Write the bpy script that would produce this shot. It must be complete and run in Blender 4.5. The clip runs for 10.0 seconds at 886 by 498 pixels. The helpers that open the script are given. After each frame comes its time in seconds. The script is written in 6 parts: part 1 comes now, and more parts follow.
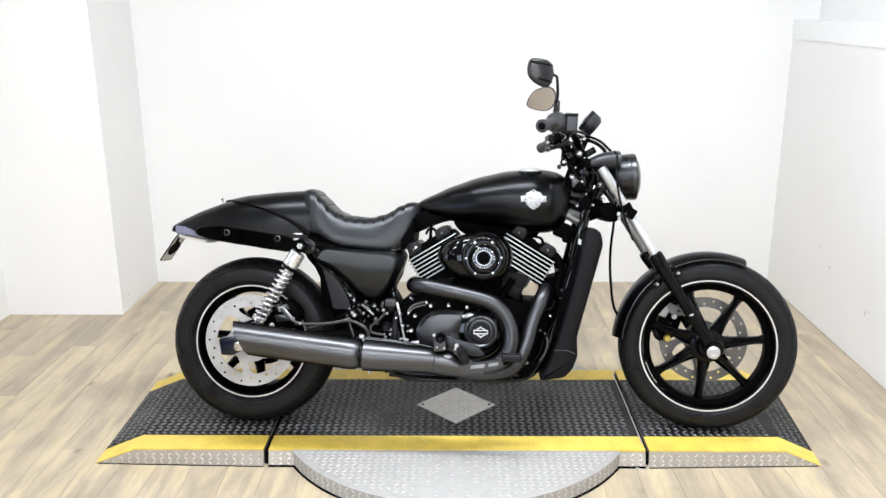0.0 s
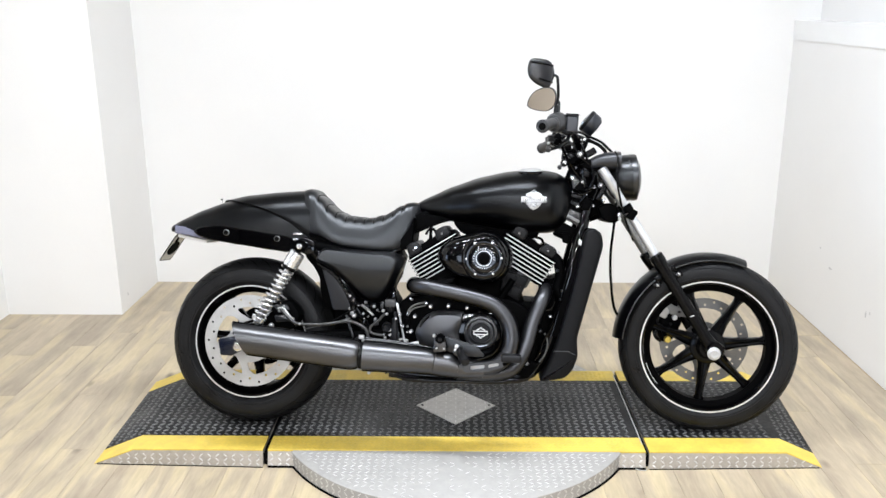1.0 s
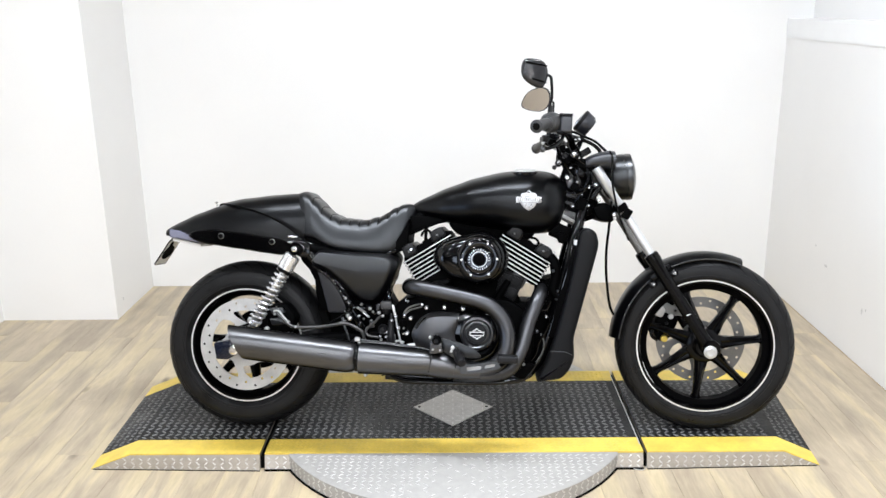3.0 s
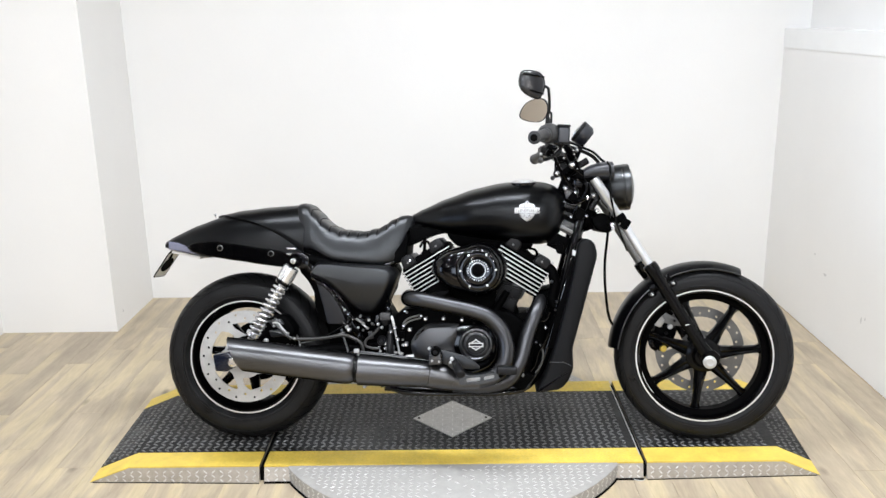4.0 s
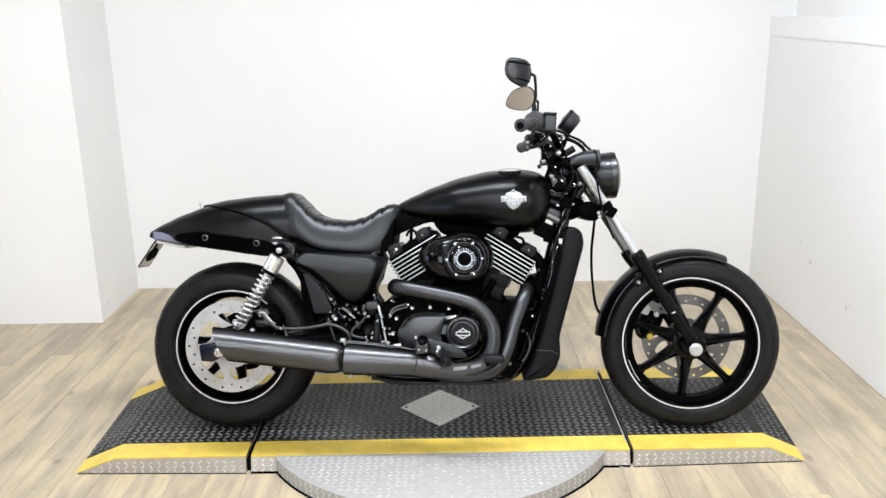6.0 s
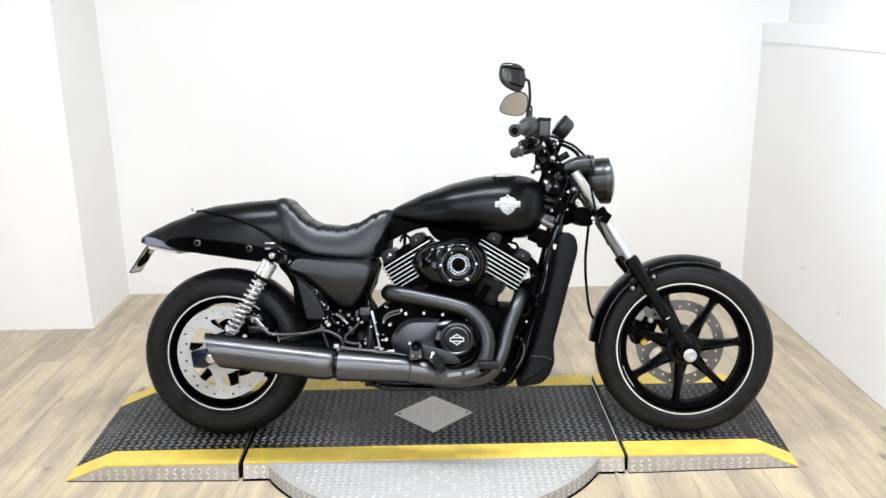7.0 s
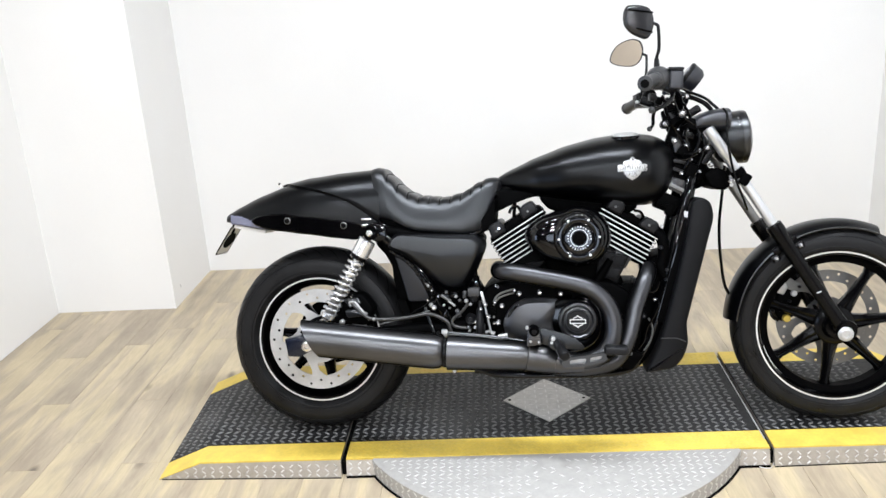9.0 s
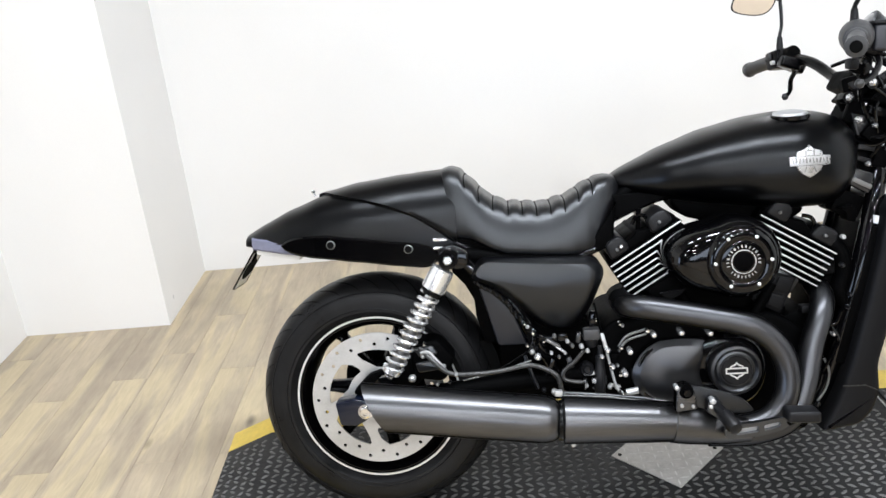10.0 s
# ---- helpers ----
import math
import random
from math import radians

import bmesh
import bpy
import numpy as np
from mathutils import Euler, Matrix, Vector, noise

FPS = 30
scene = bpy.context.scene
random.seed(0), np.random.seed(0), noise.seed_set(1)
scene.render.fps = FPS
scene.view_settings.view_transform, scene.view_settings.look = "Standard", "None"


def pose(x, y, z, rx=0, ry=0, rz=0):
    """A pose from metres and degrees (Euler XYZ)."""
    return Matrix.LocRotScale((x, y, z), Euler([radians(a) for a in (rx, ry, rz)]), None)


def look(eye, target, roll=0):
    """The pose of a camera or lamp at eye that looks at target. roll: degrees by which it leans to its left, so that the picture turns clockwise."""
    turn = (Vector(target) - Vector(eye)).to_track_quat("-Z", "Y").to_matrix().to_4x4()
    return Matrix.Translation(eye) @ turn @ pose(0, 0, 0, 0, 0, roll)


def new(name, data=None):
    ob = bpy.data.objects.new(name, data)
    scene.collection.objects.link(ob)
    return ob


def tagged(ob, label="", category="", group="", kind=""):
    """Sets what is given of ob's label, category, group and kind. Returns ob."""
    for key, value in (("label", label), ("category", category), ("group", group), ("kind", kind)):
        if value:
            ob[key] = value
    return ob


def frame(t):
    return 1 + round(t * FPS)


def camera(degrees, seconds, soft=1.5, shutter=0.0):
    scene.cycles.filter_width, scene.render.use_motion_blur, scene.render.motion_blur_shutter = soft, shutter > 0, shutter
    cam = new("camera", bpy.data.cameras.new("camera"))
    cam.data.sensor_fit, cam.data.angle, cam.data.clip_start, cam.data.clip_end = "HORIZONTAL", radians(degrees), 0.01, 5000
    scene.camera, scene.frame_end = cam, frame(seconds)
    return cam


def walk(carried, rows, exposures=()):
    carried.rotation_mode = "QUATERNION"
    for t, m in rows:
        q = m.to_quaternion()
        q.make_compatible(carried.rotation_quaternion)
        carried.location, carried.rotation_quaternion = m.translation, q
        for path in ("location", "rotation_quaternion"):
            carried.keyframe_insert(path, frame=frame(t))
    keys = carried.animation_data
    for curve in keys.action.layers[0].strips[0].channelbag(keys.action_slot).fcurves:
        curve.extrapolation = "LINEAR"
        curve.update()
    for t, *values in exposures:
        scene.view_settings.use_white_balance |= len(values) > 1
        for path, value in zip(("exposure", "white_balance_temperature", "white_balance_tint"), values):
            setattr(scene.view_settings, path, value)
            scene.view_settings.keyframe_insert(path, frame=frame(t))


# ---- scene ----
cam = camera(55.2, 10.0)
PATH = [
    (0, (0.03, -2.725, 1.422), (-0.004, -0.804, 0.866), -0.3),
    (0.5, (0.03, -2.723, 1.414), (0.009, -0.801, 0.861), -0.4),
    (1, (0.03, -2.719, 1.42), (-0.004, -0.797, 0.865), -0.2),
    (1.5, (0.031, -2.717, 1.413), (-0.001, -0.797, 0.854), -0.4),
    (2, (0.038, -2.712, 1.415), (-0.006, -0.795, 0.844), -0.3),
    (2.5, (0.034, -2.714, 1.415), (0.004, -0.795, 0.85), -0.6),
    (4, (0.04, -2.717, 1.424), (0.013, -0.788, 0.894), -1),
    (4.5, (0.045, -2.72, 1.413), (0.023, -0.799, 0.858), -1.6),
    (5, (0.044, -2.722, 1.414), (0.031, -0.799, 0.863), -1),
    (5.5, (0.045, -2.716, 1.418), (0.037, -0.795, 0.861), -1.1),
    (7, (0.036, -2.701, 1.414), (0.058, -0.775, 0.874), -0.8),
    (7.5, (0.024, -2.691, 1.411), (0.058, -0.767, 0.863), -1.5),
    (8, (0.015, -2.673, 1.407), (0.064, -0.754, 0.843), -1),
    (8.3, (-0.012, -2.635, 1.41), (0.06, -0.724, 0.826), -0.1),
    (8.5, (-0.045, -2.607, 1.407), (-0.028, -0.693, 0.827), -2.1),
    (8.7, (-0.079, -2.558, 1.402), (-0.066, -0.646, 0.817), -1.94),
    (8.8, (-0.09, -2.523, 1.402), (-0.104, -0.617, 0.798), -2.16),
    (9, (-0.11, -2.425, 1.387), (-0.239, -0.531, 0.757), -3.7),
    (9.2, (-0.12, -2.286, 1.369), (-0.354, -0.393, 0.767), -4.8),
    (9.3, (-0.144, -2.228, 1.366), (-0.408, -0.34, 0.762), -3.5),
    (9.5, (-0.2, -2.089, 1.414), (-0.5, -0.217, 0.776), -2.7),
    (9.7, (-0.277, -1.959, 1.392), (-0.542, -0.091, 0.73), -3.7),
    (9.8, (-0.322, -1.89, 1.378), (-0.509, -0.024, 0.687), -3.2),
    (10, (-0.418, -1.761, 1.379), (-0.489, 0.087, 0.619), -5.4),
]
EXPOSURE = [(0, -0.02, 6210, 11), (2.7, -0.02, 6210, 11), (4, -0.13, 6270, 11), (5.6, -0.13, 6270, 11), (7, -0.02, 6210, 11), (8.8, -0.02, 6210, 11), (10, -0.02, 6210, 11)]
walk(cam, [(t, look(eye, target, roll)) for t, eye, target, roll in PATH], EXPOSURE)

# ---- world, lights ----
world = bpy.data.worlds.new("world")
scene.world = world
world.use_nodes = True
world.node_tree.nodes["Background"].inputs[0].default_value = (0.9, 0.95, 1.0, 1)
world.node_tree.nodes["Background"].inputs[1].default_value = 0.0


def area_lamp(x, y, z, sx, sy, watts, colour=(1.0, 0.97, 0.93)):
    data = bpy.data.lights.new("room_light", "AREA")
    data.shape, data.size, data.size_y, data.energy, data.color = "RECTANGLE", sx, sy, watts, colour
    ob = new("room_light", data)
    ob.matrix_world = pose(x, y, z)
    return ob


CEIL = 2.75
LAMP = (0.93, 0.965, 1.0)
for x, watts in ((-1.0, 15), (-0.5, 17), (0.0, 20), (0.5, 20), (1.0, 20)):
    area_lamp(x, -0.50, CEIL - 0.03, 0.20, 0.20, watts, LAMP)
# rows of small downlights in front of the bay and through the shop
for x in (-1.4, -0.7, 0.0, 0.7, 1.4):
    area_lamp(x, -2.60, CEIL - 0.03, 0.15, 0.15, 19, LAMP)
for x in (-2.4, -0.8, 0.8, 2.4):
    area_lamp(x, -4.60, CEIL - 0.03, 0.15, 0.15, 36, (1.0, 0.97, 0.93))
    area_lamp(x, -6.80, CEIL - 0.03, 0.15, 0.15, 45, (1.0, 0.97, 0.93))
# cool lamps for unseen shop windows; the second is an added front fill
win_lamp = area_lamp(0, 0, 0, 1.9, 1.7, 80, (0.62, 0.76, 1.0))
win_lamp.matrix_world = pose(-4.95, -4.0, 1.30, 0, -90, 0)
front_lamp = area_lamp(0, 0, 0, 2.6, 0.8, 48, (0.76, 0.86, 1.0))
front_lamp.matrix_world = pose(-0.3, -7.95, 2.05, 90, 0, 0)


# ---- materials ----
def material(name, colour, rough=0.5, metal=0.0, vary=0.15, scale=8.0, fine=160.0, bump=0.05, coat=0.0, spec=0.5, edge=(1.0, 1.0, 1.0), grain=None):
    """A surface with mottling at two sizes in colour and gloss, and a fine relief; grain stretches the fine mottling."""
    m = bpy.data.materials.new(name)
    m.use_nodes = True
    nt = m.node_tree
    b = nt.nodes["Principled BSDF"]
    tc = nt.nodes.new("ShaderNodeTexCoord")
    big = nt.nodes.new("ShaderNodeTexNoise")
    big.inputs["Scale"].default_value, big.inputs["Detail"].default_value = scale, 5
    small = nt.nodes.new("ShaderNodeTexNoise")
    small.inputs["Scale"].default_value, small.inputs["Detail"].default_value = fine, 3
    nt.links.new(tc.outputs["Object"], big.inputs["Vector"])
    if grain:
        stretch = nt.nodes.new("ShaderNodeVectorMath")
        stretch.operation = "MULTIPLY"
        stretch.inputs[1].default_value = grain
        nt.links.new(tc.outputs["Object"], stretch.inputs[0])
        nt.links.new(stretch.outputs[0], small.inputs["Vector"])
    else:
        nt.links.new(tc.outputs["Object"], small.inputs["Vector"])
    mix = nt.nodes.new("ShaderNodeMath")
    mix.operation = "MULTIPLY_ADD"
    nt.links.new(big.outputs["Fac"], mix.inputs[0])
    mix.inputs[1].default_value = 0.7
    add = nt.nodes.new("ShaderNodeMath")
    add.operation = "MULTIPLY"
    nt.links.new(small.outputs["Fac"], add.inputs[0])
    add.inputs[1].default_value = 0.3
    nt.links.new(add.outputs[0], mix.inputs[2])
    ramp = nt.nodes.new("ShaderNodeMapRange")
    ramp.inputs["From Min"].default_value, ramp.inputs["From Max"].default_value = 0.3, 0.7
    ramp.inputs["To Min"].default_value, ramp.inputs["To Max"].default_value = 1 - vary, 1 + vary
    nt.links.new(mix.outputs[0], ramp.inputs["Value"])
    col = nt.nodes.new("ShaderNodeMix")
    col.data_type, col.blend_type = "RGBA", "MULTIPLY"
    col.inputs["Factor"].default_value = 1.0
    col.inputs["A"].default_value = (*colour, 1)
    nt.links.new(ramp.outputs[0], col.inputs["B"])
    nt.links.new(col.outputs["Result"], b.inputs["Base Color"])
    rr = nt.nodes.new("ShaderNodeMath")
    rr.operation = "MULTIPLY"
    rr.inputs[1].default_value = rough
    nt.links.new(ramp.outputs[0], rr.inputs[0])
    nt.links.new(rr.outputs[0], b.inputs["Roughness"])
    b.inputs["Metallic"].default_value = metal
    b.inputs["Specular IOR Level"].default_value = spec
    b.inputs["Specular Tint"].default_value = (*edge, 1)
    b.inputs["Coat Weight"].default_value = coat
    b.inputs["Coat Roughness"].default_value = 0.04
    if bump:
        bp = nt.nodes.new("ShaderNodeBump")
        bp.inputs["Strength"].default_value, bp.inputs["Distance"].default_value = bump, 0.002
        nt.links.new(small.outputs["Fac"], bp.inputs["Height"])
        nt.links.new(bp.outputs[0], b.inputs["Normal"])
    return m


def wood_floor():
    m = bpy.data.materials.new("oak_plank")
    m.use_nodes = True
    nt = m.node_tree
    b = nt.nodes["Principled BSDF"]
    tc, info = nt.nodes.new("ShaderNodeTexCoord"), nt.nodes.new("ShaderNodeObjectInfo")
    shift = nt.nodes.new("ShaderNodeVectorMath")
    shift.operation = "MULTIPLY_ADD"
    nt.links.new(info.outputs["Random"], shift.inputs[0])
    shift.inputs[1].default_value = (37, 53, 11)
    nt.links.new(tc.outputs["Object"], shift.inputs[2])
    stretch = nt.nodes.new("ShaderNodeVectorMath")
    stretch.operation = "MULTIPLY"
    stretch.inputs[1].default_value = (1.0, 0.13, 1.0)
    nt.links.new(shift.outputs[0], stretch.inputs[0])
    grain = nt.nodes.new("ShaderNodeTexNoise")
    grain.inputs["Scale"].default_value, grain.inputs["Detail"].default_value, grain.inputs["Distortion"].default_value = 70, 6, 1.2
    nt.links.new(stretch.outputs[0], grain.inputs["Vector"])
    cloud = nt.nodes.new("ShaderNodeTexNoise")
    cloud.inputs["Scale"].default_value, cloud.inputs["Detail"].default_value, cloud.inputs["Distortion"].default_value = 13, 4, 0.8
    nt.links.new(stretch.outputs[0], cloud.inputs["Vector"])
    r1 = nt.nodes.new("ShaderNodeValToRGB")
    r1.color_ramp.elements[0].position, r1.color_ramp.elements[1].position = 0.36, 0.62
    r1.color_ramp.elements[0].color = (0.366, 0.299, 0.214, 1)
    r1.color_ramp.elements[1].color = (0.535, 0.443, 0.284, 1)
    e = r1.color_ramp.elements.new(0.5)
    e.color = (0.440, 0.364, 0.257, 1)
    nt.links.new(cloud.outputs["Fac"], r1.inputs["Fac"])
    r2 = nt.nodes.new("ShaderNodeMapRange")
    r2.inputs["From Min"].default_value, r2.inputs["From Max"].default_value = 0.3, 0.7
    r2.inputs["To Min"].default_value, r2.inputs["To Max"].default_value = 0.90, 1.08
    nt.links.new(grain.outputs["Fac"], r2.inputs["Value"])
    tone = nt.nodes.new("ShaderNodeMapRange")
    tone.inputs["To Min"].default_value, tone.inputs["To Max"].default_value = 0.95, 1.04
    nt.links.new(info.outputs["Random"], tone.inputs["Value"])
    knot = nt.nodes.new("ShaderNodeTexVoronoi")
    knot.inputs["Scale"].default_value = 5.0
    ks = nt.nodes.new("ShaderNodeVectorMath")
    ks.operation = "MULTIPLY"
    ks.inputs[1].default_value = (1.0, 0.5, 1.0)
    nt.links.new(shift.outputs[0], ks.inputs[0])
    nt.links.new(ks.outputs[0], knot.inputs["Vector"])
    kr = nt.nodes.new("ShaderNodeMapRange")
    kr.inputs["From Min"].default_value, kr.inputs["From Max"].default_value = 0.03, 0.10
    kr.inputs["To Min"].default_value, kr.inputs["To Max"].default_value = 0.38, 1.0
    nt.links.new(knot.outputs["Distance"], kr.inputs["Value"])
    m1, m2, m3 = (nt.nodes.new("ShaderNodeMath") for _ in range(3))
    for q in (m1, m2):
        q.operation = "MULTIPLY"
    nt.links.new(r2.outputs[0], m1.inputs[0])
    nt.links.new(tone.outputs[0], m1.inputs[1])
    nt.links.new(m1.outputs[0], m2.inputs[0])
    nt.links.new(kr.outputs[0], m2.inputs[1])
    geo, patch = nt.nodes.new("ShaderNodeNewGeometry"), nt.nodes.new("ShaderNodeTexNoise")
    patch.inputs["Scale"].default_value, patch.inputs["Detail"].default_value = 4.5, 5
    nt.links.new(geo.outputs["Position"], patch.inputs["Vector"])
    pr = nt.nodes.new("ShaderNodeMapRange")
    pr.inputs["From Min"].default_value, pr.inputs["From Max"].default_value = 0.3, 0.7
    pr.inputs["To Min"].default_value, pr.inputs["To Max"].default_value = 0.87, 1.06
    nt.links.new(patch.outputs["Fac"], pr.inputs["Value"])
    m3.operation = "MULTIPLY"
    nt.links.new(m2.outputs[0], m3.inputs[0])
    nt.links.new(pr.outputs[0], m3.inputs[1])
    col = nt.nodes.new("ShaderNodeMix")
    col.data_type, col.blend_type = "RGBA", "MULTIPLY"
    col.inputs["Factor"].default_value = 1.0
    nt.links.new(r1.outputs[0], col.inputs["A"])
    nt.links.new(m3.outputs[0], col.inputs["B"])
    nt.links.new(col.outputs["Result"], b.inputs["Base Color"])
    b.inputs["Roughness"].default_value = 0.36
    bp = nt.nodes.new("ShaderNodeBump")
    bp.inputs["Strength"].default_value, bp.inputs["Distance"].default_value = 0.12, 0.001
    nt.links.new(grain.outputs["Fac"], bp.inputs["Height"])
    nt.links.new(bp.outputs[0], b.inputs["Normal"])
    return m


WALL = material("white_wall_paint", (0.815, 0.805, 0.785), 0.7, vary=0.03, scale=1.5, fine=220, bump=0.04)
DIM = material("dark_shop_paint", (0.032, 0.029, 0.026), 0.8, vary=0.1, scale=2)
# tan of an unseen backdrop, added for the far mirror to reflect
TAN = material("tan_mirror_backdrop", (0.80, 0.72, 0.61), 0.7, vary=0.06, scale=3)
CEIL_PAINT = material("grey_ceiling_paint", (0.30, 0.30, 0.30), 0.8, vary=0.03, scale=2)
TRIM = material("white_trim_paint", (0.84, 0.84, 0.83), 0.4, vary=0.02, bump=0.02)
JOINT = material("plank_joint", (0.33, 0.26, 0.17), 0.8)
OAK = wood_floor()
RUBBER = material("black_ribbed_mat", (0.008, 0.008, 0.0083), 0.5, vary=0.5, scale=5, fine=90, bump=0.1, spec=0.3)
# tops paler than the mat, for wear and for the light they catch
RUBBER_TOP = material("worn_lit_tread_tops", (0.098, 0.097, 0.094), 0.36, vary=0.5, scale=6, fine=70, bump=0.08, spec=0.6)
YELLOW = material("worn_yellow_paint", (0.70, 0.51, 0.085), 0.50, vary=0.20, scale=14, fine=120, bump=0.05)
ALU = material("aluminium_tread_plate", (0.365, 0.352, 0.330), 0.55, 0.15, vary=0.10, scale=40, fine=160, bump=0.06)
ALU_HI = material("polished_tread_bars", (0.60, 0.59, 0.57), 0.32, 0.45, vary=0.18, bump=0.02)
# flat black: paints shade in gaps and under edges, also black marks and parts
DARKGAP = material("black_gap", (0.003, 0.003, 0.003), 0.9, spec=0.05)
MATTE = material("matte_black_paint", (0.0006, 0.0006, 0.0008), 0.29, vary=0.08, scale=4, fine=900, bump=0.012, spec=0.24, edge=(0.95, 0.975, 1.0))
SATIN = material("satin_black", (0.0010, 0.0010, 0.0012), 0.24, vary=0.15, scale=8, fine=500, bump=0.03, spec=0.15)
GLOSS = material("gloss_black", (0.0010, 0.0010, 0.0012), 0.06, vary=0.1, bump=0.0, spec=0.32)
CASE = material("wrinkle_black_casting", (0.0009, 0.0009, 0.0010), 0.50, vary=0.2, scale=30, fine=700, bump=0.06, spec=0.02)
LEATHER = material("black_vinyl", (0.0024, 0.0024, 0.0029), 0.34, vary=0.15, scale=20, fine=800, bump=0.08, spec=0.52, edge=(0.94, 0.97, 1.0))
TYRE = material("tyre_rubber", (0.0060, 0.0060, 0.0064), 0.44, vary=0.55, scale=14, fine=300, bump=0.16, spec=0.21)
CHROME = material("chrome", (0.78, 0.78, 0.78), 0.16, 1.0, vary=0.0, bump=0.0)
STEEL = material("brushed_steel", (0.50, 0.50, 0.495), 0.36, 0.6, vary=0.14, scale=20, fine=250, bump=0.05)
DISC = material("dark_brake_steel", (0.17, 0.17, 0.165), 0.35, 0.6, vary=0.15, scale=20, fine=250, bump=0.04)
PIPE = material("dark_brushed_muffler", (0.100, 0.100, 0.103), 0.31, 1.0, vary=0.22, scale=3, fine=500, bump=0.03, edge=(0.08, 0.08, 0.08), grain=(0.012, 1.0, 1.0))
HEADER = material("dark_ceramic_pipe", (0.070, 0.071, 0.075), 0.35, 1.0, vary=0.01, scale=6, fine=400, bump=0.0, edge=(0.08, 0.08, 0.08))
FINE_EDGE = material("machined_bright_edge", (0.70, 0.70, 0.69), 0.33, 0.5, vary=0.08, bump=0.0)
BRIGHT = material("polished_plating", (0.74, 0.74, 0.74), 0.22, 0.75, vary=0.06, bump=0.0)
TUBE = material("polished_fork_tube", (0.60, 0.615, 0.63), 0.30, 0.75, vary=0.0, bump=0.0)
GLASS_MIRROR = material("mirror_glass", (0.76, 0.74, 0.71), 0.02, 1.0, vary=0.01, bump=0.0)
LENS = material("dark_lens", (0.05, 0.05, 0.055), 0.05, vary=0.02, bump=0.0, coat=1.0)
# the disc's aluminium, lightened to offset the shade under the bike
PLATE = material("lightened_tread_plate", (0.48, 0.465, 0.44), 0.42, 0.25, vary=0.16, scale=40, fine=160, bump=0.05)
# aluminium sides coloured tan for the wood floor they reflect
SIDE_PLATE = material("floor_tinted_plate_edge", (0.43, 0.395, 0.345), 0.42, 0.45, vary=0.16, scale=30, fine=160, bump=0.05)
DOME = material("dark_pearl_casting", (0.080, 0.081, 0.085), 0.36, 1.0, vary=0.05, scale=20, fine=600, bump=0.02, edge=(0.2, 0.2, 0.2))
SHROUD = material("matte_shroud_plastic", (0.0050, 0.0050, 0.0055), 0.40, vary=0.12, fine=400, bump=0.04, spec=0.11)
PALE_FLANK = material("pale_blue_grey", (0.15, 0.155, 0.22), 0.22, vary=0.12, scale=20, bump=0.0, spec=0.6)
WHITE = material("white_plastic", (0.75, 0.75, 0.74), 0.35, vary=0.03, bump=0.0)
GOLD = material("gold_anodised", (0.50, 0.37, 0.07), 0.42, 0.6, vary=0.1, bump=0.0)
# black metal, tinted blue for the cool reflection on the adjuster block
BLUE_SHEEN_BLACK = material("black_with_blue_sheen", (0.004, 0.0065, 0.016), 0.2, 0.0, vary=0.1, bump=0.0)
WALNUT = material("dark_brown_wood", (0.10, 0.055, 0.03), 0.4, vary=0.3, scale=12, fine=90)
GREYPL = material("grey_plastic", (0.0065, 0.0065, 0.0072), 0.37, vary=0.12, fine=400, bump=0.04, spec=0.20)
CONTROL = material("worn_grey_black_plastic", (0.030, 0.030, 0.031), 0.42, vary=0.18, scale=25, fine=400, bump=0.05, spec=0.5)
COVER = material("satin_grey_black_cover", (0.0020, 0.0020, 0.0026), 0.30, vary=0.1, scale=6, fine=700, bump=0.02, spec=0.90, edge=(0.93, 0.965, 1.0))
PANEL = material("matte_black_panel", (0.0014, 0.0014, 0.0018), 0.31, vary=0.1, scale=6, fine=700, bump=0.02, spec=0.54, edge=(0.93, 0.965, 1.0))
SHELL = material("smoked_mirror_shell", (0.016, 0.016, 0.0172), 0.2, vary=0.05, bump=0.0, spec=0.5)
BADGE = material("brushed_silver_badge", (0.42, 0.42, 0.42), 0.30, 0.8, vary=0.25, scale=60, fine=300, bump=0.05)
SPLASH = material("blue_grey_plastic", (0.014, 0.015, 0.019), 0.34, vary=0.12, fine=400, bump=0.03, spec=0.5)
BRAID = material("braided_hose", (0.060, 0.059, 0.057), 0.35, 0.5, vary=0.35, scale=140, fine=700, bump=0.15)


# ---- mesh helpers ----
def part(name, bm, mat, parent=None, label="", sharp=38):
    limit = radians(sharp)
    for f in bm.faces:
        f.smooth = True
    for e in bm.edges:
        if len(e.link_faces) == 2 and e.calc_face_angle(0) > limit:
            e.smooth = False
    me = bpy.data.meshes.new(name)
    bm.to_mesh(me)
    bm.free()
    me.materials.append(mat)
    ob = new(name, me)
    ob.parent = parent
    if label:
        ob["label"] = label
    return ob


def thing(name, label, category, m=None, group="", kind=""):
    ob = new(name)
    ob.empty_display_size = 0.1
    if m is not None:
        ob.matrix_world = m
    return tagged(ob, label, category, group, kind)


def spline(pts, n=6):
    """A smooth curve through the points."""
    p = [Vector(q) for q in pts]
    p = [p[0] * 2 - p[1], *p, p[-1] * 2 - p[-2]]
    out = []
    for i in range(1, len(p) - 2):
        for k in range(n):
            t = k / n
            a, b, c, d = p[i - 1], p[i], p[i + 1], p[i + 2]
            out.append(0.5 * (2 * b + (c - a) * t + (2 * a - 5 * b + 4 * c - d) * t * t + (3 * b - a - 3 * c + d) * t ** 3))
    out.append(p[-2])
    return out


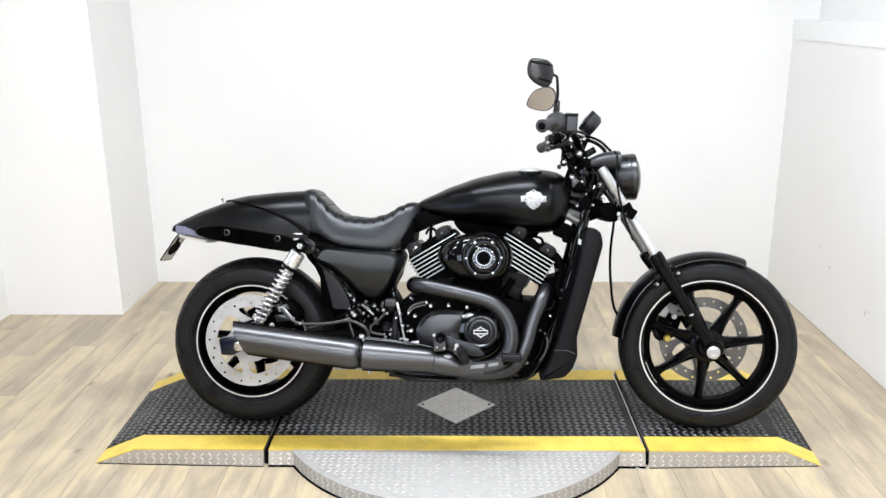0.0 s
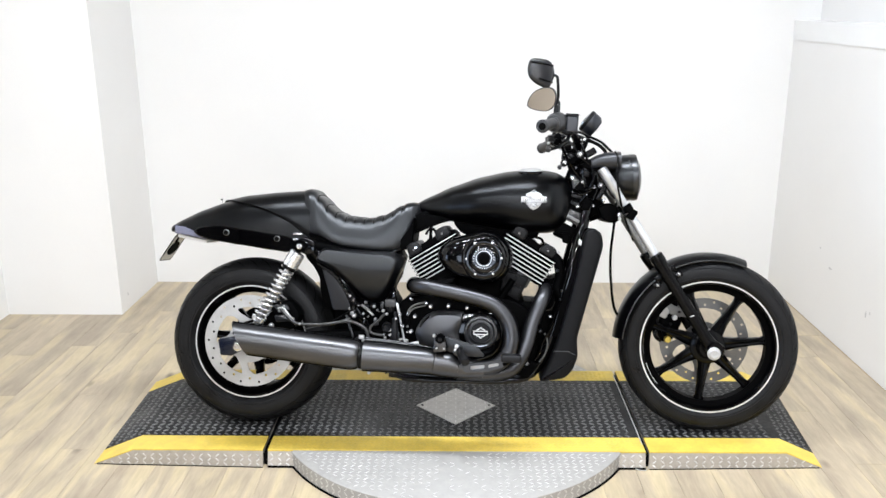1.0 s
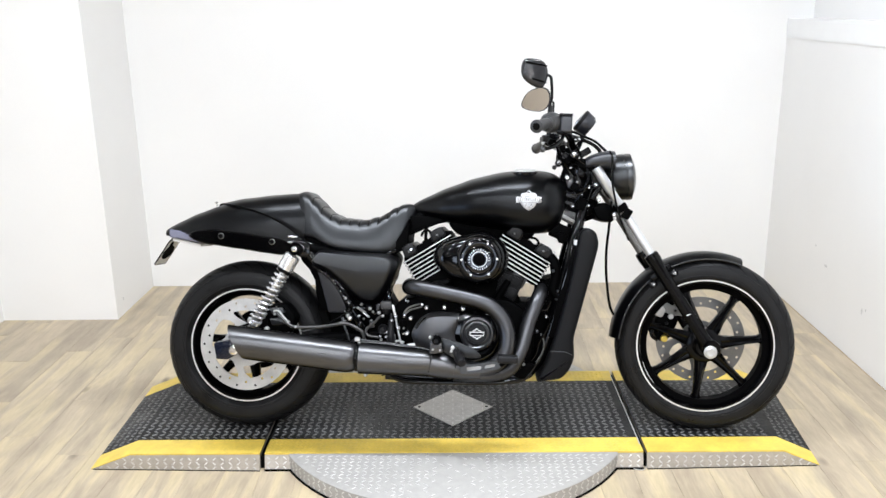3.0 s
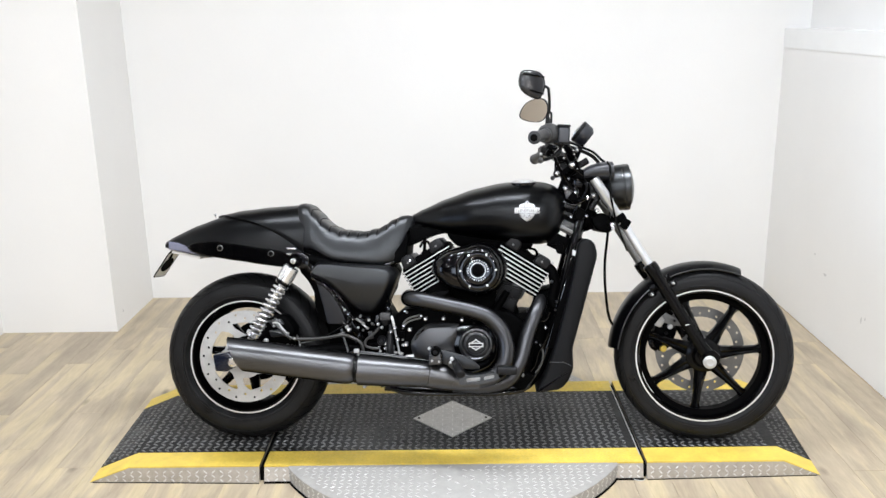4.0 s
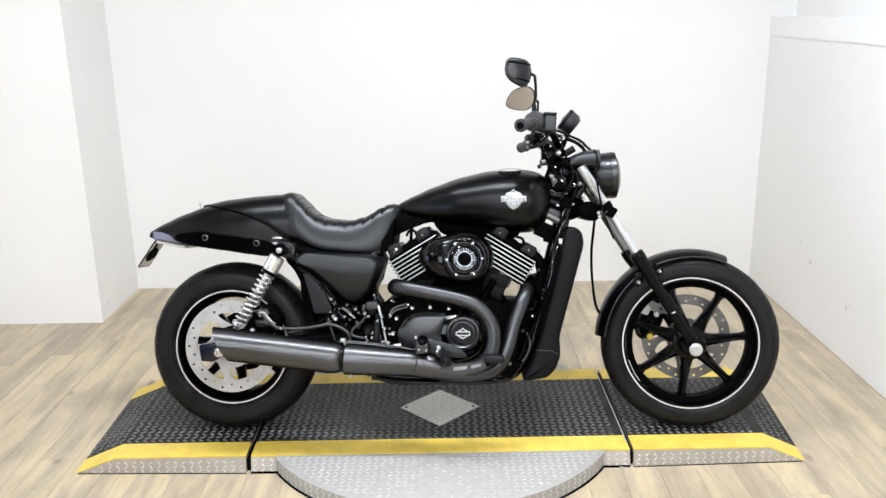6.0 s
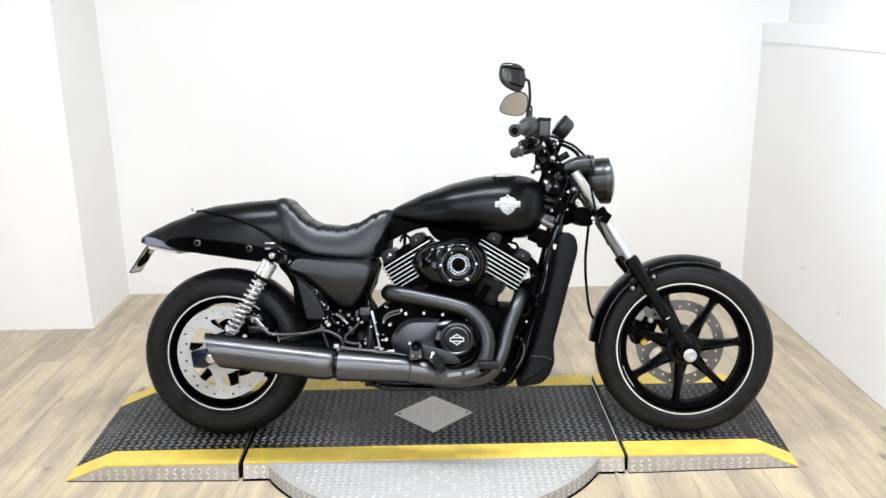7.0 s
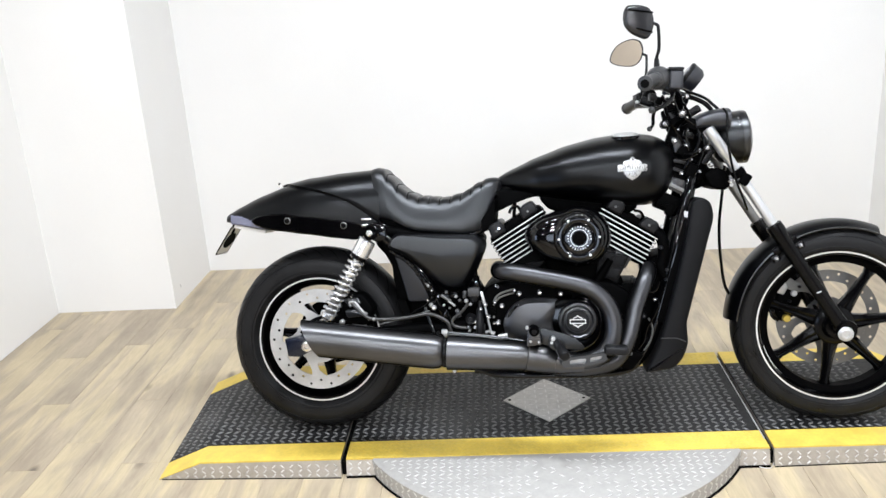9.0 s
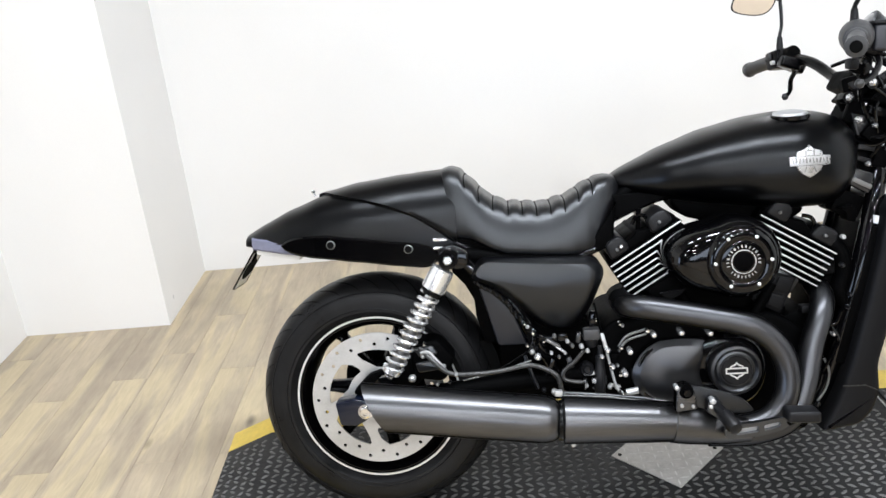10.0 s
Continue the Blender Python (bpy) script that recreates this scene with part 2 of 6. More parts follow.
def rings(bm, loops, cap=True, closed=True):
    """A skin over loops of equally many points."""
    vs = [[bm.verts.new(v) for v in loop] for loop in loops]
    n = len(vs[0])
    for a, b in zip(vs, vs[1:]):
        for i in range(n if closed else n - 1):
            j = (i + 1) % n
            bm.faces.new((a[i], a[j], b[j], b[i]))
    if cap:
        bm.faces.new(vs[0][::-1])
        bm.faces.new(vs[-1])
    return vs


def tube(bm, pts, r, seg=14, cap=True):
    """A round bar along the points; r is a radius, or one for each point."""
    pts = [Vector(p) for p in pts]
    rs = [r] * len(pts) if isinstance(r, (int, float)) else list(r)
    loops, side = [], None
    for i, p in enumerate(pts):
        d = (pts[min(i + 1, len(pts) - 1)] - pts[max(i - 1, 0)]).normalized()
        if side is None:
            side = d.orthogonal().normalized()
        side = (side - d * side.dot(d)).normalized()
        up = d.cross(side)
        loops.append([p + rs[i] * (math.cos(a) * side + math.sin(a) * up) for a in (2 * math.pi * k / seg for k in range(seg))])
    rings(bm, loops, cap)
    bmesh.ops.recalc_face_normals(bm, faces=bm.faces)
    return bm


def lathe(bm, prof, m=Matrix(), seg=48, loop=False):
    """A turned shape about m's z axis from (radius, height) points; with loop the profile closes on itself."""
    loops = []
    for r, h in ([*prof, prof[0]] if loop else prof):
        loops.append([m @ Vector((max(r, 1e-5) * math.cos(a), max(r, 1e-5) * math.sin(a), h)) for a in (2 * math.pi * k / seg for k in range(seg))])
    rings(bm, loops, cap=not loop)
    bmesh.ops.remove_doubles(bm, verts=bm.verts, dist=2e-5)
    bmesh.ops.recalc_face_normals(bm, faces=bm.faces)
    return bm


def box(bm, sx, sy, sz, m=Matrix(), bevel=0.0, segs=2):
    made = bmesh.ops.create_cube(bm, size=1.0, matrix=m @ Matrix.Diagonal((sx, sy, sz, 1)))
    if bevel:
        es = {e for v in made["verts"] for e in v.link_edges}
        bmesh.ops.bevel(bm, geom=list(es), offset=bevel, segments=segs, affect="EDGES", profile=0.6)
    return bm


def prism(bm, outline, y0, y1, bevel=0.0, segs=3):
    """An outline in x and z, made solid from y0 (near) to y1."""
    a = [bm.verts.new((x, y0, z)) for x, z in outline]
    b = [bm.verts.new((x, y1, z)) for x, z in outline]
    n = len(a)
    f0 = bm.faces.new(a)
    bm.faces.new(b[::-1])
    for i in range(n):
        bm.faces.new((a[i], b[i], b[(i + 1) % n], a[(i + 1) % n]))
    bmesh.ops.recalc_face_normals(bm, faces=bm.faces)
    if bevel:
        bmesh.ops.bevel(bm, geom=list(f0.edges), offset=bevel, segments=segs, affect="EDGES", profile=0.5)
    return bm


def rounded(outline, n=5):
    """A closed smooth outline through the corner points."""
    k = len(outline)
    out = []
    for i in range(k):
        a, b, c, d = (Vector(outline[(i + j) % k]) for j in (-1, 0, 1, 2))
        for s in range(n):
            t = s / n
            out.append(tuple(0.5 * (2 * b + (c - a) * t + (2 * a - 5 * b + 4 * c - d) * t * t + (3 * b - a - 3 * c + d) * t ** 3)))
    return out


def filleted(outline, r, n=4):
    """A polygon with each corner rounded by about r."""
    out, k = [], len(outline)
    for i in range(k):
        p, q, s = (Vector(outline[(i + j) % k]) for j in (-1, 0, 1))
        a, b = q + (p - q).normalized() * min(r, (p - q).length * 0.45), q + (s - q).normalized() * min(r, (s - q).length * 0.45)
        for j in range(n + 1):
            t = j / n
            out.append(tuple((1 - t) ** 2 * a + 2 * t * (1 - t) * q + t * t * b))
    return out


def circle(cx, cz, r, n=24, start=0.0):
    return [(cx + r * math.cos(start + 2 * math.pi * k / n), cz + r * math.sin(start + 2 * math.pi * k / n)) for k in range(n)]


def pierced(bm, loops, y0, y1):
    """A flat plate in x and z with holes: the first loop is its rim, the others its holes."""
    edges, flat = [], []
    for loop in loops:
        vs = [bm.verts.new((x, y0, z)) for x, z in loop]
        edges += [bm.edges.new((vs[i], vs[(i + 1) % len(vs)])) for i in range(len(vs))]
    made = bmesh.ops.triangle_fill(bm, use_beauty=True, use_dissolve=False, edges=edges)
    flat = [g for g in made["geom"] if isinstance(g, bmesh.types.BMFace)]
    ext = bmesh.ops.extrude_face_region(bm, geom=flat)
    bmesh.ops.translate(bm, vec=(0, y1 - y0, 0), verts=[g for g in ext["geom"] if isinstance(g, bmesh.types.BMVert)])
    bmesh.ops.recalc_face_normals(bm, faces=bm.faces)
    return bm


def at_y(x, y, z):
    """A frame whose z axis points to the bike's right-hand side."""
    return pose(x, y, z, 90, 0, 0)


def B():
    return bmesh.new()


def structure(name, bm, mat, label):
    return tagged(part(name, bm, mat), label, name.split("_")[0], kind="structure")


# ---- the room ----
XL, XR, YB, YN = -2.118, 1.667, 1.56, -4.3
PIL_X, PIL_Y = -1.57, 1.06


def slab(name, x0, x1, y0, y1, z0, z1, mat, label):
    return structure(name, box(B(), x1 - x0, y1 - y0, z1 - z0, pose((x0 + x1) / 2, (y0 + y1) / 2, (z0 + z1) / 2)), mat, label)


YO = -1.6  # the white bay opens into the dim shop here
SX, SY = 5.0, -8.0
floor = slab("floor", XL - 0.15, XR + 0.35, YN - 0.15, YB + 0.15, -0.1, -0.003, JOINT, "light oak plank floor with fine joints")
slab("wall_north", XL - 0.15, XR + 0.35, YB, YB + 0.15, -0.003, CEIL, WALL, "smooth bright white painted wall behind the motorcycle")
wall_p = slab("wall_pillar", XL, PIL_X, PIL_Y, YB, -0.003, CEIL, WALL, "boxed-out white wall corner")
slab("wall_west", XL - 0.15, XL, YO, YB, -0.003, CEIL, WALL, "white painted side wall")
wall_e = slab("wall_east", XR, XR + 0.35, YO, YB, -0.003, 1.25, WALL, "lower white painted side wall with scuffs")
slab("wall_east_upper", XR + 0.12, XR + 0.35, YO, YB, 1.34, CEIL, WALL, "upper white wall set back above the ledge")
slab("trim", XR - 0.004, XR + 0.35, YO, YB, 1.25, 1.34, TRIM, "white ledge board along the side wall")
# ceiling out of view, grey to dim what the tank reflects
slab("ceiling", XL - 0.15, XR + 0.35, YO, YB + 0.15, CEIL, CEIL + 0.1, CEIL_PAINT, "plain grey ceiling")
# the unseen shop behind the camera, closed with walls kept dark for reflections
slab("ceiling_shop", -SX, SX, SY, YO, CEIL, CEIL + 0.1, DIM, "dark shop ceiling")
slab("floor_shop_west", -SX, XL, SY, YO, -0.1, 0.0, OAK, "oak floor of the shop")
slab("floor_shop_east", XR, SX, SY, YO, -0.1, 0.0, OAK, "oak floor of the shop")
slab("floor_shop_south", XL, XR, SY, YN, -0.1, 0.0, OAK, "oak floor of the shop")
slab("wall_shop_south", -SX, SX, SY - 0.15, SY, 1.25, CEIL, DIM, "dark upper shop wall")
# unseen band added low down so the far mirror shows tan
slab("wall_shop_south_lower", -SX, SX, SY - 0.15, SY + 0.01, -0.1, 1.25, TAN, "unseen tan wall band added for the mirror to reflect")
slab("wall_shop_west", -SX - 0.15, -SX, SY, YO, -0.1, CEIL, DIM, "dark brown shop wall")
slab("wall_shop_east", SX, SX + 0.15, SY, YO, -0.1, CEIL, DIM, "dark brown shop wall")
slab("wall_shop_north_west", -SX, XL - 0.15, YO, YO + 0.15, -0.1, CEIL, DIM, "dark brown shop wall")
slab("wall_shop_north_east", XR + 0.35, SX, YO, YO + 0.15, -0.1, CEIL, DIM, "dark brown shop wall")

# faint scuffs low on the painted walls
SCUFF = material("grey_scuff", (0.60, 0.59, 0.58), 0.8, vary=0.08, scale=60)


def scuff(wall, m, w, h, seed):
    r = random.Random(seed)
    bm = B()
    pts = [(w / 2 * math.cos(a) * (0.6 + 0.5 * r.random()), h / 2 * math.sin(a) * (0.6 + 0.5 * r.random())) for a in (2 * math.pi * k / 11 for k in range(11))]
    prism(bm, pts, 0.0, 0.0012)
    bmesh.ops.transform(bm, matrix=m, verts=bm.verts)
    part("scuff", bm, SCUFF, wall)


for n, (y, z, w, h) in enumerate(((0.86, 0.30, 0.035, 0.012), (0.50, 0.22, 0.012, 0.030), (0.47, 0.235, 0.010, 0.016), (0.98, 0.36, 0.02, 0.008))):
    scuff(wall_e, pose(XR - 0.0008, y, z, 0, 0, -90), w, h, n)
scuff(wall_p, pose(PIL_X + 0.0008, 1.15, 0.075, 0, 0, 90), 0.012, 0.022, 9)

# dark framed board low on the side wall
board = thing("framed_board", "dark brown framed board hung low on the white wall", "board", pose(XL, -0.085, 0.112))
part("panel", box(B(), 0.012, 0.66, 0.84, pose(0.008, 0, 0.45)), WALNUT, board)
for yy, zz, sy, sz in ((0.345, 0.45, 0.03, 0.90), (-0.345, 0.45, 0.03, 0.90), (0, 0.015, 0.66, 0.03), (0, 0.885, 0.66, 0.03)):
    part("frame", box(B(), 0.024, sy, sz, pose(0.014, yy, zz), 0.003), WALNUT, board, "dark brown frame moulding")


# ---- the turntable and its ramps ----
H = 0.055
CX, FR, BK = 0.025, -0.305, 0.310
SL, SR = -0.575, 0.628
FLARE = 0.016  # the front edge of the deck slopes outwards to the floor


def tread(bm, x, y, z, turn, length, width, height, tilt=Matrix()):
    """One raised lens-shaped bar of the tread pattern."""
    c, s = math.cos(turn), math.sin(turn)
    low, top = [], []
    for k, (u, v) in enumerate(((-1, 0), (-0.45, -1), (0.45, -1), (1, 0), (0.45, 1), (-0.45, 1))):
        for ring, f, h in ((low, 1.0, 0.0), (top, 0.55, height)):
            px, py = u * length / 2 * f, v * width / 2 * f
            ring.append(bm.verts.new(tilt @ Vector((x + c * px - s * py, y + s * px + c * py, z + h))))
    bm.faces.new(top)
    for k in range(6):
        bm.faces.new((low[k], low[(k + 1) % 6], top[(k + 1) % 6], top[k]))


def tread_field(x0, x1, y0, y1, px, py, length, width, height, inside, surface):
    bm = B()
    nx, ny = int((x1 - x0) / px), int((y1 - y0) / py)
    for i in range(nx + 1):
        for j in range(ny + 1):
            x, y = x0 + i * px, y0 + j * py
            if inside(x, y):
                tread(bm, x, y, surface(x), radians(36 if j % 2 else -36), length, width, height)
    return bm


def stuff(ob, label):
    return tagged(ob, label, kind="stuff")


in_diamond = lambda x, y: abs(x - 0.025) / 0.139 + abs(y - 0.006) / 0.139 < 1.04
deck = thing("turntable", "round aluminium motorcycle turntable with a black tread mat", "turntable", pose(0, 0, 0))
part("disc", lathe(B(), [(0.60, 0.0), (0.607, 0.004), (0.607, H - 0.006), (0.602, H - 0.0025), (0.0, H - 0.0025)], pose(CX, 0, 0), 96), ALU, deck, "bare aluminium tread plate disc")
db = B()
rings(db, [[Vector((x, FR - FLARE, 0.0)), Vector((x, FR, H - 0.006)), Vector((x, BK, H - 0.006)), Vector((x, BK, 0.0))] for x in (SL, SR)])
bmesh.ops.recalc_face_normals(db, faces=db.faces)
part("deck_body", db, SIDE_PLATE, deck, "aluminium tread plate edge")
part("mat", box(B(), SR - SL, 0.436, 0.0055, pose((SL + SR) / 2, 0.003, H - 0.00275)), RUBBER, deck, "black rubber tread mat, dusty and worn")
for y0, y1 in ((FR, -0.215), (0.221, BK)):
    part("edge_strip", box(B(), SR - SL, y1 - y0, 0.0055, pose((SL + SR) / 2, (y0 + y1) / 2, H - 0.00275)), YELLOW, deck, "scuffed yellow safety edge")
dm = B()
prism(dm, [(CX, -0.133), (CX + 0.139, 0.006), (CX, 0.145), (CX - 0.139, 0.006)], 0, 0.003)
bmesh.ops.rotate(dm, matrix=Matrix.Rotation(radians(90), 3, "X"), verts=dm.verts)
for v in dm.verts:
    v.co.y, v.co.z = v.co.y + 0.012, v.co.z + H + 0.0005
part("diamond_plate", dm, PLATE, deck, "bare aluminium diamond-shaped inset")
level = lambda x: H - 0.0002
stuff(part("mat_tread", tread_field(SL + 0.012, SR - 0.012, -0.206, 0.213, 0.0262, 0.0205, 0.0250, 0.0076, 0.0026, lambda x, y: not in_diamond(x, y), level), RUBBER_TOP, deck), "raised black tread pattern")
ys = B()
for y0, y1 in ((FR + 0.01, -0.222), (0.228, BK - 0.01)):
    for i in range(int((SR - SL - 0.02) / 0.0165)):
        for j in range(int((y1 - y0) / 0.0165) + 1):
            tread(ys, SL + 0.012 + i * 0.0165, y0 + j * 0.0165, H - 0.0002, radians(45 if (i + j) % 2 else -45), 0.021, 0.0075, 0.0016)
stuff(part("strip_tread", ys, YELLOW, deck), "raised yellow tread pattern")
worn = random.Random(3)
al = tread_field(CX - 0.6, CX + 0.6, -0.6, 0.6, 0.0236, 0.0185, 0.0225, 0.0042, 0.0011, lambda x, y: math.hypot(x - CX, y) < 0.588 and (y < FR - 0.01 or y > BK + 0.01) and worn.random() < 0.58 + (abs(x - CX - 0.02) - 0.10) / 0.35, lambda x: H - 0.0027)
for i in range(8):
    for j in range(8):
        u, v = (i - 3.5) * 0.0245, (j - 3.5) * 0.0245
        x, y = CX + (u - v) * 0.7071, 0.006 + (u + v) * 0.7071
        tread(al, x, y, H + 0.0033, radians(0 if (i + j) % 2 else 90), 0.024, 0.0045, 0.0009)
stuff(part("plate_tread", al, ALU_HI, deck), "polished raised tread bars")
# tread on the upright rim of the disc and of the deck
rim = B()
for k in range(150):
    a = 2 * math.pi * k / 150
    if abs(math.sin(a)) * 0.607 < 0.30:
        continue
    for row in (0, 1, 2):
        m = pose(CX, 0, 0) @ Matrix.Rotation(a, 4, "Z") @ pose(0.6069, 0, 0.011 + row * 0.0145, 90, 0, 90)
        tread(rim, 0, 0, 0, radians(45 if (k + row) % 2 else -45), 0.0185, 0.0046, 0.0010, m)
# black lines drawn for the contact shadow under disc and deck
part("shadow_ring", lathe(B(), [(0.600, 0.0), (0.6125, 0.0), (0.6105, 0.0028), (0.600, 0.0028)], pose(CX, 0, 0), 96, loop=True), DARKGAP, deck, "black line for the shadow under the disc rim")
part("shadow_strip", box(B(), SR - SL, 0.004, 0.0060, pose((SL + SR) / 2, FR - FLARE + 0.0002, 0.0030)), DARKGAP, deck)
for x in (CX - 0.118, CX + 0.118):
    part("screw", lathe(B(), [(0.005, 0), (0.005, 0.0012), (0.002, 0.0014), (0, 0.0010)], pose(x, 0.006, H + 0.0034), 10), SATIN, deck)
edge = B()
for x0, x1 in ((SL + 0.012, CX - 0.520), (CX + 0.535, SR - 0.008)):
    for i in range(int((x1 - x0) / 0.0262) + 1):
        for row in (0, 1, 2):
            z = 0.010 + row * 0.0145
            tread(edge, 0, 0, 0, radians(42 if (i + row) % 2 else -42), 0.0172, 0.0042, 0.0013, pose(x0 + i * 0.0262, FR - 0.0001 - FLARE * (1 - z / (H - 0.006)), z, 72, 0, 0))
stuff(part("edge_tread", edge, ALU_HI, deck), "polished raised tread bars on the deck edge")
stuff(part("rim_tread", rim, ALU_HI, deck), "polished raised tread bars on the rim")


def ramp(x_top, x_seam, tip_front, tip_back, label):
    r = thing("ramp", label, "ramp", pose(0, 0, 0), group="ramps of the turntable")
    top_b = x_top + (tip_back - tip_front)
    s = 1 if tip_front > 0 else -1

    def wedge(y0, y1, z_off, thick, mat, name, lab=""):
        bm = B()
        f = lambda xf, xb, y: xf + (xb - xf) * (y - FR) / (BK - FR)
        loops = []
        for y in (y0, y1):
            tip, top = f(tip_front, tip_back, y), f(x_top, top_b, y)
            zt = H + z_off
            loops.append([Vector(q) for q in ((tip, y, max(z_off, 0) + 0.001), (top, y, zt), (x_seam, y, zt), (x_seam, y, zt - thick), (top, y, zt - thick), (tip - s * 0.002, y, max(z_off, 0) - thick * 0.3 + 0.001))])
        rings(bm, loops)
        bmesh.ops.recalc_face_normals(bm, faces=bm.faces)
        return part(name, bm, mat, r, lab)

    body, loops = B(), []
    for xf, xb, z in ((tip_front, tip_back, 0.001), (x_top, top_b, H - 0.005), (x_seam, x_seam, H - 0.005)):
        flare = FLARE * (1 - abs(xf - x_seam) / abs(tip_front - x_seam))
        loops.append([Vector((xf, FR - flare, 0.0)), Vector((xf, FR, z)), Vector((xb, BK, z)), Vector((xb, BK, 0.0))])
    rings(body, loops)
    bmesh.ops.recalc_face_normals(body, faces=body.faces)
    part("body", body, SIDE_PLATE, r, "aluminium tread plate wedge")
    wedge(-0.215, 0.221, 0.0, 0.0048, RUBBER, "mat", "black rubber tread mat")
    wedge(FR, -0.2152, 0.0, 0.0048, YELLOW, "edge_strip", "yellow safety edge")
    wedge(0.2212, BK, 0.0, 0.0048, YELLOW, "edge_strip", "yellow safety edge")
    lo, hi = sorted((x_top, x_seam))
    stuff(part("mat_tread", tread_field(lo + 0.012, hi - 0.01, -0.203, 0.210, 0.0262, 0.0205, 0.0250, 0.0076, 0.0026, lambda x, y: True, level), RUBBER_TOP, r), "raised black tread pattern")
    # black tube drawn as the shadow line under the ramp's front edge
    part("shadow_strip", tube(B(), [(tip_front - s * 0.01, FR - 0.0005, 0.001), (x_seam, FR - FLARE - 0.0005, 0.001)], 0.0016, 6), DARKGAP, r)
    slope = B()
    run = abs(tip_front - x_top)
    for i in range(int(run / 0.0262)):
        for j in range(20):
            y = -0.203 + j * 0.0205
            k = (tip_back - tip_front) * (y - FR) / (BK - FR)
            tread(slope, x_top + s * (i + 0.5) * 0.0262 + k, y, H * (1 - (i + 0.5) * 0.0262 / run) + 0.0003, radians(36 if j % 2 else -36), 0.0245, 0.0076, 0.0024)
    stuff(part("slope_tread", slope, RUBBER_TOP, r), "raised black tread pattern on the slope")
    side = B()
    for i in range(int((hi - lo + run) / 0.0262)):
        for row in (0, 1, 2):
            x = x_seam + s * (0.016 + i * 0.0262)
            z = 0.0085 + row * 0.0135
            room = H - 0.01 if s * x < s * x_top else (H - 0.01) * (s * tip_front - s * x) / run
            if z + 0.0055 < room + 0.005:
                full = max(0.0, 1 - abs(x - x_seam) / abs(tip_front - x_seam)) * FLARE
                tread(side, 0, 0, 0, radians(42 if (i + row) % 2 else -42), 0.0172, 0.0042, 0.0013, pose(x, FR - 0.0001 - full * (1 - z / (H - 0.005)), z, 90 - 16 * full / FLARE, 0, 0))
    stuff(part("side_tread", side, ALU_HI, r), "polished raised tread bars on the side")
    return r


# black boxes fill the ramp joints to give the gaps their shade
for x0, x1 in ((SL - 0.016, SL), (SR, SR + 0.012)):
    part("joint_shade_filler", box(B(), x1 - x0 + 0.002, BK - FR - 0.008, 0.040, pose((x0 + x1) / 2, (FR + BK) / 2, 0.020)), DARKGAP, deck, "black filler for the shade in the gap at the ramp joint")
# bright strip laid on for the highlight along the joint's metal edge
part("joint_highlight", box(B(), 0.0032, BK - FR - 0.09, 0.004, pose(SR - 0.0022, 0.0, H + 0.0005), 0.0008, 1), ALU_HI, deck, "bright strip for the highlight on the metal edge of the ramp joint")
ramp(-1.008, SL - 0.016, -1.14, -1.15, "black and yellow aluminium end ramp, slightly dusty")
ramp(1.072, SR + 0.012, 1.19, 1.245, "black and yellow aluminium end ramp beside the side wall")

# a thin wire loop lying at the joint of the right-hand ramp
loop_wire = part("wire_loop", tube(B(), spline([(0.588, FR - 0.004, 0.006), (0.600, FR - 0.020, 0.003), (0.622, FR - 0.026, 0.003), (0.634, FR - 0.014, 0.003), (0.640, FR - 0.003, 0.006)], 6), 0.0013, 6), ALU_HI)
tagged(loop_wire, "thin bright wire loop lying at the ramp joint", "wire")


# ---- the motorcycle, in its own frame: x ahead, y to its left, z up from the tyres' contact line ----
bike = thing("motorcycle", "matte black cruiser motorcycle leaning on the turntable", "motorcycle", pose(0.090, -0.1275, H + 0.001, 0, 0, -2.9) @ pose(0, 0, 0, -14, 0, 0))
FW, RW = (0.762, 0.2865), (-0.752, 0.273)


def tyre(R, rr, w, axle):
    prof = [(rr - 0.004, -w * 0.34), (rr + 0.006, -w * 0.40)]
    for k in range(19):
        a = radians(-100 + 200 * k / 18)
        q = abs(math.cos(a)) ** 0.75 * (1 if math.cos(a) > 0 else -1)
        prof.append((R - (R - rr) * 0.62 + (R - rr) * 0.62 * q, w / 2 * math.sin(a) / math.sin(radians(90))))
    prof += [(rr + 0.006, w * 0.40), (rr - 0.004, w * 0.34)]
    return lathe(B(), prof, at_y(axle[0], 0, axle[1]), 96, loop=True)


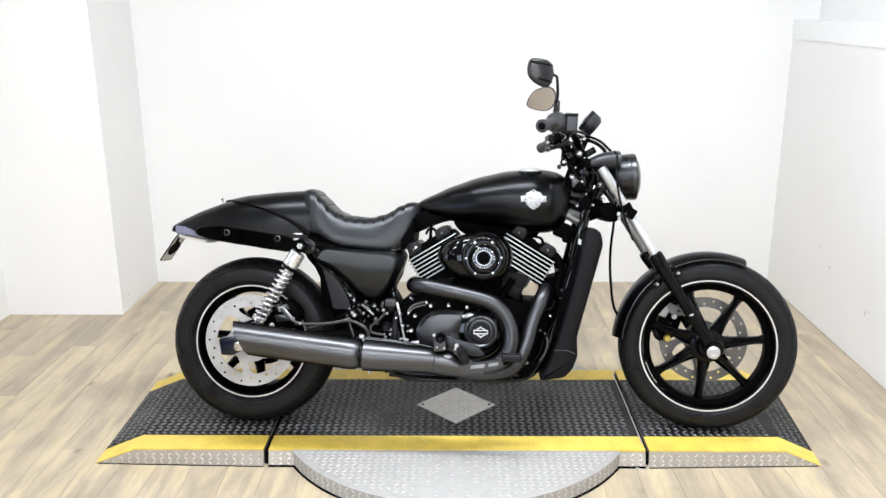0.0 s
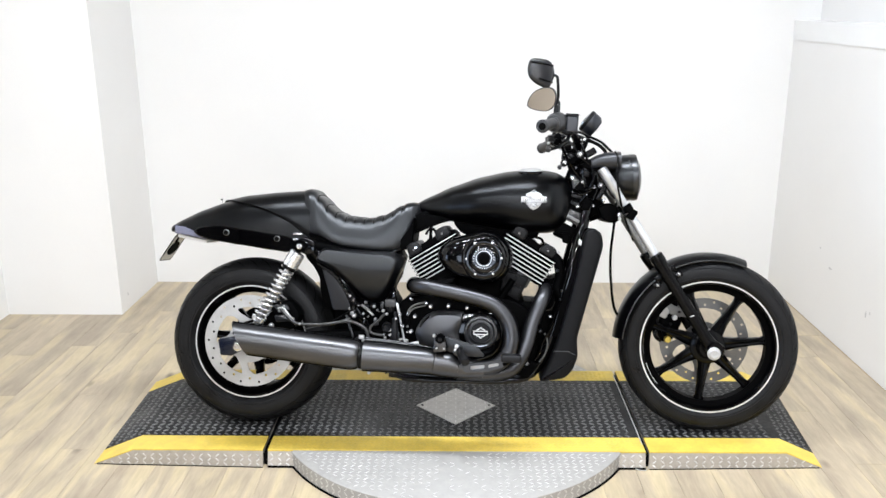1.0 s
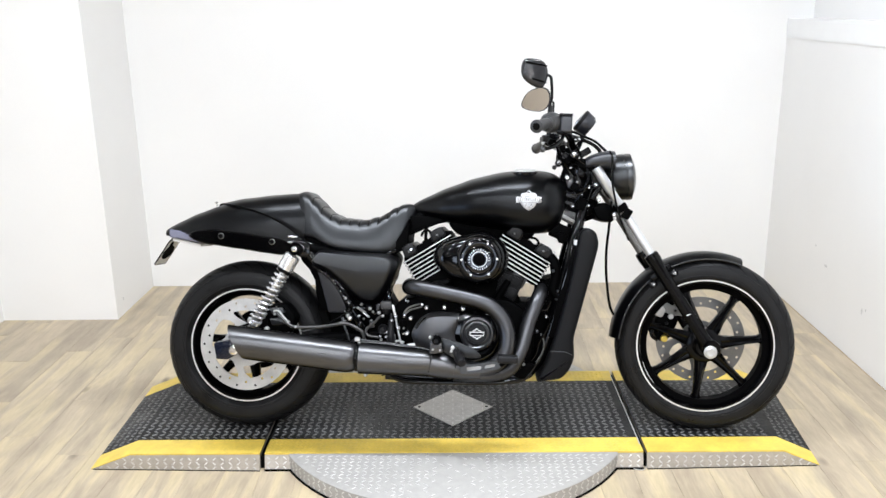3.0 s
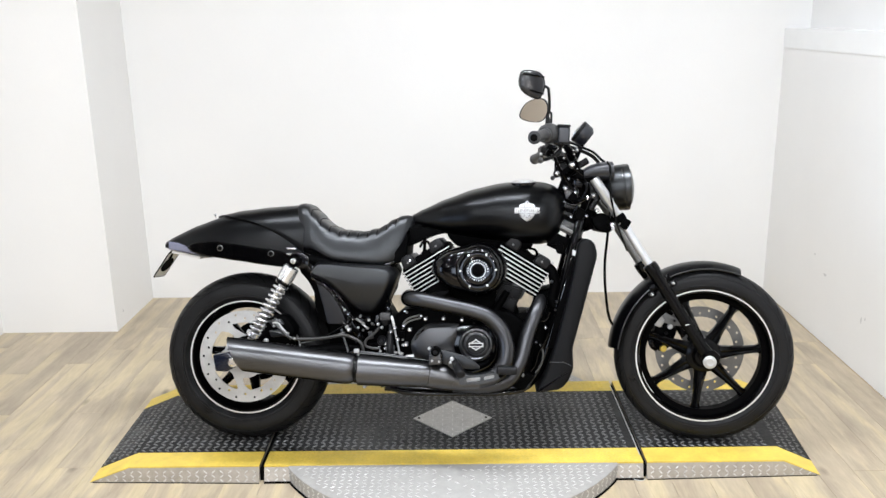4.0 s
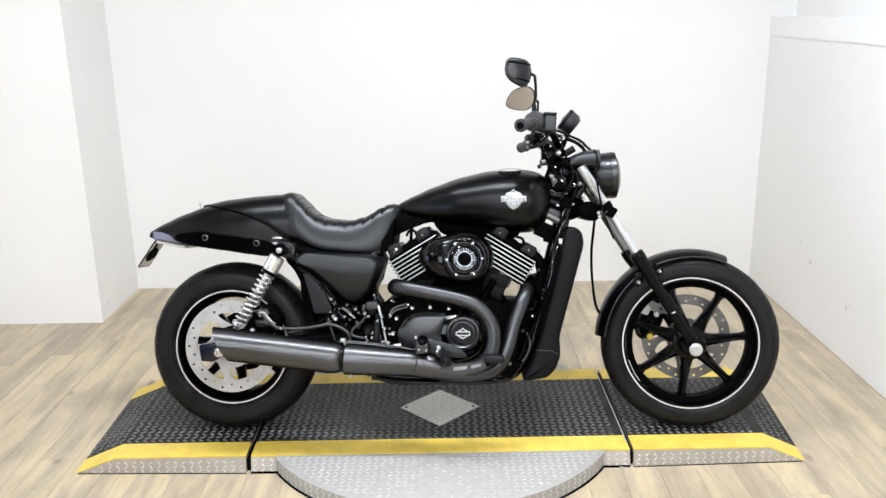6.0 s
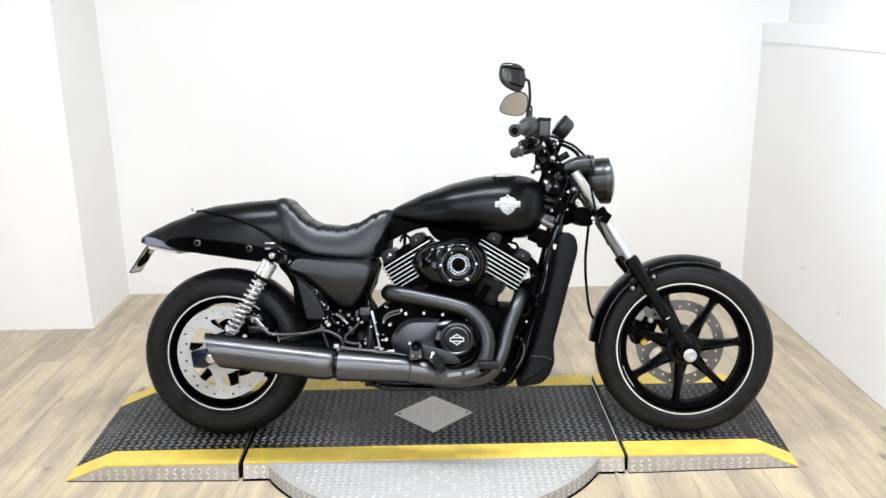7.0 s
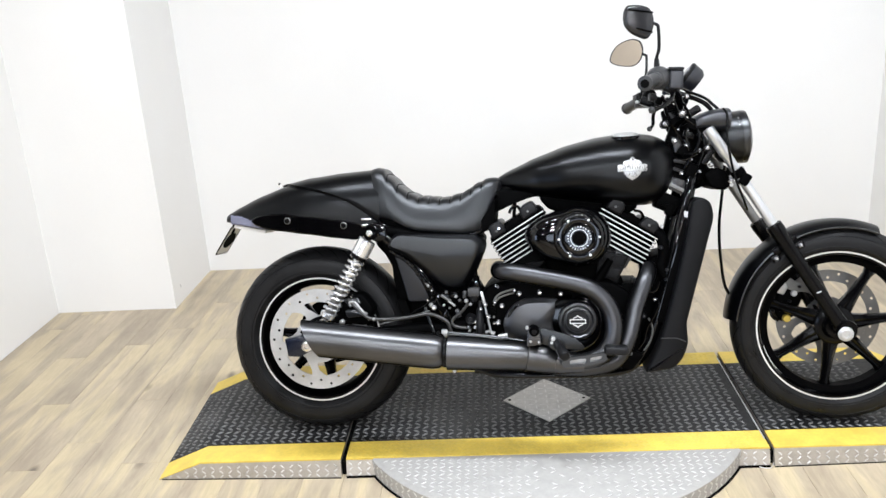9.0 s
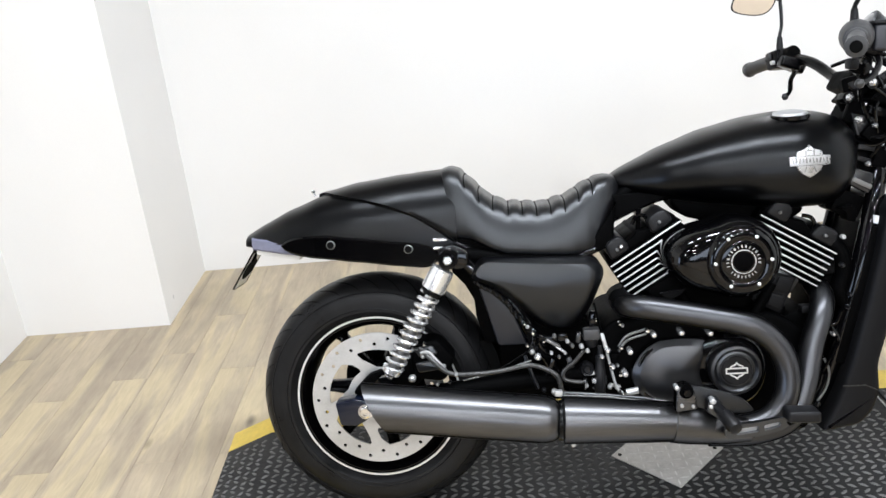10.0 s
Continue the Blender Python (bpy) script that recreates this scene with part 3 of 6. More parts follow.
def wheel(name, axle, R, rr, w, stripe, rim_w, spoke0, spokes, hub_w, deep_rim, label):
    wheel_ = new(name)
    wheel_.parent = bike
    wheel_["label"] = label
    m = at_y(axle[0], 0, axle[1])
    part("tyre", tyre(R, rr, w, axle), TYRE, wheel_, "black road tyre, lightly dusty")
    # dark tubes on the tyre stand for the shade in its tread grooves
    gv = B()
    n = 34
    for i in range(n):
        for side in (-1, 1):
            pts = []
            for s in range(8):
                u = s / 7
                ph = radians(62 - 52 * u)
                q = math.cos(ph) ** 0.75
                r = R - (R - rr) * 0.62 * (1 - q) - 0.0013
                a = 2 * math.pi * (i + 0.5 * (side > 0)) / n + 0.17 * u + 0.10 * u * u
                pts.append((axle[0] + r * math.cos(a), side * w / 2 * math.sin(ph), axle[1] + r * math.sin(a)))
            tube(gv, pts, [0.0008, 0.0016, 0.0018, 0.0018, 0.0018, 0.0018, 0.0014, 0.0006], 5)
    groove = part("groove_shade_line", gv, DARKGAP, wheel_)
    tagged(groove, "dark lines for the shade in the tyre's curved tread grooves", kind="stuff")
    for f, side in ((0.30, -1), (0.62, -1), (0.30, 1), (0.62, 1)):
        ph = radians(118 - 78 * f)
        q = abs(math.cos(ph)) ** 0.75 * (1 if math.cos(ph) > 0 else -1)
        rid = R - (R - rr) * 0.62 * (1 - q)
        part("sidewall_ridge", lathe(B(), [(rid - 0.0016, side * (w / 2 * math.sin(ph) - 0.001)), (rid, side * (w / 2 * math.sin(ph) + 0.0012)), (rid + 0.0016, side * (w / 2 * math.sin(ph) - 0.001))], m, 96, loop=True), TYRE, wheel_)
    h = rim_w / 2
    part("rim_lip", lathe(B(), [(rr - 0.0105, h - 0.010), (rr - 0.0040, h + 0.0012), (rr - 0.0022, h + 0.0012), (rr - 0.0022, h - 0.010)], m, 96, loop=True), GLOSS, wheel_)
    part("rim", lathe(B(), [(rr + 0.004, h), (rr + 0.004, h - 0.006), (rr - 0.006, h - 0.016), (rr - 0.012, h * 0.35), (rr - 0.012, -h * 0.35), (rr - 0.006, 0.016 - h), (rr + 0.004, 0.006 - h), (rr + 0.004, -h), (rr - 0.004, -h), (rr - 0.013, 0.016 - h), (rr - deep_rim, -h * 0.5), (rr - deep_rim, h * 0.5), (rr - 0.013, h - 0.016), (rr - 0.004, h)], m, 96, loop=True), CASE, wheel_, "black cast rim")
    part("pinstripe", lathe(B(), [(stripe - 0.0022, h + 0.0005), (stripe - 0.0022, h + 0.0022), (stripe + 0.0022, h + 0.0022), (stripe + 0.0022, h + 0.0005)], m, 96, loop=True), FINE_EDGE, wheel_, "bright machined rim stripe")
    part("hub", lathe(B(), [(0, hub_w / 2), (0.030, hub_w / 2), (0.034, hub_w / 2 - 0.005), (0.038, 0.036), (0.053, 0.032), (0.057, 0.027), (0.057, -0.027), (0.053, -0.032), (0.038, -0.036), (0.034, -hub_w / 2 + 0.005), (0.03, -hub_w / 2), (0, -hub_w / 2)], m, 40), SATIN, wheel_)
    for k in range(spokes):
        a = radians(spoke0 + 360 * k / spokes)
        loops = []
        for t in range(9):
            f = t / 8
            r = 0.042 + (rr - deep_rim + 0.004 - 0.042) * f
            half = 0.0240 - 0.0270 * f + 0.0150 * f * f + 0.006 * max(0, f - 0.9) / 0.1
            deep = 0.024 - 0.008 * f
            # a six-sided section with a ridge along the middle of each face
            ring = []
            for u, v in ((-1, -0.45), (-0.42, -1), (0, -0.78), (0.42, -1), (1, -0.45), (1, 0.45), (0.42, 1), (0, 0.78), (-0.42, 1), (-1, 0.45)):
                ring.append(Vector((axle[0] + r * math.cos(a) - u * half * math.sin(a), v * deep, axle[1] + r * math.sin(a) + u * half * math.cos(a))))
            loops.append(ring)
        bm = B()
        rings(bm, loops)
        bmesh.ops.recalc_face_normals(bm, faces=bm.faces)
        part("spoke", bm, SATIN, wheel_)
    return wheel_


front = wheel("front_wheel", FW, 0.2875, 0.213, 0.100, 0.2168, 0.079, 6.5, 7, 0.11, 0.029, "seven-spoke black front wheel")
rear = wheel("rear_wheel", RW, 0.2795, 0.183, 0.162, 0.1872, 0.132, 20, 7, 0.13, 0.020, "black cast rear wheel with drilled disc")


def lathe_arc(axle, r, half, y, a0, a1, n=14):
    """A thin flat arc about an axle, facing the bike's right."""
    bm = B()
    loops = []
    for k in range(n + 1):
        a = radians(a0 + (a1 - a0) * k / n)
        loops.append([Vector((axle[0] + q * math.cos(a), v, axle[1] + q * math.sin(a))) for q, v in ((r - half, y), (r + half, y), (r + half, y - 0.001), (r - half, y - 0.001))])
    rings(bm, loops)
    bmesh.ops.recalc_face_normals(bm, faces=bm.faces)
    return bm


def brake_disc(owner, axle, y, R, inner, holes, arms, hub, label, mat=STEEL):
    loops = [circle(*axle, R, 72)]
    loops.append(circle(*axle, inner, 60))
    for k in range(holes):
        a = 2 * math.pi * k / holes
        rr = inner + (R - inner) * (0.32 if k % 2 else 0.68)
        loops.append(circle(axle[0] + rr * math.cos(a), axle[1] + rr * math.sin(a), 0.0043, 8))
    d = part("brake_disc", pierced(B(), loops, y, y + 0.0045), mat, owner, label)
    for k in range(arms):
        a = 2 * math.pi * k / arms + 0.5
        pts = []
        for r, sw, half in ((hub, 0.0, 0.024), (hub + (inner - hub) * 0.3, 0.13, 0.015), (hub + (inner - hub) * 0.65, 0.28, 0.0125), (hub + (inner - hub) * 0.88, 0.37, 0.018), (inner + 0.006, 0.42, 0.030)):
            pts.append((r, a + sw, half))
        left = [(axle[0] + r * math.cos(q) - h * math.sin(q), axle[1] + r * math.sin(q) + h * math.cos(q)) for r, q, h in pts]
        right = [(axle[0] + r * math.cos(q) + h * math.sin(q), axle[1] + r * math.sin(q) - h * math.cos(q)) for r, q, h in pts][::-1]
        part("disc_arm", prism(B(), left + right, y + 0.0006, y + 0.0040), mat, d)
    part("disc_carrier", pierced(B(), [circle(*axle, hub + 0.01, 40), circle(*axle, hub * 0.5, 24)], y + 0.0008, y + 0.0042), mat, d)
    return d


part("belt_pulley", lathe(B(), [(0.0, 0.0), (0.098, 0.0), (0.104, 0.004), (0.104, 0.030), (0.0, 0.030)], pose(RW[0], 0.115, RW[1], 90, 0, 0), 48), CASE, rear, "black belt pulley")
brake_disc(rear, (-0.748, 0.279), -0.093, 0.152, 0.113, 28, 5, 0.062, "drilled steel rear brake disc")
brake_disc(front, FW, 0.062, 0.146, 0.112, 28, 5, 0.055, "drilled dark steel front brake disc", DISC)
part("axle_cap", lathe(B(), [(0.0205, 0), (0.0205, 0.003), (0.0165, 0.004), (0.0165, 0.009), (0.014, 0.0115), (0.0085, 0.0115), (0.0075, 0.008), (0, 0.008)], at_y(FW[0] + 0.004, -0.129, FW[1] + 0.001), 24), STEEL, front, "bright axle nut")

# a white decal arc on the front rim
part("rim_decal", lathe_arc(FW, 0.205, 0.0011, -0.0335, 197, 219), WHITE, front, "short white rim decal")
# the bars are turned a little to the right, and the wheel with them
axle_at = Matrix.Translation((FW[0], 0, FW[1]))
front.matrix_local = axle_at @ Matrix.Rotation(radians(-5.5), 4, Vector((-0.5, 0, 0.866))) @ Matrix.Rotation(radians(1.8), 4, "X") @ axle_at.inverted()

# forks and steering
TOP, LOW = (0.392, 0.866), (0.757, 0.290)


def along(t, a=TOP, b=LOW):
    return a[0] + (b[0] - a[0]) * t, a[1] + (b[1] - a[1]) * t


for side in (-1, 1):
    leg = new("fork_leg")
    leg.parent = bike
    y = -0.10 if side < 0 else 0.082
    P = lambda t: (along(t)[0], y, along(t)[1])
    # the far tube gets dark steel as its shade; both tubes are alike
    part("stanchion", tube(B(), [P(0.01), P(0.14), P(0.145), P(0.25), P(0.56)], [0.0160, 0.0160, 0.0137, 0.0137, 0.0137], 20), TUBE if side < 0 else DISC, leg, "polished fork tube" if side < 0 else "polished fork tube darkened for the shade it stands in")
    part("slider", tube(B(), [P(0.485), P(0.49), P(0.515), P(0.535), P(0.56), P(0.62), P(0.9), P(0.97), P(1.0), P(1.03)], [0.017, 0.0225, 0.0235, 0.0225, 0.0205, 0.0195, 0.0190, 0.0215, 0.0215, 0.018], 20), SATIN, leg, "black fork slider")
    part("fork_clamp", tube(B(), [P(0.215), P(0.22), P(0.245), P(0.25)], [0.017, 0.0200, 0.0200, 0.017], 18), CASE, leg)
    part("axle_boss", lathe(B(), [(0, 0.03), (0.024, 0.03), (0.028, 0.024), (0.028, -0.02), (0, -0.02)], at_y(FW[0], y, FW[1]), 24), SATIN, leg)
    part("fender_bracket", box(B(), 0.075, 0.006, 0.022, pose(along(0.60)[0] - 0.002, side * 0.074, along(0.60)[1] + 0.004, 0, -35, 0), 0.004), SATIN, leg)

part("triple_clamp", prism(B(), filleted([(0.318, 0.868), (0.345, 0.894), (0.398, 0.872), (0.385, 0.846)], 0.010), -0.105, 0.105, 0.006), CASE, bike, "black upper fork yoke")
part("lower_clamp", prism(B(), filleted([(0.385, 0.735), (0.420, 0.752), (0.450, 0.740), (0.466, 0.704), (0.446, 0.684), (0.405, 0.695)], 0.010), -0.080, 0.080, 0.006), CASE, bike, "black lower fork yoke")
part("clamp_ear", box(B(), 0.026, 0.05, 0.034, pose(0.492, -0.10, 0.714, 0, 32, 0), 0.005), CASE, bike)
part("clamp_screw", lathe(B(), [(0.005, 0), (0.005, 0.006), (0, 0.007)], at_y(0.452, -0.125, 0.700), 12), STEEL, bike)
part("steering_head", tube(B(), [(0.325, 0, 0.885), (0.40, 0, 0.70)], 0.034, 20), CASE, bike)
for x, z, y in ((0.318, 0.905, -0.05), (0.290, 0.878, -0.05), (0.345, 0.862, -0.075), (0.372, 0.80, -0.09), (0.448, 0.712, -0.131), (0.37, 0.845, -0.09)):
    part("bolt", lathe(B(), [(0.007, 0), (0.007, 0.008), (0.0055, 0.011), (0, 0.011)], at_y(x, y, z), 12), CHROME, bike)

# front fender
fend = B()
loops = []
for k in range(33):
    a = radians(176 - 108 * k / 32)
    r0 = 0.309 - 0.003 * k / 32
    out = []
    for q in range(13):
        v = -1 + q / 6
        out.append((r0 - 0.024 * abs(v) ** 2.6, 0.068 * v * (1 - 0.12 * max(0, (3 - k) / 3))))
    ring = [Vector((FW[0] + r * math.cos(a), y, FW[1] + r * math.sin(a))) for r, y in out] + [Vector((FW[0] + (r - 0.004) * math.cos(a), y * 0.96, FW[1] + (r - 0.004) * math.sin(a))) for r, y in out[::-1]]
    loops.append(ring)
rings(fend, loops)
bmesh.ops.recalc_face_normals(fend, faces=fend.faces)
fender = part("front_fender", fend, MATTE, bike, "matte black front fender")
for q in (0, 12):
    part("fender_bead", tube(B(), [loop[q] for loop in loops], 0.0022, 8), COVER, fender, "rolled fender edge")
part("caliper", prism(B(), filleted([(0.615, 0.375), (0.66, 0.395), (0.69, 0.36), (0.665, 0.30), (0.625, 0.285), (0.605, 0.32)], 0.014), 0.03, 0.10, 0.008), CASE, bike, "black front brake caliper")
part("caliper_pin", lathe(B(), [(0, 0.012), (0.010, 0.012), (0.0118, 0.008), (0.0118, 0), (0, 0)], at_y(0.640, 0.030, 0.298), 20), GOLD, bike, "gold caliper cap")
part("caliper_bolt", lathe(B(), [(0, 0.01), (0.008, 0.01), (0.009, 0.006), (0.009, 0), (0, 0)], at_y(0.662, 0.030, 0.372), 14), STEEL, bike)

part("head_bracket", pierced(B(), [filleted([(0.268, 0.914), (0.278, 0.868), (0.296, 0.868), (0.326, 0.892), (0.318, 0.924)], 0.008, 3), filleted([(0.281, 0.906), (0.285, 0.889), (0.298, 0.890), (0.310, 0.900), (0.306, 0.913)], 0.004, 3)], -0.095, -0.080), CASE, bike, "black looped bracket at the steering head")
part("head_plate", prism(B(), filleted([(0.296, 0.845), (0.308, 0.794), (0.352, 0.798), (0.350, 0.83)], 0.006), -0.075, -0.04, 0.003), SHELL, bike, "gloss black plate at the steering head")

# headlight with its cowl
hm = pose(0.430, 0, 0.8325, 0, 87, 0)
headlight = part("headlight", lathe(B(), [(0, -0.012), (0.030, -0.010), (0.052, -0.002), (0.068, 0.014), (0.074, 0.034), (0.0755, 0.06), (0.0755, 0.080), (0.073, 0.088), (0.067, 0.091)], hm, 48), PANEL, bike, "satin black headlight bucket")
part("trim_ring", lathe(B(), [(0.0665, 0.088), (0.0755, 0.0885), (0.0765, 0.083), (0.0765, 0.072), (0.0755, 0.070)], hm, 48), COVER, headlight)
part("lens", lathe(B(), [(0.067, 0.089), (0.06, 0.096), (0.04, 0.102), (0.02, 0.1045), (0, 0.105)], hm, 40), LENS, headlight, "clear headlight lens")
for a in (28, 42):
    part("screw", lathe(B(), [(0.0024, 0), (0.0024, 0.002), (0, 0.0026)], hm @ Matrix.Rotation(radians(-90 - a), 4, "Z") @ pose(0.075, 0, 0.062, 0, 90, 0), 10), CHROME, headlight)
cowl = B()
loops = []
for k in range(9):
    s = k / 8
    x = 0.362 + 0.092 * s
    z = 0.874 + 0.010 * s + 0.006 * math.sin(math.pi * s)
    hh, ww = 0.019 + 0.015 * s ** 0.7, 0.118 + 0.012 * s
    ring = []
    for q in range(24):
        b = 2 * math.pi * q / 24
        ring.append(Vector((x, ww * math.copysign(abs(math.cos(b)) ** 0.55, math.cos(b)), z + hh * math.copysign(abs(math.sin(b)) ** 0.7, math.sin(b)))))
    loops.append(ring)
rings(cowl, loops)
bmesh.ops.recalc_face_normals(cowl, faces=cowl.faces)
part("headlight_cowl", cowl, SPLASH, bike, "dark grey headlight cowl")

# handlebar and controls
BARS = {-1: dict(root=(0.243, -0.238, 0.990), end=(0.192, -0.365, 0.964), lever=(0.212, -0.33, 0.900), mirror=(0.189, -0.272, 1.132), turn=16),
        1: dict(root=(0.272, 0.295, 0.985), end=(0.229, 0.430, 0.965), lever=(0.292, 0.335, 0.888), mirror=(0.227, 0.350, 1.141), turn=-14)}
bar = part("handlebar", tube(B(), spline([(0.215, -0.31, 0.970), (0.246, -0.235, 0.983), (0.300, -0.14, 0.965), (0.325, -0.06, 0.925), (0.327, 0.03, 0.915), (0.330, 0.11, 0.925), (0.310, 0.20, 0.965), (0.272, 0.295, 0.985), (0.245, 0.38, 0.973)], 6), 0.0125, 16), SATIN, bike, "satin black handlebar")
for side in (-1, 1):
    spec = BARS[side]
    a, e = Vector(spec["root"]), Vector(spec["end"])
    d = e - a
    G = lambda t: a + d * t
    grip = part("grip", tube(B(), [G(0.25), G(0.26), G(0.30), G(0.31), G(0.6), G(0.93), G(0.95), G(1.0), G(1.01)], [0.016, 0.020, 0.020, 0.0165, 0.017, 0.0170, 0.0195, 0.0195, 0.013], 20), CONTROL, bar, "dark rubber grip")
    part("grip_end", tube(B(), [G(1.0), G(1.022), G(1.024)], [0.011, 0.011, 0.008], 14), DARKGAP, grip)
    part("switchgear", tube(B(), [G(-0.26), G(-0.25), G(-0.15), G(0.0), G(0.16), G(0.26), G(0.27)], [0.018, 0.024, 0.029, 0.0315, 0.0300, 0.024, 0.017] if side < 0 else [0.012, 0.017, 0.020, 0.021, 0.021, 0.019, 0.014], 18), CONTROL if side < 0 else SATIN, bar, "grey-black switch housing")
    part("lever_perch", box(B(), 0.045, 0.045, 0.028, Matrix.Translation(G(-0.1) + Vector((0.022, 0, -0.026))) @ pose(0, 0, 0, 0, 25, 0), 0.008, 2), SATIN, bar)
    if side > 0:
        turn = Matrix.Translation(G(0.05)) @ d.to_track_quat("X", "Z").to_matrix().to_4x4()
        part("switch_block", box(B(), 0.046, 0.050, 0.046, turn @ pose(0, 0, -0.004), 0.007, 2), SATIN, bar, "black switch block")
        part("switch_rocker", box(B(), 0.014, 0.010, 0.016, turn @ pose(0.004, 0.028, 0.006), 0.003), CONTROL, bar)
        part("switch_rocker", box(B(), 0.012, 0.010, 0.010, turn @ pose(-0.010, 0.028, -0.012), 0.003), STEEL, bar)
        part("bar_clamp_ring", tube(B(), [G(-0.36), G(-0.35), G(-0.22), G(-0.21)], [0.014, 0.019, 0.019, 0.014], 16), CASE, bar)
    tip = Vector(spec["lever"])
    lev = part("lever", tube(B(), spline([G(-0.1) + Vector((0.032, 0, -0.030)), G(0.2) + Vector((0.040, 0, -0.050)), tip * 0.6 + (G(0.2) + Vector((0.040, 0, -0.050))) * 0.4 + Vector((0.006, 0, -0.004)), tip], 6), [0.0060] * 12 + [0.005] * 7, 10), SATIN, bar, "black hand lever")
    part("lever_ball", lathe(B(), [(0, 0.009), (0.006, 0.007), (0.009, 0), (0.006, -0.007), (0, -0.009)], Matrix.Translation(tip), 14), CONTROL, lev)
    # mirror on a bent stalk
    k = G(0.0) + Vector((-0.004, 0, 0.022))
    mc = Vector(spec["mirror"])
    knee = Vector((mc.x + (0.050 if side < 0 else 0.060), mc.y, mc.z - 0.008))
    stalk = part("mirror_stalk", tube(B(), spline([k, k + Vector((0.0, 0, 0.03)), k * 0.45 + knee * 0.55 + Vector((0.004, 0, -0.008)), knee + Vector((0.001, 0, -0.012)), knee + Vector((-0.004, 0, 0.0)), mc + Vector((0.020, 0, 0.002))], 6), 0.0044, 10), GREYPL, bike, "black mirror stalk")
    part("stalk_base", tube(B(), [k + Vector((0, 0, -0.012)), k + Vector((0, 0, 0.002)), k + Vector((0, 0, 0.026)), k + Vector((0, 0, 0.030))], [0.0085, 0.0085, 0.0065, 0.005], 12), GREYPL, stalk)
    if side < 0:
        outline = rounded([(-0.044, 0.022), (-0.030, 0.043), (0.018, 0.041), (0.040, 0.026), (0.046, -0.004), (0.036, -0.032), (0.020, -0.043), (-0.018, -0.030), (-0.042, -0.008)], 5)
        outline = [(x * 0.9, z) for x, z in outline]
    else:
        outline = rounded([(-0.054, -0.020), (-0.047, 0.006), (-0.026, 0.029), (0.012, 0.041), (0.038, 0.032), (0.046, 0.006), (0.037, -0.024), (0.012, -0.040), (-0.032, -0.034)], 5)
        outline = [(x * 1.10, z * 1.10) for x, z in outline]
    mm = Matrix.Translation(mc) @ pose(0, 0, 0, 0, 0, spec["turn"]) @ pose(0, 0, 0, 12 if side > 0 else 0, 0, 0)
    mir = part("mirror_shell", prism(B(), outline, -0.014, 0.003, 0.012, 4) if side < 0 else prism(B(), outline, -0.002, 0.014, 0.001, 1), SHELL, stalk, "gloss black mirror shell")
    mir.matrix_local = mm
    y0 = 0.0032 if side < 0 else -0.0042
    gl = part("mirror_glass", prism(B(), [(x * 0.93, z * 0.93) for x, z in outline], y0, y0 + 0.002), GLASS_MIRROR, stalk, "mirror glass")
    gl.matrix_local = mm
    if side < 0:
        for z0, z1, x0, x1 in ((0.020, 0.032, -0.036, 0.036), (-0.020, -0.026, -0.012, 0.034)):
            rib = part("shell_rib", box(B(), x1 - x0, 0.003, 0.005, pose((x0 + x1) / 2, -0.0138, (z0 + z1) / 2, 0, 6 if z0 > 0 else 14, 0), 0.001, 1), GLOSS, stalk)
            rib.matrix_local = mm
part("brake_reservoir", box(B(), 0.036, 0.045, 0.050, pose(0.287, -0.235, 0.983, 0, 3, 0), 0.006, 3), SPLASH, bar, "black brake fluid reservoir")
part("reservoir_cap", box(B(), 0.040, 0.049, 0.007, pose(0.287, -0.235, 1.011, 0, 3, 0), 0.002), GREYPL, bar)
part("clutch_perch", box(B(), 0.05, 0.04, 0.028, pose(0.275, 0.245, 0.968, 0, 20, 0), 0.008, 3), SATIN, bar)
for i, (px, py, pz) in enumerate(((0.222, -0.27, 0.938), (0.242, -0.24, 0.930), (0.268, -0.21, 0.930), (0.282, -0.17, 0.918))):
    part("switch_button", box(B(), 0.018, 0.022, 0.020, pose(px, py, pz, 10, 25 * i, 12), 0.005, 2), CASE if i % 2 else GREYPL, bar)

gauge_m = pose(0.372, 0.0, 1.010, 0, -52, 0)
gauge = part("gauge", lathe(B(), [(0, -0.024), (0.026, -0.022), (0.036, -0.010), (0.0375, 0.010), (0.0375, 0.022), (0.035, 0.026), (0.031, 0.027)], gauge_m, 36), SPLASH, bike, "round dark grey instrument pod")
part("gauge_glass", lathe(B(), [(0.0315, 0.0265), (0.02, 0.030), (0, 0.031)], gauge_m, 32), LENS, gauge, "gauge glass")
part("gauge_ring", lathe(B(), [(0.031, 0.026), (0.0385, 0.024), (0.0388, 0.016), (0.0375, 0.014)], gauge_m, 36), GREYPL, gauge)
part("gauge_bracket", tube(B(), [(0.365, 0, 0.98), (0.345, 0, 0.93), (0.33, 0, 0.90)], 0.009, 12), CASE, bike)
part("bar_clamp", box(B(), 0.05, 0.12, 0.045, pose(0.322, 0, 0.905, 0, 30, 0), 0.010, 3), CASE, bike)
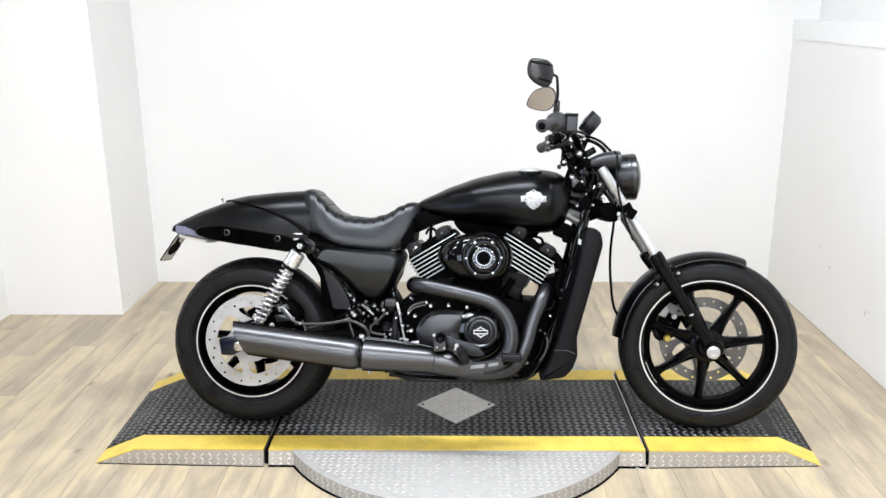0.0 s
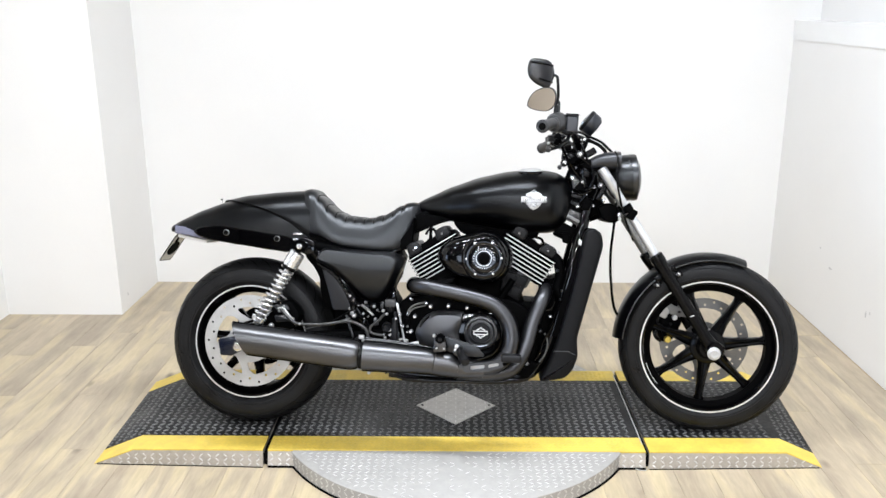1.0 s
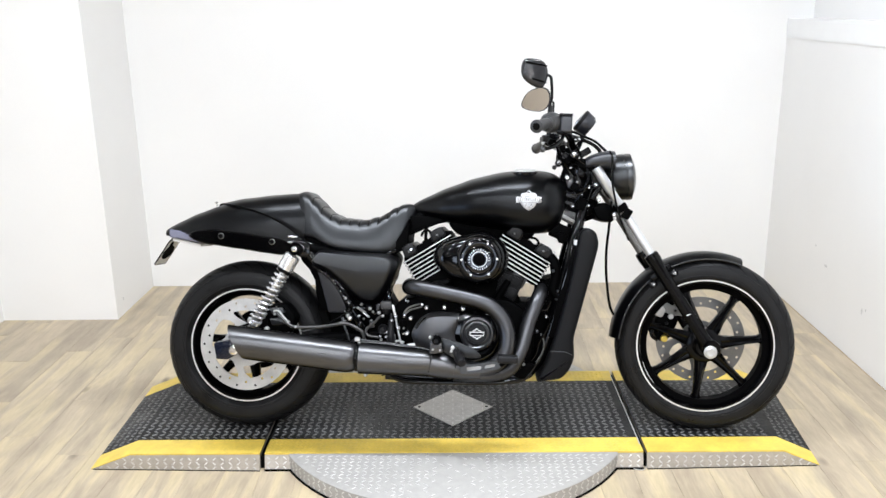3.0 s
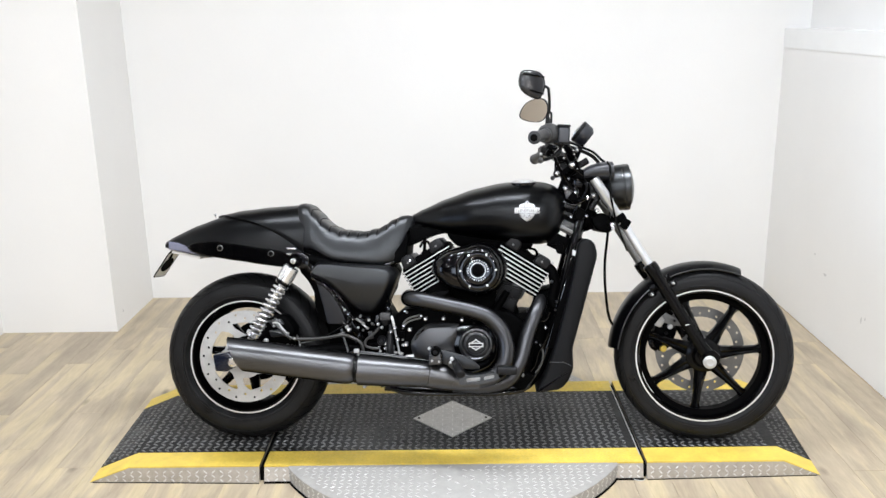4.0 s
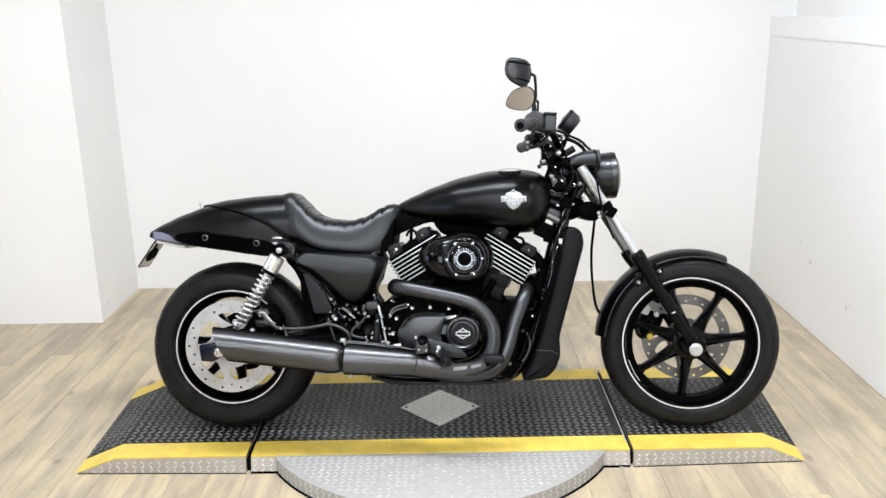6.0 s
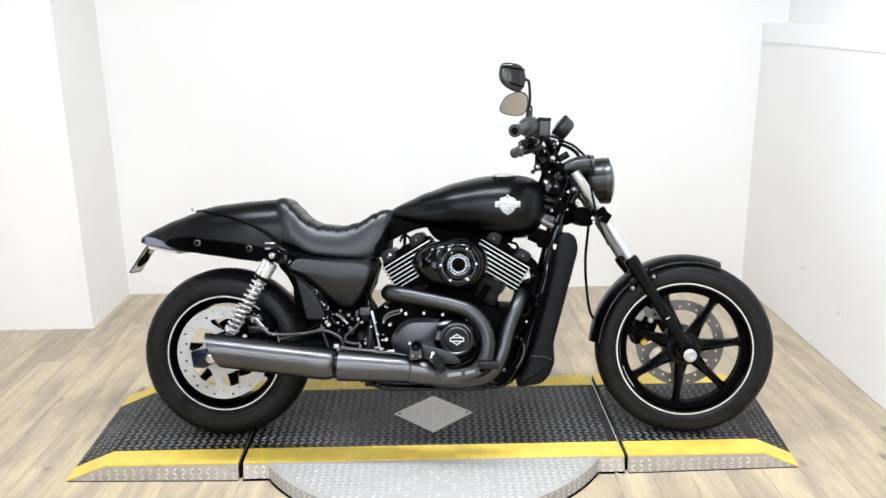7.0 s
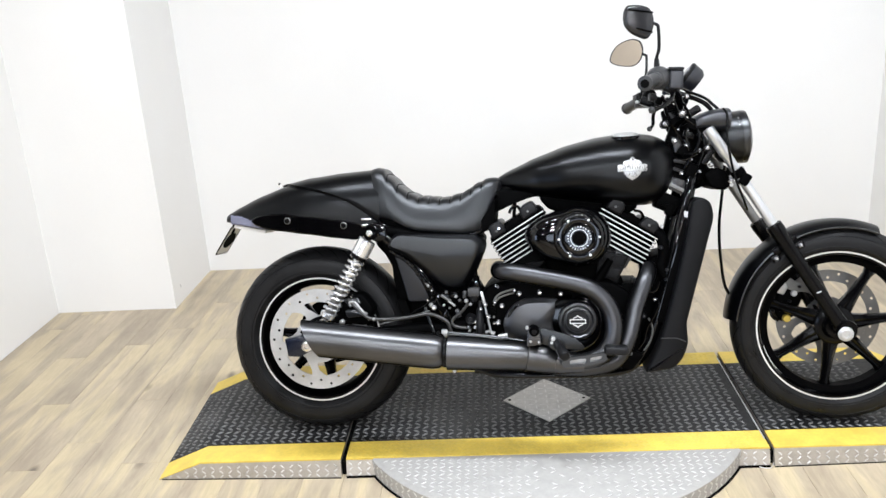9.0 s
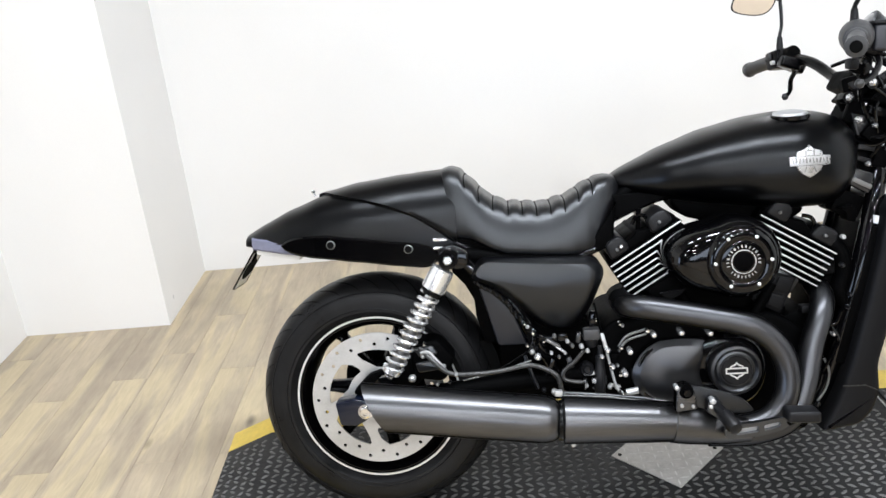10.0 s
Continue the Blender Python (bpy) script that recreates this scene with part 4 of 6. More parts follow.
for y, pts in enumerate((
    [(0.270, -0.22, 0.968), (0.316, -0.12, 0.974), (0.359, -0.06, 0.964), (0.395, -0.06, 0.948), (0.419, -0.06, 0.927), (0.437, -0.06, 0.908), (0.445, -0.05, 0.88)],
    [(0.262, -0.20, 0.955), (0.316, -0.11, 0.960), (0.360, -0.07, 0.950), (0.392, -0.07, 0.934), (0.412, -0.07, 0.912), (0.420, -0.06, 0.885)],
    [(0.318, 0.09, 0.948), (0.345, 0.05, 0.958), (0.372, 0.02, 0.955), (0.405, 0.0, 0.936), (0.428, 0.0, 0.910)],
    [(0.250, -0.26, 0.940), (0.268, -0.19, 0.905), (0.30, -0.12, 0.862), (0.345, -0.07, 0.80), (0.36, -0.05, 0.72)],
    [(0.455, -0.03, 0.755), (0.447, -0.025, 0.666), (0.440, -0.02, 0.582), (0.443, -0.02, 0.489), (0.462, -0.01, 0.390), (0.52, 0.02, 0.35), (0.60, 0.05, 0.36)],
    [(0.305, -0.06, 0.792), (0.345, -0.10, 0.79), (0.372, -0.11, 0.802)],
    [(0.330, -0.085, 0.75), (0.352, -0.10, 0.785), (0.37, -0.11, 0.83), (0.36, -0.1, 0.88)],
)):
    part("cable", tube(B(), spline(pts, 8), 0.0045 if y != 1 else 0.006, 8), SATIN, bike)
part("ignition_bracket", box(B(), 0.06, 0.02, 0.05, pose(0.318, -0.06, 0.84, 0, 20, 0), 0.006), CASE, bike)
part("coil_cover", box(B(), 0.075, 0.10, 0.055, pose(0.318, -0.03, 0.735, 0, 20, 0), 0.006), CASE, bike)
for x, z, l, ry in ((0.318, 0.770, 0.035, 12), (0.308, 0.748, 0.04, 20), (0.305, 0.700, 0.07, 28)):
    part("bracket_plate", box(B(), l, 0.008, 0.010, pose(x, -0.095, z, 0, ry, 0), 0.002), DISC if z < 0.72 else GREYPL, bike)


# tank, seat and tail: skins over cross-sections
def table(rows, x):
    for a, b in zip(rows, rows[1:]):
        if a[0] <= x <= b[0]:
            t = (x - a[0]) / (b[0] - a[0])
            t = t * t * (3 - 2 * t) * 0.35 + t * 0.65
            return [p + (q - p) * t for p, q in zip(a[1:], b[1:])]
    return list(rows[-1][1:] if x > rows[-1][0] else rows[0][1:])


def section(x, low, top, half, power, belly, n=40):
    c = low + (top - low) * belly
    ring = []
    for q in range(n):
        b = 2 * math.pi * q / n
        co, si = math.cos(b), math.sin(b)
        hh = (top - c) if si > 0 else (c - low)
        ring.append(Vector((x, half * math.copysign(abs(co) ** (2 / power), co), c + hh * math.copysign(abs(si) ** (2 / power), si))))
    return ring


TANK = [(-0.206, 0.724, 0.738, 0.030), (-0.195, 0.712, 0.750, 0.045), (-0.15, 0.698, 0.771, 0.076), (-0.085, 0.682, 0.801, 0.110), (0.01, 0.667, 0.834, 0.142), (0.10, 0.655, 0.854, 0.163), (0.175, 0.647, 0.861, 0.170), (0.235, 0.646, 0.857, 0.164), (0.268, 0.655, 0.848, 0.150), (0.292, 0.683, 0.834, 0.126), (0.307, 0.718, 0.815, 0.092), (0.315, 0.750, 0.790, 0.045)]
tk = B()
rings(tk, [section(-0.206 + 0.521 * (k / 70), *table(TANK, -0.206 + 0.521 * (k / 70)), 2.5, 0.42, 64) for k in range(71)])
for _ in range(16):
    bmesh.ops.smooth_vert(tk, verts=tk.verts, factor=0.5, use_axis_x=True, use_axis_y=True, use_axis_z=True)
bmesh.ops.recalc_face_normals(tk, faces=tk.faces)
tank = part("fuel_tank", tk, MATTE, bike, "matte black teardrop fuel tank", 60)
cap = part("fuel_cap", lathe(B(), [(0.036, -0.004), (0.036, 0.001), (0.033, 0.006), (0.028, 0.0075), (0.024, 0.006), (0.010, 0.0075), (0, 0.0078)], pose(0.170, -0.080, 0.849, 8, -1, 0), 36), STEEL, tank, "chrome filler cap")
part("cap_seal", lathe(B(), [(0.0395, -0.006), (0.0395, 0.0), (0.037, 0.002)], pose(0.170, -0.080, 0.849, 8, -1, 0), 36), GLOSS, cap)
wing = [(0.0395, 0.0085), (0.0255, 0.0095), (0.0235, 0.0185), (0.0095, 0.0225), (0.0, 0.0315)]
keel = [(0.0, -0.0345), (0.0105, -0.0285), (0.0215, -0.0195), (0.0245, -0.0105), (0.0395, -0.0095)]
flip = lambda half: [(-x, z) for x, z in half]
badge = part("tank_badge", prism(B(), wing + flip(wing)[-2::-1] + flip(keel)[::-1] + keel[1:], -0.003, 0.004, 0.0012, 2), BADGE, tank, "silver emblem badge")
badge.matrix_local = pose(0.179, -0.1685, 0.757, -4, 0, -1)
marks = [(0, 0.0092, 0.050, 0.0012, 0), (0, -0.0098, 0.050, 0.0012, 0), (-0.008, 0.0155, 0.0024, 0.009, 0), (0.008, 0.0155, 0.0024, 0.009, 0), (0, 0.0205, 0.010, 0.0022, 0), (-0.009, -0.0175, 0.0022, 0.011, 20), (0.009, -0.0175, 0.0022, 0.011, -20), (0, -0.0235, 0.008, 0.0022, 0)]
marks += [(-0.033 + 0.0066 * k, 0.0, 0.0018 + 0.0007 * (k % 3), 0.0105 - 0.003 * (k % 2), (-12, 0, 10)[k % 3]) for k in range(11)]
for dx, dz, w, hgt, lean_ in marks:
    part("badge_bar", box(B(), w, 0.0014, hgt, pose(dx, -0.0034, dz, 0, lean_, 0)), DISC, badge)

SEAT = [(-0.575, 0.624, 0.782, 0.1190), (-0.555, 0.624, 0.787, 0.1215), (-0.535, 0.622, 0.780, 0.1240), (-0.512, 0.612, 0.756, 0.1268), (-0.473, 0.598, 0.717, 0.1305), (-0.434, 0.589, 0.699, 0.132), (-0.356, 0.582, 0.692, 0.130), (-0.300, 0.576, 0.706, 0.123), (-0.265, 0.577, 0.729, 0.114), (-0.245, 0.583, 0.739, 0.106), (-0.230, 0.612, 0.744, 0.097), (-0.215, 0.655, 0.746, 0.085), (-0.200, 0.690, 0.744, 0.068), (-0.185, 0.705, 0.740, 0.048)]
SEAT_SIDE = [(1.0, 0.16), (0.99, 0.26), (0.925, 0.48), (0.845, 0.70), (0.785, 0.85), (0.735, 0.935), (0.66, 0.985), (0.45, 1.0), (0.0, 1.0)]


def seat_section(x, low, top, half, n=56):
    """Slanting flat sides, a rounded edge at the top and a flat crown; starts at the left side and goes over the top."""
    steps, out = [0.0], []
    for a, b in zip(SEAT_SIDE, SEAT_SIDE[1:]):
        steps.append(steps[-1] + math.hypot((b[0] - a[0]) * half, (b[1] - a[1]) * (top - low)))
    quarter = n // 4
    for q in range(quarter + 1):
        d = steps[-1] * q / quarter
        k = max(i for i in range(len(steps) - 1) if steps[i] <= d + 1e-9)
        t = min(1.0, (d - steps[k]) / (steps[k + 1] - steps[k]))
        out.append((SEAT_SIDE[k][0] + (SEAT_SIDE[k + 1][0] - SEAT_SIDE[k][0]) * t, SEAT_SIDE[k][1] + (SEAT_SIDE[k + 1][1] - SEAT_SIDE[k][1]) * t))
    out += [(-y, z) for y, z in out[-2::-1]]
    for q in range(1, n // 2):
        a = math.pi * q / (n // 2)
        out.append((-math.cos(a), 0.16 * (1 - math.sin(a) ** 0.5)))
    return [Vector((x, y * half, low + (top - low) * z)) for y, z in out]


st = B()
loops = []
N = 140
for k in range(N + 1):
    x = -0.575 + 0.390 * k / N
    low, top, half = table(SEAT, x)
    ring = seat_section(x, low, top, half)
    lag = max(0.0, min(1.0, (-0.45 - x) / 0.13))
    loops.append([Vector((v.x + 0.034 * lag * (1 - (v.z - low) / (top - low)), v.y, v.z)) for v in ring])
rings(st, loops)
for _ in range(8):
    bmesh.ops.smooth_vert(st, verts=st.verts, factor=0.5, use_axis_x=True, use_axis_y=True, use_axis_z=True)
bmesh.ops.recalc_face_normals(st, faces=st.faces)
# tuck-and-roll ribs sunk across the top
for v in st.verts:
    low, top, half = table(SEAT, v.co.x)
    inside = (0.80 - abs(v.co.y) / half) / 0.08
    if -0.555 < v.co.x < -0.215 and v.co.z > (low + top) / 2 and inside > 0:
        arc = (v.co.x + 0.555) / 0.340
        groove = max(0.0, abs(math.cos(math.pi * arc * 11)) - 0.55) / 0.45
        v.co.z -= 0.0042 * groove ** 2 * min(1, inside) * min(1, arc * 12, (1 - arc) * 12)
stitches = []
st.verts.ensure_lookup_table()
for i in range(1, 11):
    kx = round((-0.555 + 0.340 * i / 11 + 0.575) / 0.390 * N)
    line = []
    for q in range(29):
        v = st.verts[kx * 56 + q].co
        low, top, half = table(SEAT, v.x)
        if abs(v.y) < half * 0.80 and v.z > (low + top) / 2:
            line.append(v + Vector((0, math.copysign(0.0006, v.y), 0.0002)))
    stitches.append(line)
seat = part("seat", st, LEATHER, bike, "black vinyl solo seat with ribbed top", 60)
for line in stitches:
    if len(line) > 3:
        part("stitch_line", tube(B(), line, 0.0013, 6), DARKGAP, seat)
part("seat_base", prism(B(), filleted([(-0.555, 0.632), (-0.50, 0.608), (-0.40, 0.594), (-0.29, 0.583), (-0.245, 0.60), (-0.245, 0.588), (-0.29, 0.566), (-0.42, 0.578), (-0.50, 0.592), (-0.56, 0.610)], 0.006, 2), -0.112, 0.112, 0.004), GLOSS, bike, "gloss black seat rail")

TAIL = [(-1.036, 0.636, 0.658, 0.052), (-1.02, 0.633, 0.668, 0.066), (-0.985, 0.628, 0.686, 0.084), (-0.925, 0.619, 0.714, 0.098), (-0.846, 0.607, 0.742, 0.108), (-0.767, 0.596, 0.758, 0.114), (-0.669, 0.582, 0.769, 0.118), (-0.60, 0.573, 0.774, 0.117), (-0.545, 0.570, 0.778, 0.115)]


def tail_ring(x, grow=0.0, n=56):
    low, top, half = table(TAIL, x)
    return section(x, low - grow, top + grow, half + grow, 2.6, 0.22, n)


tl = B()
rings(tl, [tail_ring(-1.036 + 0.492 * k / 48) for k in range(49)])
for _ in range(6):
    bmesh.ops.smooth_vert(tl, verts=tl.verts, factor=0.5, use_axis_x=True, use_axis_y=True, use_axis_z=True)
bmesh.ops.recalc_face_normals(tl, faces=tl.faces)
tail = part("tail_fender", tl, MATTE, bike, "matte black pointed tail section", 60)
# the pillion cowl lies over the tail, its lower edge sweeping down to the seat corner
div_line = spline([(x, 0, z) for x, z in [(-0.862, 0.742), (-0.83, 0.741), (-0.79, 0.735), (-0.74, 0.726), (-0.69, 0.712), (-0.644, 0.694), (-0.60, 0.669), (-0.560, 0.640), (-0.535, 0.622)]], 10)


def div_height(x):
    """Height of the cowl's lower edge at x."""
    for a, b in zip(div_line, div_line[1:]):
        if x <= b.x:
            return a.z + (b.z - a.z) * max(0.0, (x - a.x) / (b.x - a.x))
    return div_line[-1].z


cw = B()
edge_l, edge_r = [], []
loops = []
for k in range(40):
    x = -0.860 + 0.316 * k / 39
    zd = div_height(x)
    low, top, half = table(TAIL, x)
    grow = 0.0055
    c = low + (top - low) * 0.22
    s0 = max(0.0, min(0.999, (zd - c) / (top - c)))
    b0 = math.asin(s0 ** (2.6 / 2))
    arc = []
    for q in range(33):
        b = math.pi - b0 + (2 * b0 - math.pi) * q / 32
        co, si = math.cos(b), math.sin(b)
        arc.append(Vector((x, (half + grow) * math.copysign(abs(co) ** (2 / 2.6), co), c + (top + grow - c) * abs(si) ** (2 / 2.6))))
    inner = [Vector((p.x, p.y * 0.95, p.z - 0.007)) for p in arc[::-1]]
    loops.append(arc + inner)
    edge_l.append(arc[0] + Vector((0, 0.0, -0.001)))
    edge_r.append(arc[-1] + Vector((0, 0.0, -0.001)))
rings(cw, loops)
bmesh.ops.recalc_face_normals(cw, faces=cw.faces)
cowl_skin = part("pillion_cowl", cw, MATTE, tail, "matte black pillion seat cowl", 60)
# thin black tubes draw the dark gap below the cowl's edge
for edge in (edge_l, edge_r):
    part("cowl_gap_line", tube(B(), edge, 0.0012, 8), DARKGAP, cowl_skin)
part("cowl_knob", lathe(B(), [(0.0025, 0), (0.0025, 0.009), (0.006, 0.011), (0.006, 0.014), (0, 0.015)], pose(-0.872, 0, 0.738, 0, -15, 0), 14), CHROME, tail, "small chrome cowl screw")
# pale blue-grey flanks at the tip, and glossy strut bands along both sides
for side in (-1, 1):
    for name, x0, x1, mat, lab in (("tail_flank", -1.008, -0.888, PALE_FLANK, "pale blue-grey flank of the tail"), ("fender_strut", -0.935, -0.584, GLOSS, "gloss black fender strut")):
        bs, loops = B(), []
        for k in range(31):
            x = x0 + (x1 - x0) * k / 30
            low, top, half = table(TAIL, x)
            f = (x + 1.030) / 0.470
            z0, z1 = low + 0.001, low + 0.024 + 0.030 * min(1.0, f * 2.4)
            proud = 0.0040
            if name == "fender_strut":
                # rounded ends
                c, h = (z0 + z1) / 2, (z1 - z0) / 2 * math.sqrt(max(0.02, 1 - max(0.0, 1 - k / 5, (k - 26) / 4) ** 2))
                z0, z1, proud = c - h, c + h, 0.0085
            yy = side * (half * 0.985 + proud)
            if name == "tail_flank":
                yy, z1 = side * (0.1055 - (-0.888 - x) * 0.225), z0 + 0.027
            loops.append([Vector((x, yy - side * 0.002, z0)), Vector((x, yy, z0 + 0.004)), Vector((x, yy, (z0 + z1) / 2)), Vector((x, yy, z1 - 0.004)), Vector((x, yy - side * 0.002, z1)), Vector((x, yy - side * 0.026, z1)), Vector((x, yy - side * 0.026, z0))])
        rings(bs, loops)
        bmesh.ops.recalc_face_normals(bs, faces=bs.faces)
        strut = part(name, bs, mat, tail, lab, 25)
    for x, z in ((-0.821, 0.638), (-0.650, 0.620)):
        low, top, half = table(TAIL, x)
        m = pose(x, side * (half * 0.985 + 0.0085), z, 90 if side < 0 else -90, 0, 0)
        part("strut_bolt", lathe(B(), [(0.010, 0), (0.010, 0.002), (0.008, 0.004), (0.0055, 0.004), (0.005, 0.001), (0, 0.001)], m, 18), DISC, strut)
        part("bolt_socket", lathe(B(), [(0.0078, 0.0041), (0.0078, 0.0046), (0, 0.0046)], m, 14), DARKGAP, strut)
part("tail_light", box(B(), 0.100, 0.13, 0.010, pose(-0.955, 0, 0.615, 0, 11.5, 0), 0.003), WHITE, tail, "clear light strip under the tail")
pl = new("plate_bracket")
pl.parent = bike
pl.matrix_local = pose(-1.046, 0.0, 0.580, 0, 0, 0) @ pose(0, 0, 0, 0, 34, 0) @ pose(0, 0, 0, 0, 0, 90)
pl["label"] = "small white number plate in a black frame"
part("plate", prism(B(), filleted([(-0.047, -0.05), (0.047, -0.05), (0.047, 0.05), (-0.047, 0.05)], 0.008), -0.001, 0.001), WHITE, pl, "white plate with a dark oval")
part("plate_frame", pierced(B(), [filleted([(-0.0485, -0.0515), (0.0485, -0.0515), (0.0485, 0.0515), (-0.0485, 0.0515)], 0.009), filleted([(-0.0455, -0.0485), (0.0455, -0.0485), (0.0455, 0.0485), (-0.0455, 0.0485)], 0.007)], -0.0018, 0.0018), GLOSS, pl, "black plate frame")
for yy in (-0.0026, 0.0014):
    part("plate_mark", prism(B(), [(1.4 * x, z) for x, z in circle(0, 0, 0.028, 28)], yy, yy + 0.0012), DARKGAP, pl, "dark oval mark")
part("plate_arm", tube(B(), [(-1.02, -0.02, 0.628), (-1.022, -0.02, 0.612), (-1.03, -0.02, 0.60)], 0.005, 8), CASE, bike)

# side cover and frame
cover_rim = filleted([(-0.522, 0.551), (-0.498, 0.595), (-0.261, 0.582), (-0.237, 0.562), (-0.236, 0.541), (-0.266, 0.471), (-0.298, 0.421), (-0.333, 0.412), (-0.371, 0.428), (-0.423, 0.480), (-0.472, 0.529)], 0.016, 4)
cover_face = filleted([(-0.511, 0.560), (-0.491, 0.588), (-0.277, 0.570), (-0.259, 0.554), (-0.259, 0.536), (-0.283, 0.482), (-0.312, 0.438), (-0.336, 0.430), (-0.361, 0.444), (-0.410, 0.499), (-0.455, 0.538)], 0.016, 4)
sc = B()
loops = [[Vector((a[0] + (b[0] - a[0]) * f, y, a[1] + (b[1] - a[1]) * f)) for a, b in zip(cover_rim, cover_face)] for f, y in ((0, -0.060), (0, -0.136), (0.10, -0.144), (0.45, -0.156), (0.85, -0.1655), (1.0, -0.1685))]
loops += [[Vector((-0.365 + (x + 0.365) * g, -0.1685 - 0.002 * (1 - g), 0.525 + (z - 0.525) * g)) for x, z in cover_face] for g in (0.9, 0.8, 0.65, 0.5, 0.35, 0.2, 0.06)]
rings(sc, loops)
for v in sc.verts:
    if v.co.y < -0.13:
        rise = (v.co.z - 0.535) / 0.1
        v.co.y += (0.020 if rise > 0 else 0.030) * rise ** 2
bmesh.ops.recalc_face_normals(sc, faces=sc.faces)
part("side_cover", sc, PANEL, bike, "matte black side cover", 50)
part("rail_filler", prism(B(), filleted([(-0.535, 0.632), (-0.30, 0.592), (-0.262, 0.590), (-0.244, 0.560), (-0.262, 0.50), (-0.52, 0.565)], 0.006), -0.104, 0.100, 0.004), CASE, bike, "black rail under the seat")
part("wiring_loom", tube(B(), spline([(-0.512, -0.140, 0.545), (-0.495, -0.143, 0.533), (-0.472, -0.143, 0.520), (-0.446, -0.143, 0.497), (-0.430, -0.143, 0.472), (-0.408, -0.143, 0.444), (-0.390, -0.143, 0.426), (-0.396, -0.143, 0.391)], 8), [(0.0062, 0.0058, 0.0066, 0.0088)[k % 4] for k in range(57)], 10), GLOSS, bike, "gloss black taped wiring loom")
part("brake_line", tube(B(), spline([(-0.548, -0.165, 0.333), (-0.470, -0.165, 0.350), (-0.400, -0.165, 0.370)], 6), 0.0020, 8), DISC, bike, "thin steel brake line")
part("stay", tube(B(), [(-0.413, -0.160, 0.380), (-0.402, -0.165, 0.344), (-0.389, -0.168, 0.308)], 0.0042, 8), COVER, bike)


def frame_tube(pts, r, mat=GLOSS, name="frame_tube", label="gloss black frame tube"):
    return part(name, tube(B(), spline(pts, 6), r, 16), mat, bike, label)


for side in (-1, 1):
    frame_tube([(0.365, side * 0.045, 0.76), (0.343, side * 0.085, 0.69), (0.312, side * 0.10, 0.56), (0.272, side * 0.10, 0.41), (0.232, side * 0.10, 0.28), (0.195, side * 0.10, 0.215), (0.14, side * 0.10, 0.188), (-0.10, side * 0.10, 0.180), (-0.28, side * 0.10, 0.19)], 0.019)
    frame_tube([(-0.55, side * 0.125, 0.600), (-0.49, side * 0.125, 0.545), (-0.43, side * 0.125, 0.485), (-0.395, side * 0.125, 0.42), (-0.355, side * 0.12, 0.345), (-0.32, side * 0.11, 0.27), (-0.28, side * 0.10, 0.19)], 0.016)
    frame_tube([(-0.57, side * 0.115, 0.605), (-0.40, side * 0.105, 0.585), (-0.27, side * 0.085, 0.605), (-0.215, side * 0.06, 0.665), (-0.15, side * 0.04, 0.715), (0.0, side * 0.03, 0.735), (0.32, side * 0.03, 0.80)], 0.016, CASE, "frame_tube", "black frame tube")
    part("swingarm", tube(B(), [(-0.27, side * 0.105, 0.315), (-0.50, side * 0.112, 0.298), (-0.74, side * 0.118, 0.279), (-0.80, side * 0.118, 0.274)], [0.026, 0.024, 0.021, 0.016], 14), CASE, bike, "black swingarm")
part("radiator_cover", prism(B(), filleted([(0.340, 0.655), (0.366, 0.672), (0.394, 0.655), (0.402, 0.615), (0.372, 0.50), (0.343, 0.39), (0.324, 0.318), (0.328, 0.258), (0.312, 0.215), (0.286, 0.188), (0.205, 0.175), (0.236, 0.238), (0.268, 0.33), (0.300, 0.45), (0.325, 0.56)], 0.014, 3), -0.150, 0.150, 0.012, 3), SHROUD, bike, "matte black radiator shroud")
part("shroud_seam", prism(B(), [(0.250, 0.2755), (0.296, 0.2755), (0.320, 0.264), (0.320, 0.2665), (0.296, 0.2780), (0.250, 0.2780)], -0.1512, -0.149), COVER, bike)
# steel and black bands imitate the broken reflection along the frame tube
for z in (0.62, 0.56, 0.50, 0.44):
    part("tube_glint_band", tube(B(), [(0.285 + (z - 0.44) * 0.28, -0.098, z - 0.008), (0.289 + (z - 0.44) * 0.28, -0.098, z + 0.008)], 0.0212, 14), STEEL if z in (0.62, 0.5) else GLOSS, bike)
part("radiator", box(B(), 0.035, 0.24, 0.30, pose(0.300, 0, 0.46, 0, 15, 0), 0.004), CASE, bike)

# shock absorber
shock = new("shock_absorber")
shock.parent = bike
shock["label"] = "chrome coil-over rear shock absorber"
A_, Z_ = Vector((-0.563, -0.150, 0.598)), Vector((-0.722, -0.150, 0.328))
S = lambda t: A_ + (Z_ - A_) * t
part("shock_rod", tube(B(), [S(0.1), S(0.95)], 0.010, 14), BRIGHT, shock)
part("shock_body", tube(B(), [S(0.50), S(0.51), S(0.92), S(0.93)], [0.009, 0.0125, 0.0125, 0.010], 16), DISC, shock)
part("shock_shroud", tube(B(), [S(0.075), S(0.08), S(0.11), S(0.235), S(0.245)], [0.020, 0.0245, 0.026, 0.0265, 0.022], 24), BRIGHT, shock, "chrome upper spring cover")
part("spring_seat", tube(B(), [S(0.245), S(0.25), S(0.275), S(0.28)], [0.020, 0.0235, 0.0235, 0.018], 20), SATIN, shock)
d = (Z_ - A_).normalized()
s1 = d.orthogonal().normalized()
s2 = d.cross(s1)
part("spring", tube(B(), [S(0.27 + 0.60 * k / 264) + 0.0202 * (math.cos(2 * math.pi * k / 24) * s1 + math.sin(2 * math.pi * k / 24) * s2) for k in range(265)], 0.0041, 8), BRIGHT, shock, "chrome coil spring")
